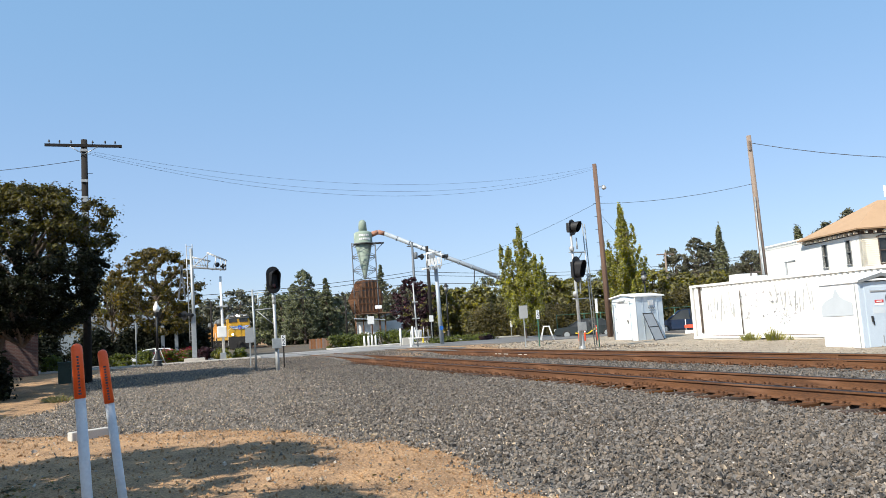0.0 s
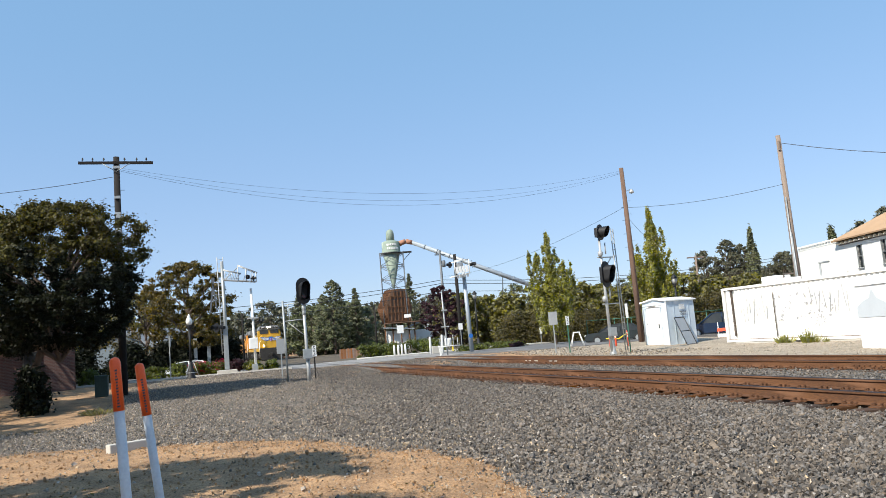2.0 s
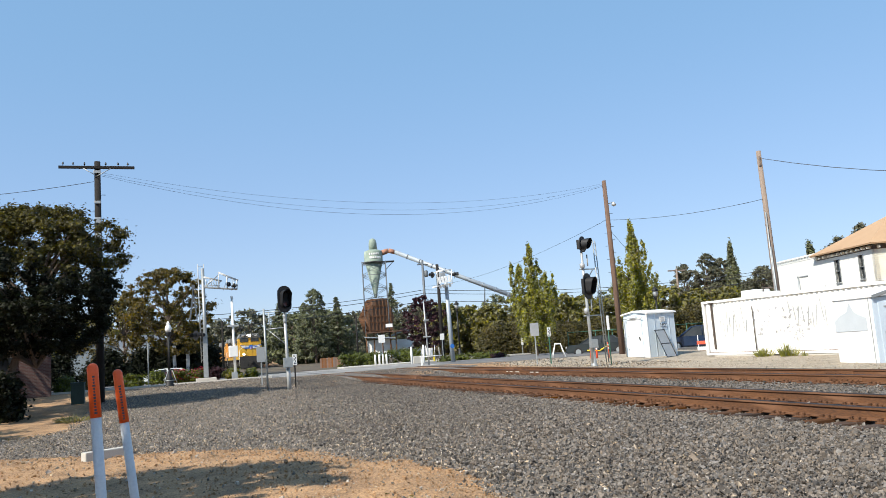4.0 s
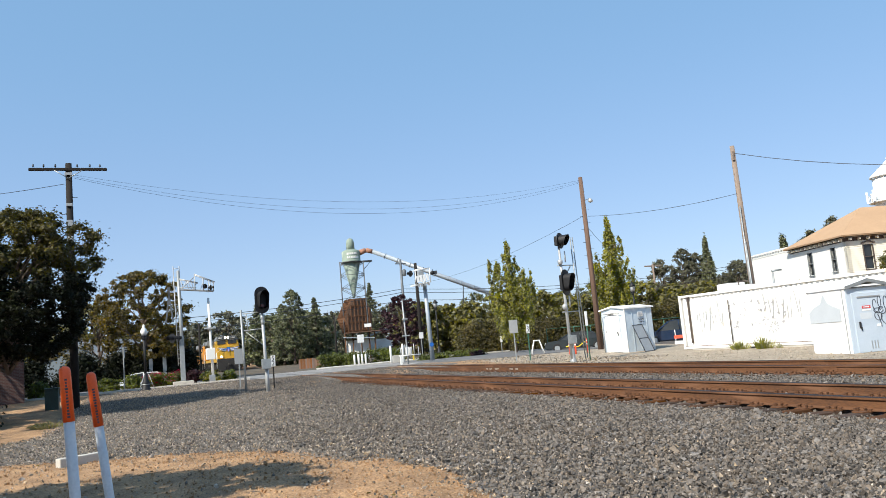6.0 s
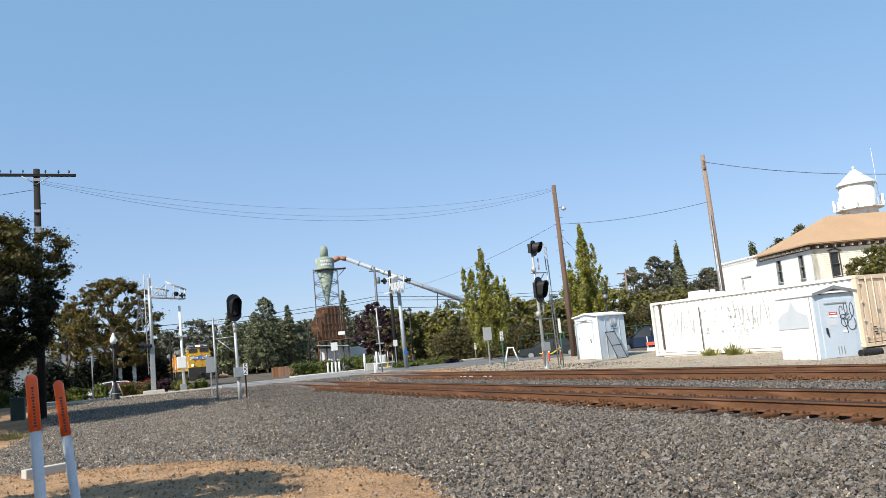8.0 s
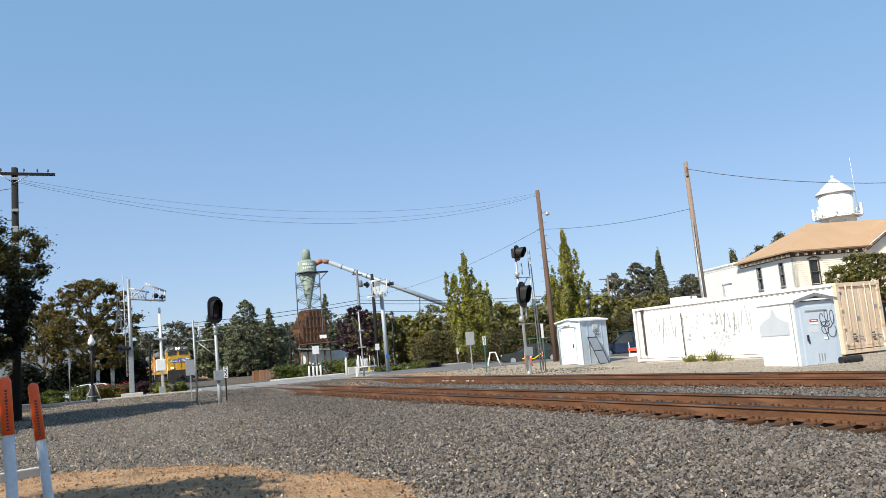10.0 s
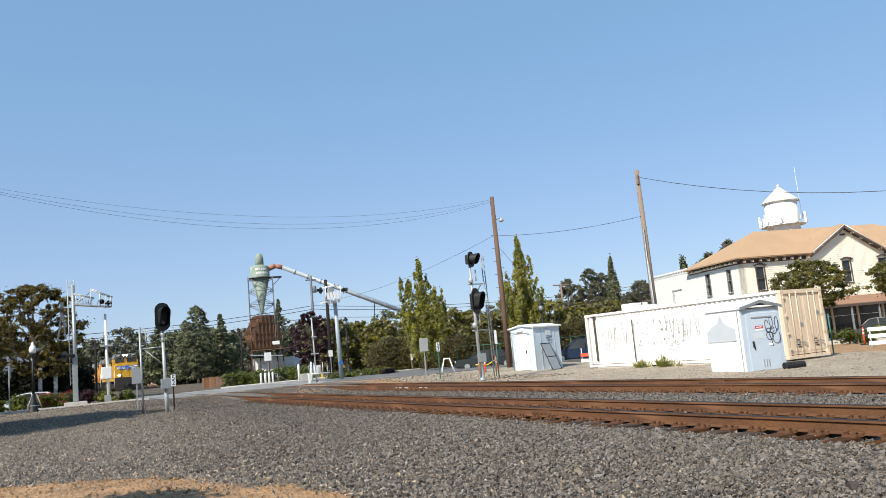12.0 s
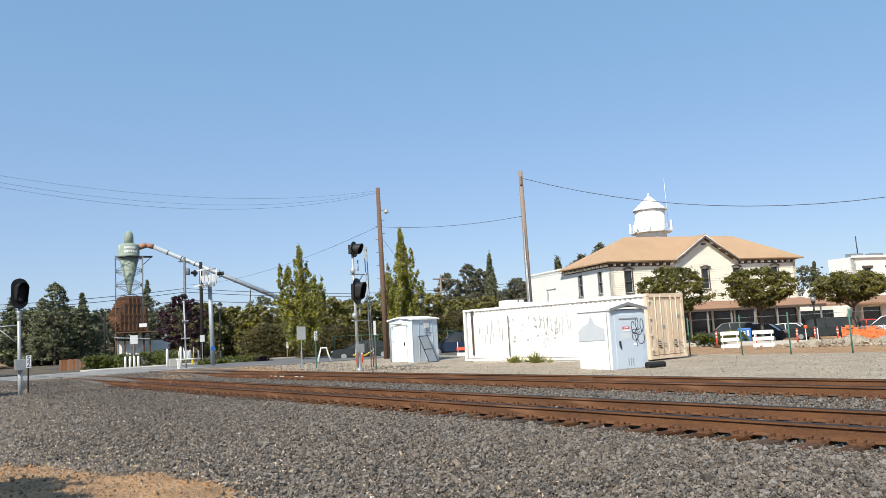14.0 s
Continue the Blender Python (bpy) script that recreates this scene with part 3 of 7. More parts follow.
for cx, lab in ((10.35, "rust-brown main track with worn wooden ties"), (15.3, "second rust-brown track with buried wooden ties")):
    track = thing("railway_track", lab, "railway track", cx, 0, 0, group="tracks", kind="structure")
    for s in (-1, 1):
        part("rail", rail_me, None, track, "rusty steel rail with a polished head").location = (s * 0.7525, 0, RAIL_Z - 0.186)
        for y in (33.5, 14.6, 46.0):
            part("joint_bar", joint_me, None, track).location = (s * 0.7525, y + s * 0.8, RAIL_Z - 0.10)
    rnd = random.Random(int(cx))
    for k in range(98):
        y = 1.0 + k * 0.5 + rnd.uniform(-0.03, 0.03)
        t = part("tie", tie_me, None, track)
        t.location = (rnd.uniform(-0.05, 0.05), y, RAIL_Z - 0.204 + rnd.uniform(-0.006, 0.004))
        t.rotation_euler = (0, 0, radians(rnd.uniform(-1.5, 1.5)))
        for s in (-1, 1):
            part("tie_plate", plate_me, None, track).location = (s * 0.7525, y, RAIL_Z - 0.204)

for y, w in ((31.1, 0.5), (31.75, 0.35), (32.3, 0.6), (29.2, 0.3), (29.7, 0.4)):
    solid("paint_mark", bx((0, 0, 0), (0.004, w * 0.8, 0.035)), M["concrete"], "faded pale paint mark on the rail", "paint mark", 15.3 - 0.7525 - 0.0135, y, RAIL_Z - 0.09, group="paint marks")


# ---- loose ballast stones ----
CHIP = ([(-1, -0.6, -0.5), (1, -0.7, -0.5), (0, 1, -0.5), (-0.8, -0.6, 0.5), (0.9, -0.5, 0.5), (0.1, 0.8, 0.5)], [(0, 2, 1), (3, 4, 5), (0, 1, 4), (0, 4, 3), (1, 2, 5), (1, 5, 4), (2, 0, 3), (2, 3, 5)])
SHARD = ([(-0.9, -0.7, 0.0), (1.0, -0.5, 0.1), (0.0, 1.0, -0.1), (0.1, 0.0, 0.75), (0.0, 0.1, -0.7)], [(0, 1, 3), (1, 2, 3), (2, 0, 3), (1, 0, 4), (2, 1, 4), (0, 2, 4)])
BLOCK = ([(x, y, z) for x in (-0.9, 0.9) for y in (-0.8, 0.8) for z in (-0.6, 0.6)], [(0, 1, 3, 2), (4, 6, 7, 5), (0, 4, 5, 1), (2, 3, 7, 6), (0, 2, 6, 4), (1, 5, 7, 3)])


def stones(name, label, count, pick, size, seed, material, sink=0.25, form=CHIP):
    """Many angular stones, each a skewed chip or block, joined into one mesh."""
    rng = np.random.default_rng(seed)
    P = pick(rng, count)
    n = len(P)
    base, f = np.array(form[0], float) * 0.6, np.array(form[1])
    nv, nf = len(base), f.shape[1]
    V = base[None] * rng.uniform(0.5, 1.1, (n, 1, 3)) + rng.normal(0, 0.13, (n, nv, 3))
    q = rng.normal(size=(n, 4))
    q /= np.linalg.norm(q, axis=1)[:, None]
    w, x, y, z = q.T
    R = np.stack([np.stack([1 - 2 * (y * y + z * z), 2 * (x * y - z * w), 2 * (x * z + y * w)], -1), np.stack([2 * (x * y + z * w), 1 - 2 * (x * x + z * z), 2 * (y * z - x * w)], -1), np.stack([2 * (x * z - y * w), 2 * (y * z + x * w), 1 - 2 * (x * x + y * y)], -1)], 1)
    V = np.einsum("nij,nkj->nki", R, V) * (size * rng.lognormal(0, 0.32, n))[:, None, None]
    lift = np.zeros((n, 1, 3))
    lift[:, 0, 2] = size * (sink + rng.uniform(-0.6, 1.1, n))
    V = V + P[:, None] + lift
    F = (f[None] + (np.arange(n) * nv)[:, None, None]).reshape(-1, nf)
    me = bpy.data.meshes.new(name)
    me.vertices.add(n * nv)
    me.vertices.foreach_set("co", V.reshape(-1))
    me.loops.add(len(F) * nf)
    me.loops.foreach_set("vertex_index", F.reshape(-1))
    me.polygons.add(len(F))
    me.polygons.foreach_set("loop_start", np.arange(len(F)) * nf)
    me.update(calc_edges=True)
    me.shade_flat()
    me.materials.append(material)
    return tagged(new(name, me), label, "gravel", kind="stuff")


def on_bed(x0, x1, y0, y1, power, dusty=None):
    """Places on the ballast; dusty keeps those near the dirt's edge, or all the others."""
    def pick(rng, count):
        out = []
        while len(out) < count:
            x, y = rng.uniform(x0, x1), y0 + (y1 - y0) * rng.random() ** power
            z = ballast_z(x, y)
            if dusty is not None and (rng.random() < max(0.85 * math.exp(-max(0.0, x - edge_x(y) - 0.2) / 0.9), 0.74 - 0.74 * S(2.8, 7.8, x))) != dusty:
                continue
            if z > ground_z(x, y) - 0.01 and not (9.0 < x < 11.7 and z < 0):
                out.append((x, y, z))
        return np.array(out)
    return pick


def on_dirt(rng, count):
    out = []
    while len(out) < count:
        y = 3 + 22 * rng.random() ** 1.2
        x = edge_x(y) - abs(rng.normal(0, 1.1 if rng.random() < 0.7 else 4.0)) + 0.4
        out.append((x, y, ground_z(x, y)))
    return np.array(out)


stones("scattered_stones", "grey ballast stones strayed onto the dirt", 1500, on_dirt, 0.026, 15, M["stone"])
stones("ballast_stones", "loose grey crushed ballast stones beside the track", 76000, on_bed(3.0, 9.12, 3.2, 20.0, 1.2, False), 0.028, 1, M["stone"], form=BLOCK)
stones("ballast_stones", "dusty grey-brown ballast stones towards the dirt", 44000, on_bed(-8.0, 7.2, 3.2, 46.0, 1.0, True), 0.032, 31, M["stone_dusty"], form=SHARD)
stones("ballast_stones", "loose grey crushed ballast stones further along", 80000, on_bed(-5.0, 9.1, 15.0, 48.0, 1.5, False), 0.036, 2, M["stone"], form=SHARD)
stones("ballast_stones", "ballast stones packed between the tie ends", 5200, on_bed(9.05, 9.55, 3.2, 40.0, 1.2), 0.034, 32, M["stone"], -0.3)
stones("ballast_stones", "loose grey ballast stones between the two tracks", 22000, on_bed(11.2, 14.1, 4.0, 48.0, 1.5), 0.040, 3, M["stone"], form=SHARD)
stones("ballast_stones", "loose ballast stones inside the near track", 10000, on_bed(9.75, 10.95, 3.0, 40.0, 1.3), 0.04, 4, M["stone"])
stones("scattered_stones", "grey gravel strewn over the yard by the signal", 3500, lambda rng, n: np.array([(x, y, ground_z(x, y) + 0.03) for x, y in zip(rng.uniform(17.8, 22.8, n), rng.uniform(29.5, 43.5, n))]), 0.04, 21, M["yard_stone"])
stones("scattered_stones", "small earth-brown stones scattered on bare dirt", 12000, on_dirt, 0.020, 5, M["dirt"], form=SHARD)
stones("scattered_stones", "pale pebbles scattered on bare dirt", 5000, on_dirt, 0.015, 35, M["far_gravel"])


def over_dirt(rng, count):
    out = []
    while len(out) < count:
        x, y = rng.uniform(-8, 4.5), rng.uniform(3.5, 22)
        if x < edge_x(y) + 0.3:
            out.append((x, y, dirt_z(x, y)))
    return np.array(out)


stones("scattered_stones", "brown clods lying about on the bare dirt", 5200, over_dirt, 0.026, 36, M["dirt"], form=BLOCK)
stones("scattered_stones", "grey stones lying about on the bare dirt", 1300, over_dirt, 0.028, 37, M["stone_dusty"], form=BLOCK)


def on_yard(rng, count):
    out = []
    for _ in range(count):
        x, y = rng.uniform(17.5, 30), rng.uniform(2, 30)
        out.append((x, y, ground_z(x, y) + 0.02))
    return np.array(out)


stones("yard_stones", "small pale stones on the gravel yard", 12000, on_yard, 0.034, 6, M["far_gravel"], form=SHARD)


# ---- trees and bushes ----
def leaves(name, clumps, per, size, seed, material, parent=None, flat=0.5, label=""):
    """Leaf blades scattered over clumps of (centre, radii); one mesh."""
    rng = np.random.default_rng(seed)
    allv = []
    for (c, r) in clumps:
        n = max(6, int(per))
        d = rng.normal(size=(n, 3))
        d /= np.linalg.norm(d, axis=1)[:, None]
        rad = np.minimum(1.7, np.abs(rng.normal(0, 0.62, n)))
        p = np.array(c) + d * np.array(r) * rad[:, None]
        out = d * 0.55 + rng.normal(size=(n, 3)) * 0.5
        out[:, 2] += flat
        out /= np.linalg.norm(out, axis=1)[:, None]
        a = np.cross(out, rng.normal(size=(n, 3)))
        a /= np.linalg.norm(a, axis=1)[:, None] + 1e-9
        b = np.cross(out, a)
        s = size * rng.uniform(0.6, 1.4, (n, 1))
        allv.append(np.stack([p - a * s, p + a * s * 0.45 + b * s * 0.74, p + a * s * 0.45 - b * s * 0.74], 1))
    V = np.concatenate(allv).reshape(-1, 3)
    n = len(V) // 3
    me = bpy.data.meshes.new(name)
    me.vertices.add(len(V))
    me.vertices.foreach_set("co", V.reshape(-1))
    me.loops.add(len(V))
    me.loops.foreach_set("vertex_index", np.arange(len(V)))
    me.polygons.add(n)
    me.polygons.foreach_set("loop_start", np.arange(n) * 3)
    me.update(calc_edges=True)
    me.materials.append(material)
    return part(name, me, None, parent, label)


def crown_clumps(rng, n, h0, h1, radius, shape="round", clump=0.28):
    """Clump centres and radii in a crown from h0 to h1."""
    out = []
    H = h1 - h0
    if shape == "spire":
        # upright leaders that fan out from the stem, each a tapering plume
        leaders = [(0.0, 0.0, 1.0)] + [(k * 2.4 + rng.uniform(-0.4, 0.4), rng.uniform(0.35, 1.0), rng.uniform(0.5, 0.86)) for k in range(11)]
        while len(out) < n:
            ang, lean, top = rng.choice(leaders[:1] * 4 + leaders[1:])
            u = rng.random() ** 1.1
            rr = radius * lean * min(1.0, (u * 1.7) ** 0.7) * 0.86
            spread_ = radius * 0.38 * (1 - u) ** 0.6
            cr = radius * clump * (0.42 + 0.75 * (1 - u)) * rng.uniform(0.7, 1.2)
            c = (rr * math.cos(ang) + rng.uniform(-1, 1) * spread_, rr * math.sin(ang) + rng.uniform(-1, 1) * spread_, h0 + H * top * (0.04 + 0.94 * u))
            out.append((c, (cr * 0.7, cr * 0.7, cr * 1.7)))
        return out
    lobes = [(rng.uniform(0, 6.283), rng.uniform(0.05, 0.95), rng.uniform(0.8, 1.22)) for _ in range(11)]
    while len(out) < n:
        u = rng.random()
        a = rng.uniform(0, 2 * math.pi)
        if shape == "round":
            prof = math.sqrt(max(0.02, 1 - (2 * u - 0.9) ** 2 / 1.25))
        elif shape == "vase":
            prof = (0.45 + 0.75 * min(1, u * 2.6)) * math.sqrt(max(0.02, 1 - max(0, u - 0.25) ** 2 / 0.62)) / 1.15
        elif shape == "cone":
            prof = (1 - u) ** 0.8 + 0.03
        elif shape == "column":
            prof = min(1, (1 - u) * 1.7 + 0.06) * min(1, 0.55 + u * 1.6)
        else:
            prof = min(1, (1 - u) * 1.6) ** 0.5
        # uneven outline: the nearest lobe swells or shrinks the crown
        if shape in ("round", "vase", "tall"):
            la, lu, ls = min(lobes, key=lambda q: (math.sin((a - q[0]) / 2) * 2) ** 2 + ((u - q[1]) * 2.4) ** 2)
            prof *= ls
        q = rng.random() ** 0.36
        rr = radius * prof * q
        cr = radius * clump * rng.uniform(0.5, 1.15) * (0.5 + 0.5 * min(1, prof))
        slim = 0.6 if shape == "column" else 1
        out.append(((rr * math.cos(a), rr * math.sin(a), h0 + u * H), (cr * slim * rng.uniform(0.7, 1.4), cr * slim * rng.uniform(0.7, 1.4), cr * (rng.uniform(0.45, 0.95) if shape != "column" else 2.3))))
    return out


def tree(label, x, y, h, radius, trunk_h, material, seed, shape="round", n=60, per=110, leaf=0.09, trunk_r=0.14, clump=0.28, z=None, group="", name="tree", foot=(0.0, 0.0), tips=None):
    rng = random.Random(seed)
    ob = thing(name, label, "tree", x, y, z, group=group)
    clumps = crown_clumps(rng, n, trunk_h, h, radius, shape, clump)
    bm = bmesh.new()
    p, r = Vector((foot[0], foot[1], -0.2)), trunk_r
    top = trunk_h + (h - trunk_h) * (0.75 if shape in ("cone", "column", "spire") else 0.4)
    for k in range(1, 6):
        q = Vector((rng.uniform(-0.06, 0.06) * k ** 0.5 + foot[0] * (1 - k / 5), rng.uniform(-0.06, 0.06) * k ** 0.5 + foot[1] * (1 - k / 5), top * k / 5))
        rod(bm, p, q, r, r * 0.84, 8, k == 1)
        p, r = q, r * 0.84
    part("trunk", bm, M["bark"], ob)
    bm = bmesh.new()
    for c, rr in clumps[:: max(1, n // 26)]:
        c = Vector(c)
        zb = max(trunk_h * 0.8, min(top, c.z - c.xy.length * 0.8))
        a = Vector((0, 0, zb))
        mid = a.lerp(c, 0.5) + Vector((rng.uniform(-.1, .1), rng.uniform(-.1, .1), 0.12 * radius))
        rod(bm, a, mid, trunk_r * 0.38, trunk_r * 0.22, 5, False)
        rod(bm, mid, c, trunk_r * 0.22, trunk_r * 0.07, 5, False)
    tagged(part("branchwork", bm, M["bark"], ob), kind="stuff")
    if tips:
        # upper sprays: browning leaves, also paler to stand in for sunlit tops
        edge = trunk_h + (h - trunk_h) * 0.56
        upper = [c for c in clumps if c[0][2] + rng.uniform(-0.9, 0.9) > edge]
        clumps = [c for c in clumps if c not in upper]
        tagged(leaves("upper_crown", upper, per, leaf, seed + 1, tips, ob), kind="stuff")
    tagged(leaves("crown", clumps, per, leaf, seed, material, ob), kind="stuff")
    return ob


def bush(label, x, y, sx, sy, h, material, seed, n=24, per=90, leaf=0.06, z=None, rz=0.0, name="bush", group="", box_like=False):
    rng = random.Random(seed)
    ob = thing(name, label, name.replace("_", " "), x, y, z, rz, group)
    cl = []
    for _ in range(n):
        if box_like:
            cl.append(((rng.uniform(-.5, .5) * sx, rng.uniform(-.5, .5) * sy, rng.uniform(0.12, 0.92) * h), (min(sx, 1.2) * 0.3, min(sy, 1.2) * 0.3, h * 0.2)))
        else:
            u, a, q = rng.random(), rng.uniform(0, 6.283), math.sqrt(rng.random())
            k = math.sqrt(1 - 0.8 * u * u)
            cl.append(((0.42 * sx * q * k * math.cos(a), 0.42 * sy * q * k * math.sin(a), 0.1 * h + 0.75 * h * u), (0.16 * sx + 0.05, 0.16 * sy + 0.05, 0.18 * h)))
    bm = bmesh.new()
    for c, r in cl[::3]:
        rod(bm, (c[0] * 0.3, c[1] * 0.3, -0.1), c, 0.025, 0.008, 5, False)
    tagged(part("stems", bm, M["bark"], ob), kind="stuff")
    tagged(leaves("foliage", cl, per * (0.3 if material is M["flower"] else 1), leaf, seed, material, ob), kind="stuff")
    if material is M["flower"]:
        tagged(leaves("green_foliage", [((c[0], c[1], c[2] * 0.85), r) for c, r in cl], per * 2.2, leaf, seed + 1, M["leaf_hedge"], ob), kind="stuff")
    return ob


def tuft(label, x, y, w, h, seed, blades=160, z=None):
    """Upright narrow blades of a weed or grass tuft."""
    rng = np.random.default_rng(seed)
    ob = thing("weed_tuft", label, "weeds", x, y, z, group="weeds")
    V, F = [], []
    for k in range(blades):
        a, q = rng.uniform(0, 6.283), rng.random() ** 0.7
        bx_, by_ = 0.35 * w * q * math.cos(a), 0.35 * w * q * math.sin(a)
        tx, ty = bx_ * 1.7 + rng.normal(0, 0.06), by_ * 1.7 + rng.normal(0, 0.06)
        hh = h * rng.uniform(0.45, 1.0) * (1.1 - 0.5 * q)
        s = rng.uniform(0.008, 0.018)
        i = len(V)
        V += [(bx_ - s, by_, -0.02), (bx_ + s, by_, -0.02), ((bx_ + tx) / 2 + s * 0.8, (by_ + ty) / 2, hh * 0.6), (tx, ty, hh)]
        F.append((i, i + 1, i + 2, i + 3))
    me = raw("grass", V, F, M["dry_grass" if "dry" in label else "leaf_bright"])
    tagged(part("grass", me, None, ob), kind="stuff")
    return ob


litter = leaves("leaf_litter", [((-3.2, 22.0, 0.03), (2.2, 2.6, 0.03)), ((-1.5, 12.0, 0.02), (2.5, 3.0, 0.02)), ((0.2, 9.0, 0.02), (2.5, 2.0, 0.02)), ((-3.8, 24.5, 0.06), (1.6, 1.2, 0.03))], 420, 0.035, 77, M["leaf_autumn"], None, 3.0)
tagged(litter, "dry brown fallen leaves on the dirt", "leaf litter", kind="stuff")
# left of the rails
tree("dark green broadleaf tree with shade-tinted lower leaves and light-tinted browning tops", -4.35, 32.8, 7.75, 3.45, 2.2, M["leaf_shade_dark"], 11, n=560, per=300, leaf=0.062, trunk_r=0.2, clump=0.13, foot=(-1.3, -0.2), tips=M["leaf_turning_lit"])
tree("dark green broadleaf tree with shade-tinted lower leaves and light-tinted browning tops", -10.6, 43.0, 10.0, 3.6, 2.4, M["leaf_shade_dark"], 12, n=190, per=180, leaf=0.10, trunk_r=0.2, clump=0.17, tips=M["leaf_turning_lit"])
tree("shade tree beside the standing place", -5.85, 5.5, 7.4, 2.7, 2.4, M["leaf_shade_dark"], 13, n=150, per=120, leaf=0.12, trunk_r=0.18, clump=0.25)
tree("shade tree beside the standing place", -5.6, 9.6, 7.2, 2.5, 2.6, M["leaf_shade_dark"], 14, n=120, per=110, leaf=0.14, trunk_r=0.18, clump=0.25)
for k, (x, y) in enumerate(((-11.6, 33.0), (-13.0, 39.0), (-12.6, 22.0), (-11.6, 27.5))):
    tree("dark green broadleaf tree along the path", x, y, 8.6, 3.3, 2.4, M["leaf_shade_dark"], 60 + k, n=70, per=80, leaf=0.16, trunk_r=0.18, clump=0.26)
tree("brown-tinged broadleaf tree behind the planting", 0.35, 63.0, 8.5, 3.3, 2.0, M["leaf_autumn"], 15, n=300, per=140, leaf=0.10, trunk_r=0.2, clump=0.13)
tree("sparse brown-tinged broadleaf tree", -3.0, 64.5, 7.0, 3.2, 0.9, M["leaf_autumn"], 16, n=170, per=95, leaf=0.10, trunk_r=0.18, clump=0.14)
# beyond the street
tree("slim yellow-green street tree with upright limbs", *bearing(26.45, 60), 9.0, 2.3, 1.5, M["leaf_bright"], 21, "spire", n=400, per=110, leaf=0.085, trunk_r=0.13, clump=0.15)
tree("tall columnar yellow-green street tree", *bearing(34.0, 60), 10.2, 2.0, 1.2, M["leaf_bright"], 22, "spire", n=640, per=110, leaf=0.085, trunk_r=0.13, clump=0.19)
tree("dark purple-leaved plum tree", *bearing(18.2, 84), 6.8, 2.3, 1.2, M["leaf_purple"], 23, n=150, per=60, leaf=0.14, trunk_r=0.16, clump=0.16)


# ---- belts of trees in the distance ----
def belt(az0, az1, r, h0, h1, material, seed, step=1.6, leaf=0.34, depth=8, per=64, shape="round", label="dense green trees in the distance"):
    rng = random.Random(seed)
    a = az0
    while a < az1:
        rr = r + rng.uniform(-depth, depth)
        h = rng.uniform(h0, h1)
        tree(label, *bearing(a, rr), h, h * rng.uniform(0.45, 0.62), h * 0.03, material, seed * 100 + int(a * 10), shape, n=140, per=per * 0.5, leaf=leaf * 0.95, trunk_r=0.2, clump=0.2, group="distant trees")
        a += step * rng.uniform(0.7, 1.3)


belt(1.5, 18, 165, 9.0, 11.8, M["leaf_grey_haze"], 31, 1.7)
belt(2, 17, 190, 8.5, 11.0, M["leaf_grey_haze"], 41, 1.5)
belt(-14, 0.5, 120, 8, 11, M["leaf_mid"], 32, 2.6)
belt(8.6, 13, 125, 6.5, 9.0, M["leaf_conifer"], 33, 1.7)
belt(19.5, 26.5, 95, 5.6, 7.0, M["leaf_mid"], 34, 1.7, 0.24, 4, 130)
belt(26.5, 36.5, 80, 4.4, 5.6, M["leaf_mid"], 35, 1.5, 0.2, 4, 130)
belt(35.7, 40.5, 78, 4.5, 5.6, M["leaf_mid"], 36, 1.8, 0.2, 4, 150)
belt(38, 46, 170, 10, 13, M["leaf_grey_haze"], 37, 1.8)
belt(18, 36, 210, 10.5, 14, M["leaf_conifer"], 38, 2.2)
belt(46, 90, 190, 9, 13, M["leaf_grey_haze"], 39, 4)
for az, r, h, rad in ((10.15, 118, 11.2, 2.7), (9.4, 121, 9.4, 2.2), (11.8, 124, 10.2, 2.0), (15.9, 150, 14.2, 2.1), (7.6, 140, 11.0, 2.2)):
    tree("tall dark conifer beyond the street", *bearing(az, r), h, rad, 0.8, M["leaf_conifer"], int(az * 77), "cone" if rad < 2.5 else "tall", n=260, per=150, leaf=0.115, trunk_r=0.2, clump=0.16)
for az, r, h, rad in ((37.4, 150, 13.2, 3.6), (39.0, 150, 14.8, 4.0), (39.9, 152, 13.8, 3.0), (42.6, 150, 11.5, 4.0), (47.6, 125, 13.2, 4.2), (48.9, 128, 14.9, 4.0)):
    tree("grey-green eucalyptus in the distance", *bearing(az, r), h, rad, 2.0, M["leaf_grey_haze"], int(az * 91), "tall", n=190, per=130, leaf=0.17, trunk_r=0.25, clump=0.19)
for az, r, h in ((40.65, 150, 16.2), (45.7, 140, 14.2)):
    tree("slim dark green cypress tree", *bearing(az, r), h, 1.7, 0.5, M["leaf_conifer"], int(az * 13), "column", n=140, per=110, leaf=0.2, trunk_r=0.2, clump=0.4)

# hedges and shrubs past the street
for az, r, w, h in ((12.9, 70, 2.6, 1.2), (13.8, 72, 2.0, 1.1), (15.9, 69, 4.6, 1.25), (17.3, 68, 2.0, 1.0)):
    bush("clipped light green hedge behind the walk", *bearing(az, r), w, 1.4, h, M["leaf_hedge"], int(az * 31), n=60, per=130, leaf=0.07, name="hedge", box_like=True)
for az, r, w, h in ((21.5, 63, 3.6, 0.8), (20.2, 62, 2.0, 0.7), (23.0, 63, 2.0, 0.75)):
    bush("low dark green shrub border", *bearing(az, r), w, 1.2, h, M["leaf_hedge"], int(az * 37), n=40, per=110, leaf=0.07, name="hedge", box_like=True)
bush("low red-leaved shrub border", *bearing(23.6, 62.5), 1.7, 1.0, 0.75, M["leaf_purple"], 402, n=24, per=100, leaf=0.06)
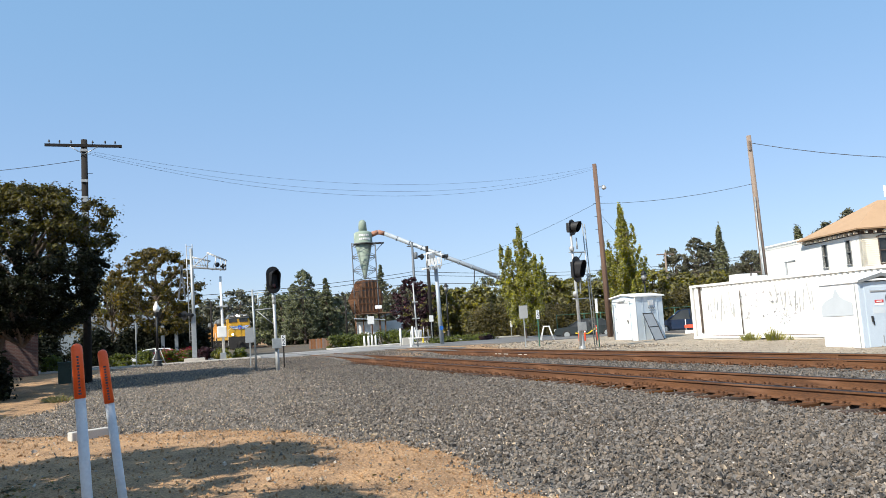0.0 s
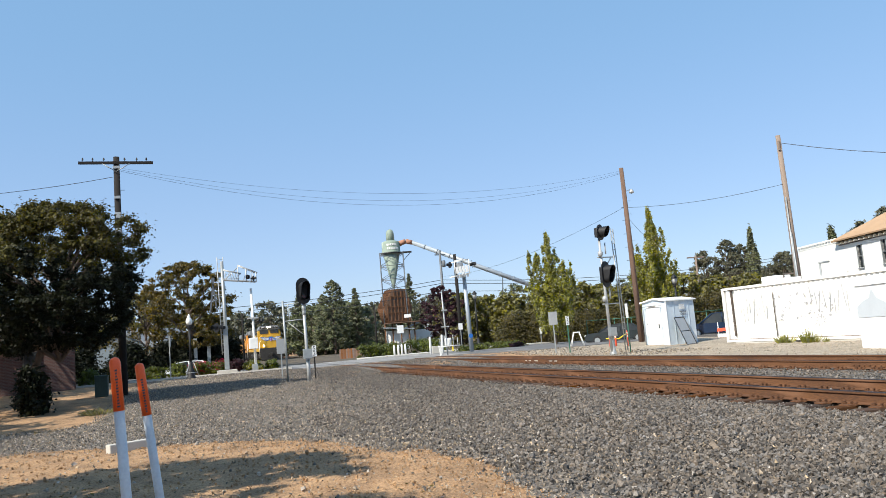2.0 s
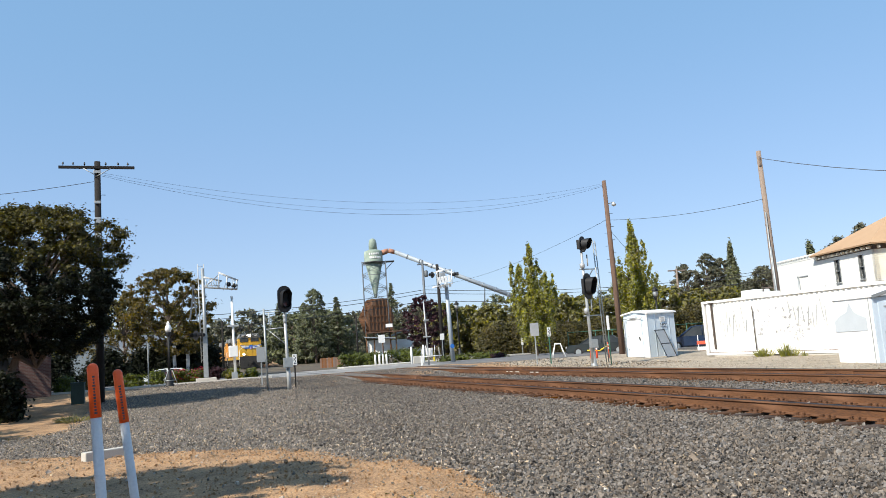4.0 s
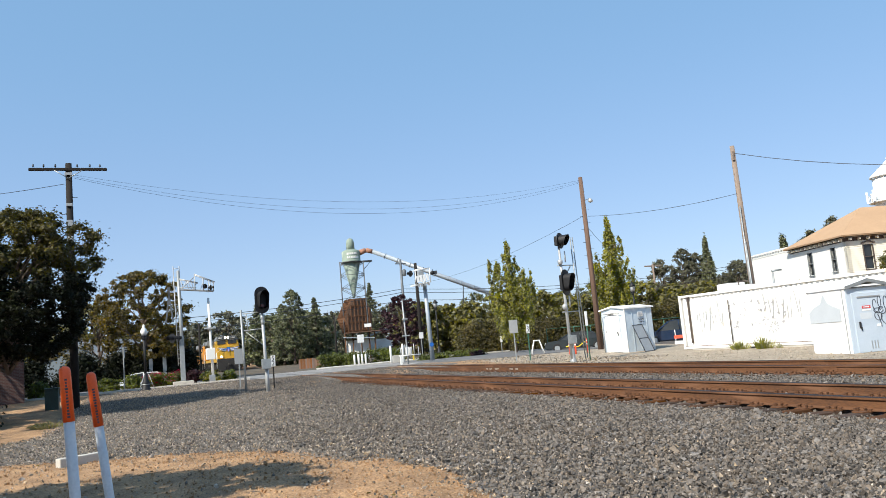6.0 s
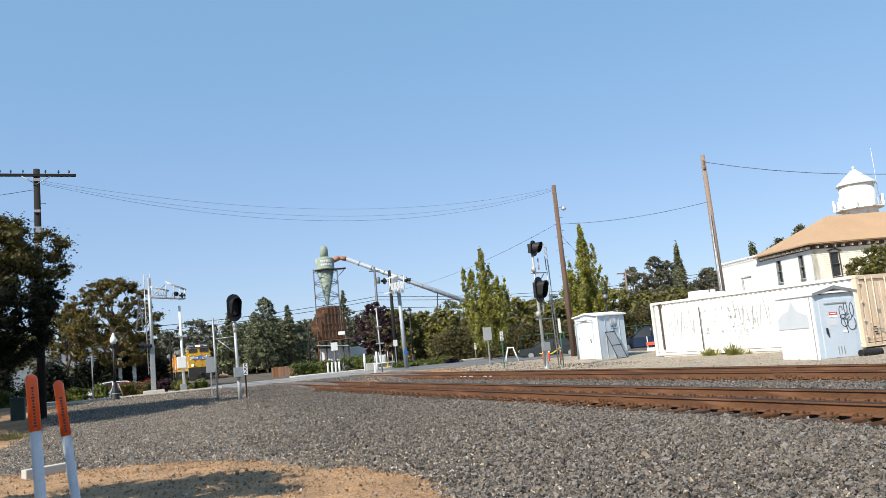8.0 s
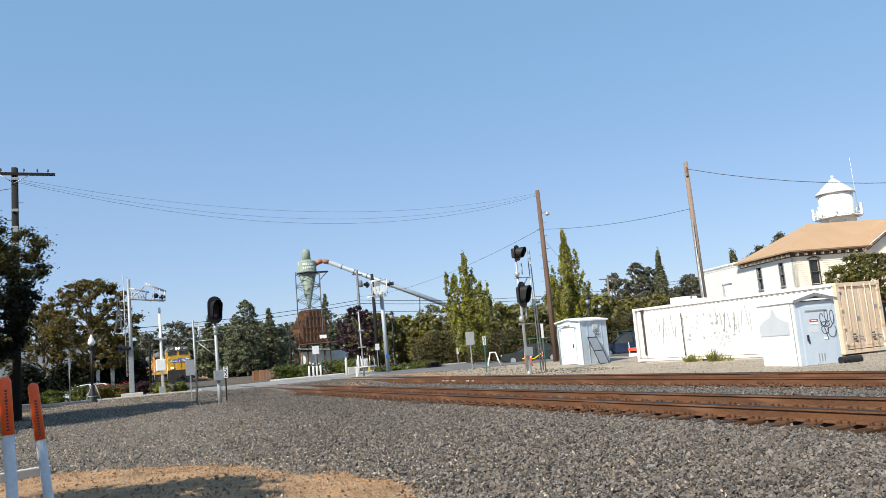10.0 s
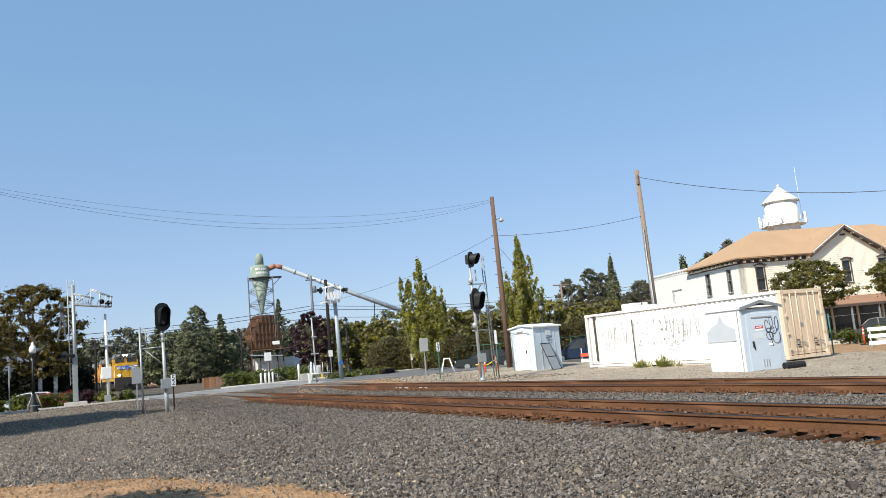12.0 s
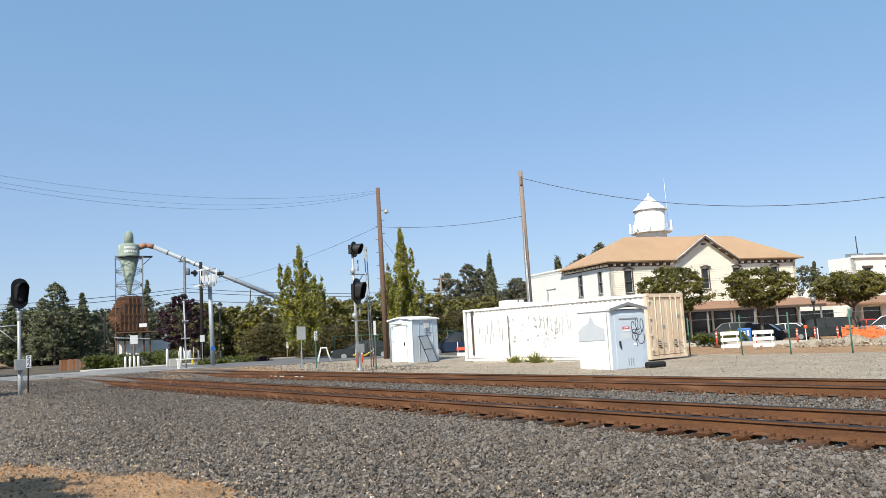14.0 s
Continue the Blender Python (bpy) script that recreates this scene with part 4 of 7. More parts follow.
for az, r, w, h in ((24.0, 70, 5.2, 3.1), (25.8, 70, 4.6, 3.2), (27.8, 68, 4.4, 2.9), (29.5, 68, 4.4, 3.0), (31.2, 68, 4.4, 3.2)):
    bush("large brownish-green oleander mass", *bearing(az, r), w, 3.4, h, M["leaf_oleander"], int(az * 41), n=170, per=190, leaf=0.085)
for az, r, w, h in ((33.5, 70, 5.0, 3.4), (36.0, 72, 5.0, 3.8), (38.0, 74, 5.0, 4.0)):
    bush("large green shrub mass behind the fence", *bearing(az, r), w, 3.4, h, M["leaf_oleander"], int(az * 43), n=120, per=170, leaf=0.10)
# planting at the near left
for k, (x, y, w, h, m, lab) in enumerate(((-1.9, 52.4, 1.8, 0.9, "leaf_hedge", "green shrub in the planting bed"), (0.9, 52.6, 1.7, 0.95, "flower", "red flowering bush in the planting bed"), (2.0, 52.8, 1.3, 0.95, "flower", "red flowering bush in the planting bed"), (3.2, 52.2, 1.2, 0.9, "leaf_purple", "dark red-leaved bush by the kerb"), (4.1, 51.6, 1.4, 0.75, "leaf_bright", "bright green low bush"), (5.3, 51.9, 1.0, 0.7, "leaf_hedge", "low green bush by the kerb"), (-3.9, 50.6, 1.6, 1.1, "leaf_autumn", "browning shrub in the planting bed"), (-5.4, 50.4, 1.4, 1.0, "leaf_hedge", "green shrub in the planting bed"), (-0.6, 53.5, 1.6, 1.0, "leaf_hedge", "green shrub in the planting bed"))):
    bush(lab, x, y, w, 1.3, h, M[m], 500 + k, n=26, per=110, leaf=0.07)
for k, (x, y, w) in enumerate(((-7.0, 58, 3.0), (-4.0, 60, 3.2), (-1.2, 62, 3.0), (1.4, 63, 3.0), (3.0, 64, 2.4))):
    bush("dark shaded shrub screen", x, y, w * 1.15, 2.4, 2.9, M["leaf_shade_dark"], 520 + k, n=90, per=120, leaf=0.11)
bush("dark clipped shrub beside the pink building", -5.05, 31.0, 1.35, 1.6, 1.8, M["leaf_shade_dark"], 530, n=40, per=120, leaf=0.08)
tuft("pale dry weed tuft on the gravel", -2.6, 28.6, 1.3, 0.3, 540, 160)
tuft("green weed tuft at the container's foot", 25.55, 28.4, 0.9, 0.55, 541, 170)
tuft("green weed tuft at the container's foot", 25.5, 26.9, 0.9, 0.75, 542, 190)
tuft("low green weed tuft beside the container", 25.6, 26.1, 0.3, 0.35, 543, 30)


# ---- poles and wires ----
def insulator_bm(h=0.14):
    return lathe(bmesh.new(), [(0.012, -0.04), (0.012, 0.03), (0.04, 0.035), (0.045, 0.06), (0.03, 0.075), (0.035, 0.1), (0.02, h), (0.004, h + 0.01)], 8)


p = thing("utility_pole", "dark weathered wooden utility pole with a crossarm", "utility pole", -2.45, 36.4, 0.1)
part("pole", rd((0, 0, -0.3), (0, 0, 10.75), 0.17, 0.125, 12), M["wood_dark"], p)
arm = part("crossarm", bx((0, -0.16, 10.45), (3.05, 0.1, 0.12), 0.01), M["wood_dark"], p)
for x in (-1.35, -0.95, -0.5, 0.35, 0.85, 1.25):
    part("insulator", insulator_bm(), M["iron"], p).location = (x, -0.16, 10.54)
for s in (-1, 1):
    part("brace", rd((s * 0.55, -0.2, 10.4), (0, -0.2, 10.05), 0.018), M["galv"], p)
for z, w in ((10.25, 0.3), (8.9, 0.26), (8.1, 0.24), (7.4, 0.24)):
    part("bracket", bx((0, -0.15, z), (w, 0.08, 0.12 if z > 8.5 else 0.26), 0.01), M["sign_grey"], p)
for k in range(8):
    s = 1 if k % 2 else -1
    part("climbing_peg", rd((0, 0, 4 + k * 0.75), (s * 0.32, 0, 4 + k * 0.75), 0.012, seg=5), M["iron"], p)

p = thing("utility_pole", "brown wooden utility pole with a small lamp arm", "utility pole", 26.85, 42.0, 0.2)
part("pole", rd((0, 0, -0.3), (-0.12, 0, 11.25), 0.19, 0.13, 12), M["wood_pole"], p)
part("lamp_arm", rd((-0.1, 0, 9.7), (0.35, -0.1, 9.85), 0.025), M["galv"], p)
part("lamp_head", lathe(bmesh.new(), [(0.06, 0.16), (0.09, 0.1), (0.16, 0), (0.14, -0.08), (0.02, -0.14)], 12, (0.38, -0.1, 9.7)), M["alu"], p)
for k in range(12):
    s = 1 if k % 2 else -1
    part("climbing_peg", rd((-0.08, 0, 4.5 + k * 0.42), (s * 0.36 - 0.08, 0, 4.5 + k * 0.42), 0.012, seg=5), M["iron"], p)
p = thing("utility_pole", "silvered wooden utility pole with a white conduit", "utility pole", 29.4, 31.35, 0.15)
part("pole", rd((0.12, 0, -0.3), (0, 0, 10.45), 0.17, 0.12, 12), M["wood_grey"], p)
part("conduit", rd((-0.14, -0.12, 0), (-0.13, -0.12, 7.2), 0.035), M["galv"], p)
part("conduit", rd((-0.05, -0.17, 0), (-0.1, -0.14, 5.4), 0.035), M["galv"], p)
part("bracket", bx((-0.1, -0.1, 9.9), (0.1, 0.1, 0.5), 0.01), M["wood_grey"], p)
p = thing("utility_pole", "slim distant wooden pole with a crossarm", "utility pole", *bearing(36.9, 88), 0.1)
part("pole", rd((0, 0, -0.3), (0, 0, 8.2), 0.13, 0.1, 8), M["wood_grey"], p)
part("crossarm", bx((0, 0, 8.0), (2.2, 0.12, 0.14), 0.01), M["wood_grey"], p)
p = thing("utility_pole", "tall grey distant pole with a crossarm and transformer", "utility pole", *bearing(18.4, 90), 0.3)
part("pole", rd((0, 0, -0.3), (0, 0, 11.6), 0.2, 0.14, 8), M["galv_dark"], p)
part("crossarm", bx((0, 0, 11.1), (1.3, 0.12, 0.13), 0.01), M["galv_dark"], p)
part("transformer", lathe(bmesh.new(), [(0.18, 0), (0.22, 0.05), (0.22, 0.7), (0.1, 0.8)], 12, (0.35, -0.1, 9.6)), M["galv_dark"], p)
p = thing("utility_pole", "short dark wooden pole behind the signal mast", "utility pole", *bearing(19.5, 63), 0.45)
part("pole", rd((0, 0, -0.3), (0, 0, 8.0), 0.17, 0.13, 8), M["wood_dark"], p)
p = thing("utility_pole", "dark wooden pole near the cyclone tower", "utility pole", *bearing(13.2, 95), 0.3)
part("pole", rd((0, 0, -0.3), (0, 0, 5.9), 0.14, 0.1, 8), M["wood_dark"], p)
p = thing("utility_pole", "dark wooden pole beyond the crossing", "utility pole", *bearing(3.6, 95), 0.3)
part("pole", rd((0, 0, -0.3), (0, 0, 6.2), 0.14, 0.1, 8), M["wood_dark"], p)


def cable(label, a, b, sag, r=0.012, n=24):
    bm = bmesh.new()
    a, b = Vector(a), Vector(b)
    side = (b - a).cross(Vector((0, 0, 1))).normalized()
    rings = []
    for k in range(n + 1):
        u = k / n
        q = a.lerp(b, u) - Vector((0, 0, sag * 4 * u * (1 - u)))
        rings.append([bm.verts.new(q + side * (r * math.cos(t)) + Vector((0, 0, r * math.sin(t)))) for t in (0, 1.257, 2.513, 3.77, 5.027)])
    for A, B in zip(rings, rings[1:]):
        for k in range(5):
            bm.faces.new((A[k], A[(k + 1) % 5], B[(k + 1) % 5], B[k])).smooth = True
    return solid("cable", bm, M["wire"], label, "cable", group="overhead cables")


for dz, sg, rr in ((0.0, 1.3, 0.005), (-0.08, 1.6, 0.005), (-0.14, 1.78, 0.006)):
    cable("thin black overhead cable between poles", (-2.3, 36.4, 10.35 + dz), (26.6, 42, 11.25 + dz * 1.2), sg, rr)
cable("thin black overhead cable", (-2.6, 36.4, 9.95), (-22, 34, 9.6), 1.0)
cable("thin overhead cable to the yard pole", (26.8, 42, 8.9), (29.3, 31.35, 8.05), 0.25, 0.012)
cable("thin black overhead street cable", (26.6, 42, 8.9), bearing(18.4, 90) + (8.8,), 0.9, 0.011)
cable("black overhead cable over the yard", (29.45, 31.3, 10.2), (50, -2, 13.3), 4.55, 0.016)
for z0, z1 in ((6.1, 9.0), (5.6, 8.6), (4.9, 7.7)):
    cable("black overhead cable along the street", bearing(-8, 75) + (z0,), bearing(18.4, 90) + (z1 - 0.6,), 0.7, 0.03)
    cable("black overhead cable along the street", bearing(18.4, 90) + (z1 - 0.6,), bearing(44, 120) + (z1 + 0.4,), 1.2, 0.03)
cable("slack steel guy wire of a pole", (26.7, 42, 8.4), bearing(36.9, 88) + (5.6,), 0.6, 0.012)


# ---- near things ----
def marker_post(label, base, top, r, cap):
    base, top = Vector(base), Vector(top)
    d = (top - base).normalized()
    p = thing("marker_post", label, "marker post", base.x, base.y, base.z, group="marker posts")
    o = top - base
    L = o.length
    part("pipe", rd(-d * 0.3, d * (L - cap), r * 0.93, r * 0.93, 20), M["post_white"], p)
    bm = bmesh.new()
    t = bmesh.new()
    lathe(t, [(r, 0), (r, cap - r), (r * 0.92, cap - r * 0.62), (r * 0.72, cap - r * 0.3), (r * 0.4, cap - r * 0.08), (r * 0.05, cap)], 20)
    ax = Vector((1, 0, 0)) - d * d.x
    ax.normalize()
    q = Matrix((ax, d.cross(ax), d)).transposed().to_4x4()
    join(bm, t, Matrix.Translation(d * (L - cap)) @ q)
    sleeve = part("sleeve", bm, M["orange"], p, "domed orange plastic sleeve", True)
    # unreadable printing on the sleeve, as short dark bars wrapped round it
    bm = bmesh.new()
    rnd = random.Random(int(L * 1000))
    for k in range(13):
        z = L - cap + 0.03 + k * 0.025
        w = rnd.uniform(0.28, 0.62)
        ang = [-1.45 + (j / 5 - 0.5) * w for j in range(6)]
        for a, b in zip(ang, ang[1:]):
            pts = [Vector(((r + 0.0012) * math.cos(t_), (r + 0.0012) * math.sin(t_), zz)) for t_, zz in ((a, z), (b, z), (b, z + 0.016), (a, z + 0.016))]
            bm.faces.new([bm.verts.new(d * v.z + q.to_3x3() @ Vector((v.x, v.y, 0))) for v in pts])
    tagged(part("printing", bm, M["spray"], sleeve), kind="stuff")
    return p


x0, y0 = bearing(-4.30, 7.0)
x1, y1 = bearing(-5.05, 7.0)
marker_post("tall white marker post with an orange domed cap, leaning", (x0, y0, 0.0), (x1, y1, 1.82), 0.045, 0.45)
x0, y0 = bearing(-2.05, 7.8)
x1, y1 = bearing(-3.49, 7.8)
marker_post("shorter white marker post with an orange domed cap, leaning", (x0, y0, 0.0), (x1, y1, 1.755), 0.043, 0.5)
solid("concrete_block", bx((0, 0, 0.06), (0.98, 0.2, 0.18), 0.02), M["concrete"], "pale concrete bar lying on the dirt", "concrete block", -0.88, 17.6, 0.02, 31)


# ---- rail signals ----
def signal_head(parent, c, w, h, hood, yaw, lens_mat, lenses):
    """A black backboard with rounded ends, a deep hood and lenses, facing -y turned by yaw."""
    R = Matrix.Translation(c) @ Matrix.Rotation(radians(yaw), 4, "Z")
    n = 14
    out = [(w / 2 * math.cos(a), (h - w) / 2 + w / 2 * math.sin(a)) for a in [math.pi * k / n for k in range(n + 1)]]
    out += [(-u, -v) for u, v in out]
    bm = bmesh.new()
    prism(bm, out, -0.02, 0.02, "y")
    bmesh.ops.transform(bm, matrix=R, verts=bm.verts)
    head = part("backboard", bm, M["black"], parent, "black rounded backboard")
    bm = bmesh.new()
    k = 0.66
    A = [(u * k, v * (0.66 if h > w * 1.2 else k)) for u, v in out]
    m = len(A)
    for inner in (1.0, 0.9):
        vs0 = [bm.verts.new((u * inner, -0.02, v * inner)) for u, v in A]
        vs1 = [bm.verts.new((u * inner, -0.02 - hood * (0.35 + 0.65 * min(1, max(0, 0.5 + v / h))), v * inner)) for u, v in A]
        for j in range(m):
            bm.faces.new((vs0[j], vs0[(j + 1) % m], vs1[(j + 1) % m], vs1[j]))
    bmesh.ops.transform(bm, matrix=R, verts=bm.verts)
    part("hood", bm, M["black"], head)
    bm = bmesh.new()
    box(bm, (0, 0.12, 0), (w * 0.55, 0.22, h * 0.6), 0.03)
    bmesh.ops.transform(bm, matrix=R, verts=bm.verts)
    part("housing", bm, M["black"], head)
    for v in lenses:
        bm = bmesh.new()
        rod(bm, (0, -0.02, v), (0, -0.045, v), 0.1, 0.1, 16)
        bmesh.ops.transform(bm, matrix=R, verts=bm.verts)
        part("lens", bm, lens_mat, head)


def ladder(parent, a, b, w, rungs, material, across=(1, 0, 0)):
    a, b, s = Vector(a), Vector(b), Vector(across) * (w / 2)
    lad = part("ladder", rod(rod(bmesh.new(), a - s, b - s, 0.028), a + s, b + s, 0.028), material, parent)
    for k in range(rungs):
        q = a.lerp(b, (k + 0.5) / rungs)
        part("rung", rd(q - s, q + s, 0.012, seg=5), material, lad)


p = thing("rail_signal", "single-head black rail signal on an aluminium mast", "rail signal", 5.12, 34.2, 0.14)
part("mast", rd((0.03, 0, 0), (-0.03, 0, 3.6), 0.075, 0.06, 14), M["alu"], p)
part("lower_sleeve", rd((0.04, -0.02, 0), (0.02, -0.02, 1.55), 0.088, 0.08, 14), M["alu"], p)
part("case", bx((0.0, -0.2, 1.36), (0.38, 0.25, 0.42), 0.02), M["galv"], p)
part("foundation", bx((-0.1, 0.1, 0.02), (0.75, 0.5, 0.16), 0.02), M["concrete"], p)
part("coupling", lathe(bmesh.new(), [(0.06, 0), (0.085, 0.02), (0.085, 0.16), (0.07, 0.2), (0.09, 0.24), (0.09, 0.38), (0.05, 0.42)], 14, (-0.02, 0, 3.05)), M["galv"], p)
signal_head(p, (-0.02, -0.1, 4.1), 0.62, 1.17, 0.5, 12, M["lamp_red"], (-0.26,))
for x, z1, r in ((-0.82, 3.75, 0.045), (-0.62, 3.6, 0.022)):
    part("ladder_rail", rd((x, 0.4 if r > 0.03 else 0.3, 0 if r > 0.03 else 2.8), (x - 0.05, 0.4 if r > 0.03 else 0.3, z1), r), M["galv"], p)
for z in (3.58, 2.85):
    part("platform_bar", rd((-0.8, 0.35, z), (-0.02, 0.05, z + 0.03), 0.022), M["galv"], p)
part("brace", rd((-0.7, 0.35, 2.8), (-0.02, 0.05, 2.15), 0.018), M["galv"], p)

p = thing("rail_signal", "two-head black rail signal on a mast with a ladder", "rail signal", 19.45, 33.1, 0.28)
part("mast", rd((0.05, 0, 0), (-0.05, 0, 6.0), 0.085, 0.055, 14), M["alu"], p)
part("base", lathe(bmesh.new(), [(0.2, 0), (0.2, 0.04), (0.15, 0.2), (0.11, 0.8), (0.095, 1.0)], 4, (0.1, 0, -0.05)), M["sign_grey"], p)
part("case", bx((0.05, -0.2, 1.05), (0.36, 0.25, 0.42), 0.02), M["galv"], p)
for z in (2.62, 4.82):
    part("junction_box", lathe(bmesh.new(), [(0.05, -0.12), (0.11, -0.08), (0.13, 0.08), (0.06, 0.16)], 12, (-0.1, -0.08, z)), M["alu"], p)
    part("junction_pipe", rd((0.2, -0.08, z), (0.2, -0.08, z + 0.55), 0.035), M["alu"], p)
signal_head(p, (0.05, -0.15, 3.82), 0.74, 1.28, 0.5, 28, M["black"], (0.3, 0, -0.3))
signal_head(p, (-0.02, -0.15, 5.88), 0.74, 0.78, 0.5, 34, M["black"], (0.0,))
ladder(p, (1.0, 0.25, 0.1), (0.86, 0.25, 6.1), 0.3, 20, M["galv"], (0.8, 0.6, 0))
for z in (4.68, 2.4):
    part("platform_bar", rd((-0.2, 0.05, z), (0.85, 0.2, z), 0.03), M["galv"], p)
part("brace", rd((0.0, 0.02, 3.95), (0.6, 0.2, 4.62), 0.028), M["galv"], p)
part("tag_plate", bx((1.0, -0.1, 2.0), (0.14, 0.02, 0.7), 0.004), M["sign_white"], p)
part("tag_post", rd((1.0, -0.08, 0), (1.0, -0.08, 2.35), 0.03), M["green_metal"], p)


def text_mesh(s, size):
    cu = bpy.data.curves.new("digits", "FONT")
    cu.body, cu.size, cu.align_x, cu.extrude = s, size, "CENTER", 0.002
    ob = new("digits", cu)
    me = bpy.data.meshes.new_from_object(ob.evaluated_get(bpy.context.evaluated_depsgraph_get()))
    bpy.data.objects.remove(ob)
    me.materials.append(M["spray"])
    return me


def mile_sign(x, y, z, h):
    p = thing("mile_marker", "small white mile marker with black digits on a post", "sign", x, y, z, group="mile markers")
    part("post", bx((0, 0, h / 2 - 0.1), (0.06, 0.04, h + 0.2), 0.005), M["wood_dark" if x < 10 else "green_metal"], p)
    part("plate", bx((0, -0.03, h - 0.1), (0.2, 0.012, 0.5), 0.004), M["sign_white"], p)
    for ch, dz in (("5", 0.0), ("2", -0.22)):
        d = part("digits", text_mesh(ch, 0.3), None, p)
        d.rotation_euler = (radians(90), 0, 0)
        d.location = (0, -0.04, h - 0.08 + dz)


mile_sign(5.72, 36.1, 0.14, 1.55)
mile_sign(20.2, 38.8, 0.28, 1.9)


def post_sign(label, x, y, z, h, w, ph, material, post="galv", rz=0.0, pz=0.0):
    p = thing("sign", label, "sign", x, y, z, rz)
    part("post", bx((0, 0, h / 2 - 0.1), (0.06, 0.05, h + 0.2), 0.006), M[post], p)
    part("plate", bx((0, -0.04, h - ph / 2 - pz), (w, 0.012, ph), 0.004), M[material], p)
    return p


post_sign("bare aluminium sign back on a steel post", 4.5, 38.6, 0.2, 2.1, 0.42, 0.72, "sign_grey", rz=-4)
post_sign("bare aluminium sign back on a steel post", *bearing(26.4, 43), 0.28, 2.35, 0.48, 0.72, "sign_grey", rz=-20)
post_sign("narrow white sign seen edge-on, on a leaning post", *bearing(-1.43, 46.5), 0.55, 2.5, 0.16, 0.62, "sign_grey", rz=70)
post_sign("small white sign among the shrubs", *bearing(25.4, 62), 0.45, 1.4, 0.2, 0.5, "sign_white")
post_sign("white regulatory sign near the tower", *bearing(15.0, 67.5), 0.45, 2.6, 0.6, 0.7, "sign_white")
post_sign("small square white crossing sign", *bearing(19.5, 61.5), 0.5, 2.2, 0.35, 0.5, "sign_white")


# ---- lamp posts ----
def street_lamp(label, x, y, z, h, glow="globe"):
    p = thing("street_lamp", label, "street lamp", x, y, z, group="street lamps")
    part("base", lathe(bmesh.new(), [(0.3, 0), (0.3, 0.12), (0.2, 0.2), (0.23, 0.45), (0.14, 0.6), (0.1, 0.9), (0.075, 1.0)], 16), M["black"], p)
    part("pole", rd((0, 0, 0.9), (0, 0, h - 0.75), 0.07, 0.05, 12), M["black"], p)
    part("capital", lathe(bmesh.new(), [(0.05, 0), (0.12, 0.06), (0.08, 0.12), (0.16, 0.2), (0.14, 0.24)], 14, (0, 0, h - 0.9)), M["black"], p)
    part("globe", lathe(bmesh.new(), [(0.11, 0), (0.17, 0.12), (0.175, 0.24), (0.13, 0.36), (0.075, 0.42), (0.085, 0.47), (0.02, 0.6)], 18, (0, 0, h - 0.66)), M[glow], p, "acorn globe")
    if glow != "globe":
        part("hood", lathe(bmesh.new(), [(0.24, 0), (0.22, 0.05), (0.1, 0.2), (0.03, 0.3)], 14, (0, 0, h - 0.3)), M["black"], p, "black metal hood")
    return p


street_lamp("black street lamp with a white acorn globe", 0.3, 45.6, 0.52, 3.7)
street_lamp("black street lamp with a hooded lantern", *bearing(35.3, 54), 0.3, 4.4, "sign_grey")
street_lamp("black street lamp with a hooded lantern", *bearing(62.7, 58), 0.0, 3.3, "sign_grey")
street_lamp("black street lamp with a hooded lantern", *bearing(20.75, 64), 0.45, 4.9, "sign_grey")
p = thing("easel", "small metal easel stand at the lamp's foot", "stand", 0.35, 45.1, 0.52)
for s in (-1, 1):
    part("leg", rd((s * 0.42, 0, 0), (s * 0.1, 0.1, 0.95), 0.018), M["galv"], p)
part("bar", rd((-0.3, 0.04, 0.4), (0.3, 0.04, 0.4), 0.015), M["galv"], p)


# ---- crossing gates ----
def flasher(parent, x, y, z, s, yaw=0):
    R = Matrix.Translation((x, y, z)) @ Matrix.Rotation(radians(yaw), 4, "Z")
    bm = bmesh.new()
    rod(bm, (0, 0.0, 0), (0, 0.03, 0), 0.3 * s, 0.3 * s, 18)
    rod(bm, (0, 0.03, 0), (0, 0.2, 0), 0.14 * s, 0.1 * s, 12)
    bmesh.ops.transform(bm, matrix=R, verts=bm.verts)
    f = part("flasher", bm, M["black"], parent, "round black flasher backboard")
    bm = bmesh.new()
    n = 12
    a = [(0.16 * s * math.cos(math.pi * k / n), 0.16 * s * math.sin(math.pi * k / n)) for k in range(-2, n + 3)]
    v0 = [bm.verts.new((u, -0.005, w)) for u, w in a]
    v1 = [bm.verts.new((u, -0.3 * s, w)) for u, w in a]
    for k in range(len(a) - 1):
        bm.faces.new((v0[k], v0[k + 1], v1[k + 1], v1[k]))
    bmesh.ops.transform(bm, matrix=R, verts=bm.verts)
    part("visor", bm, M["black"], f)


p = thing("crossing_cantilever", "aluminium crossing cantilever mast with a ladder and flashers", "crossing signal", 2.45, 50.9, 0.56)
part("foundation", bx((0, 0, 0.08), (1.2, 0.9, 0.3), 0.03), M["concrete"], p)
part("mast", rd((0.05, 0, 0.2), (-0.02, 0, 7.1), 0.11, 0.1, 14), M["galv"], p)
part("mast_cabinet", bx((0.0, -0.12, 1.6), (0.28, 0.24, 2.7), 0.02), M["galv"], p)
ladder(p, (-0.06, 0.16, 1.2), (-0.12, 0.16, 7.4), 0.36, 22, M["alu"])
arm = part("walkway", bx((1.0, -0.5, 5.75), (2.0, 0.5, 0.07), 0.01, Matrix.Rotation(radians(6), 4, "Y")), M["alu"], p)
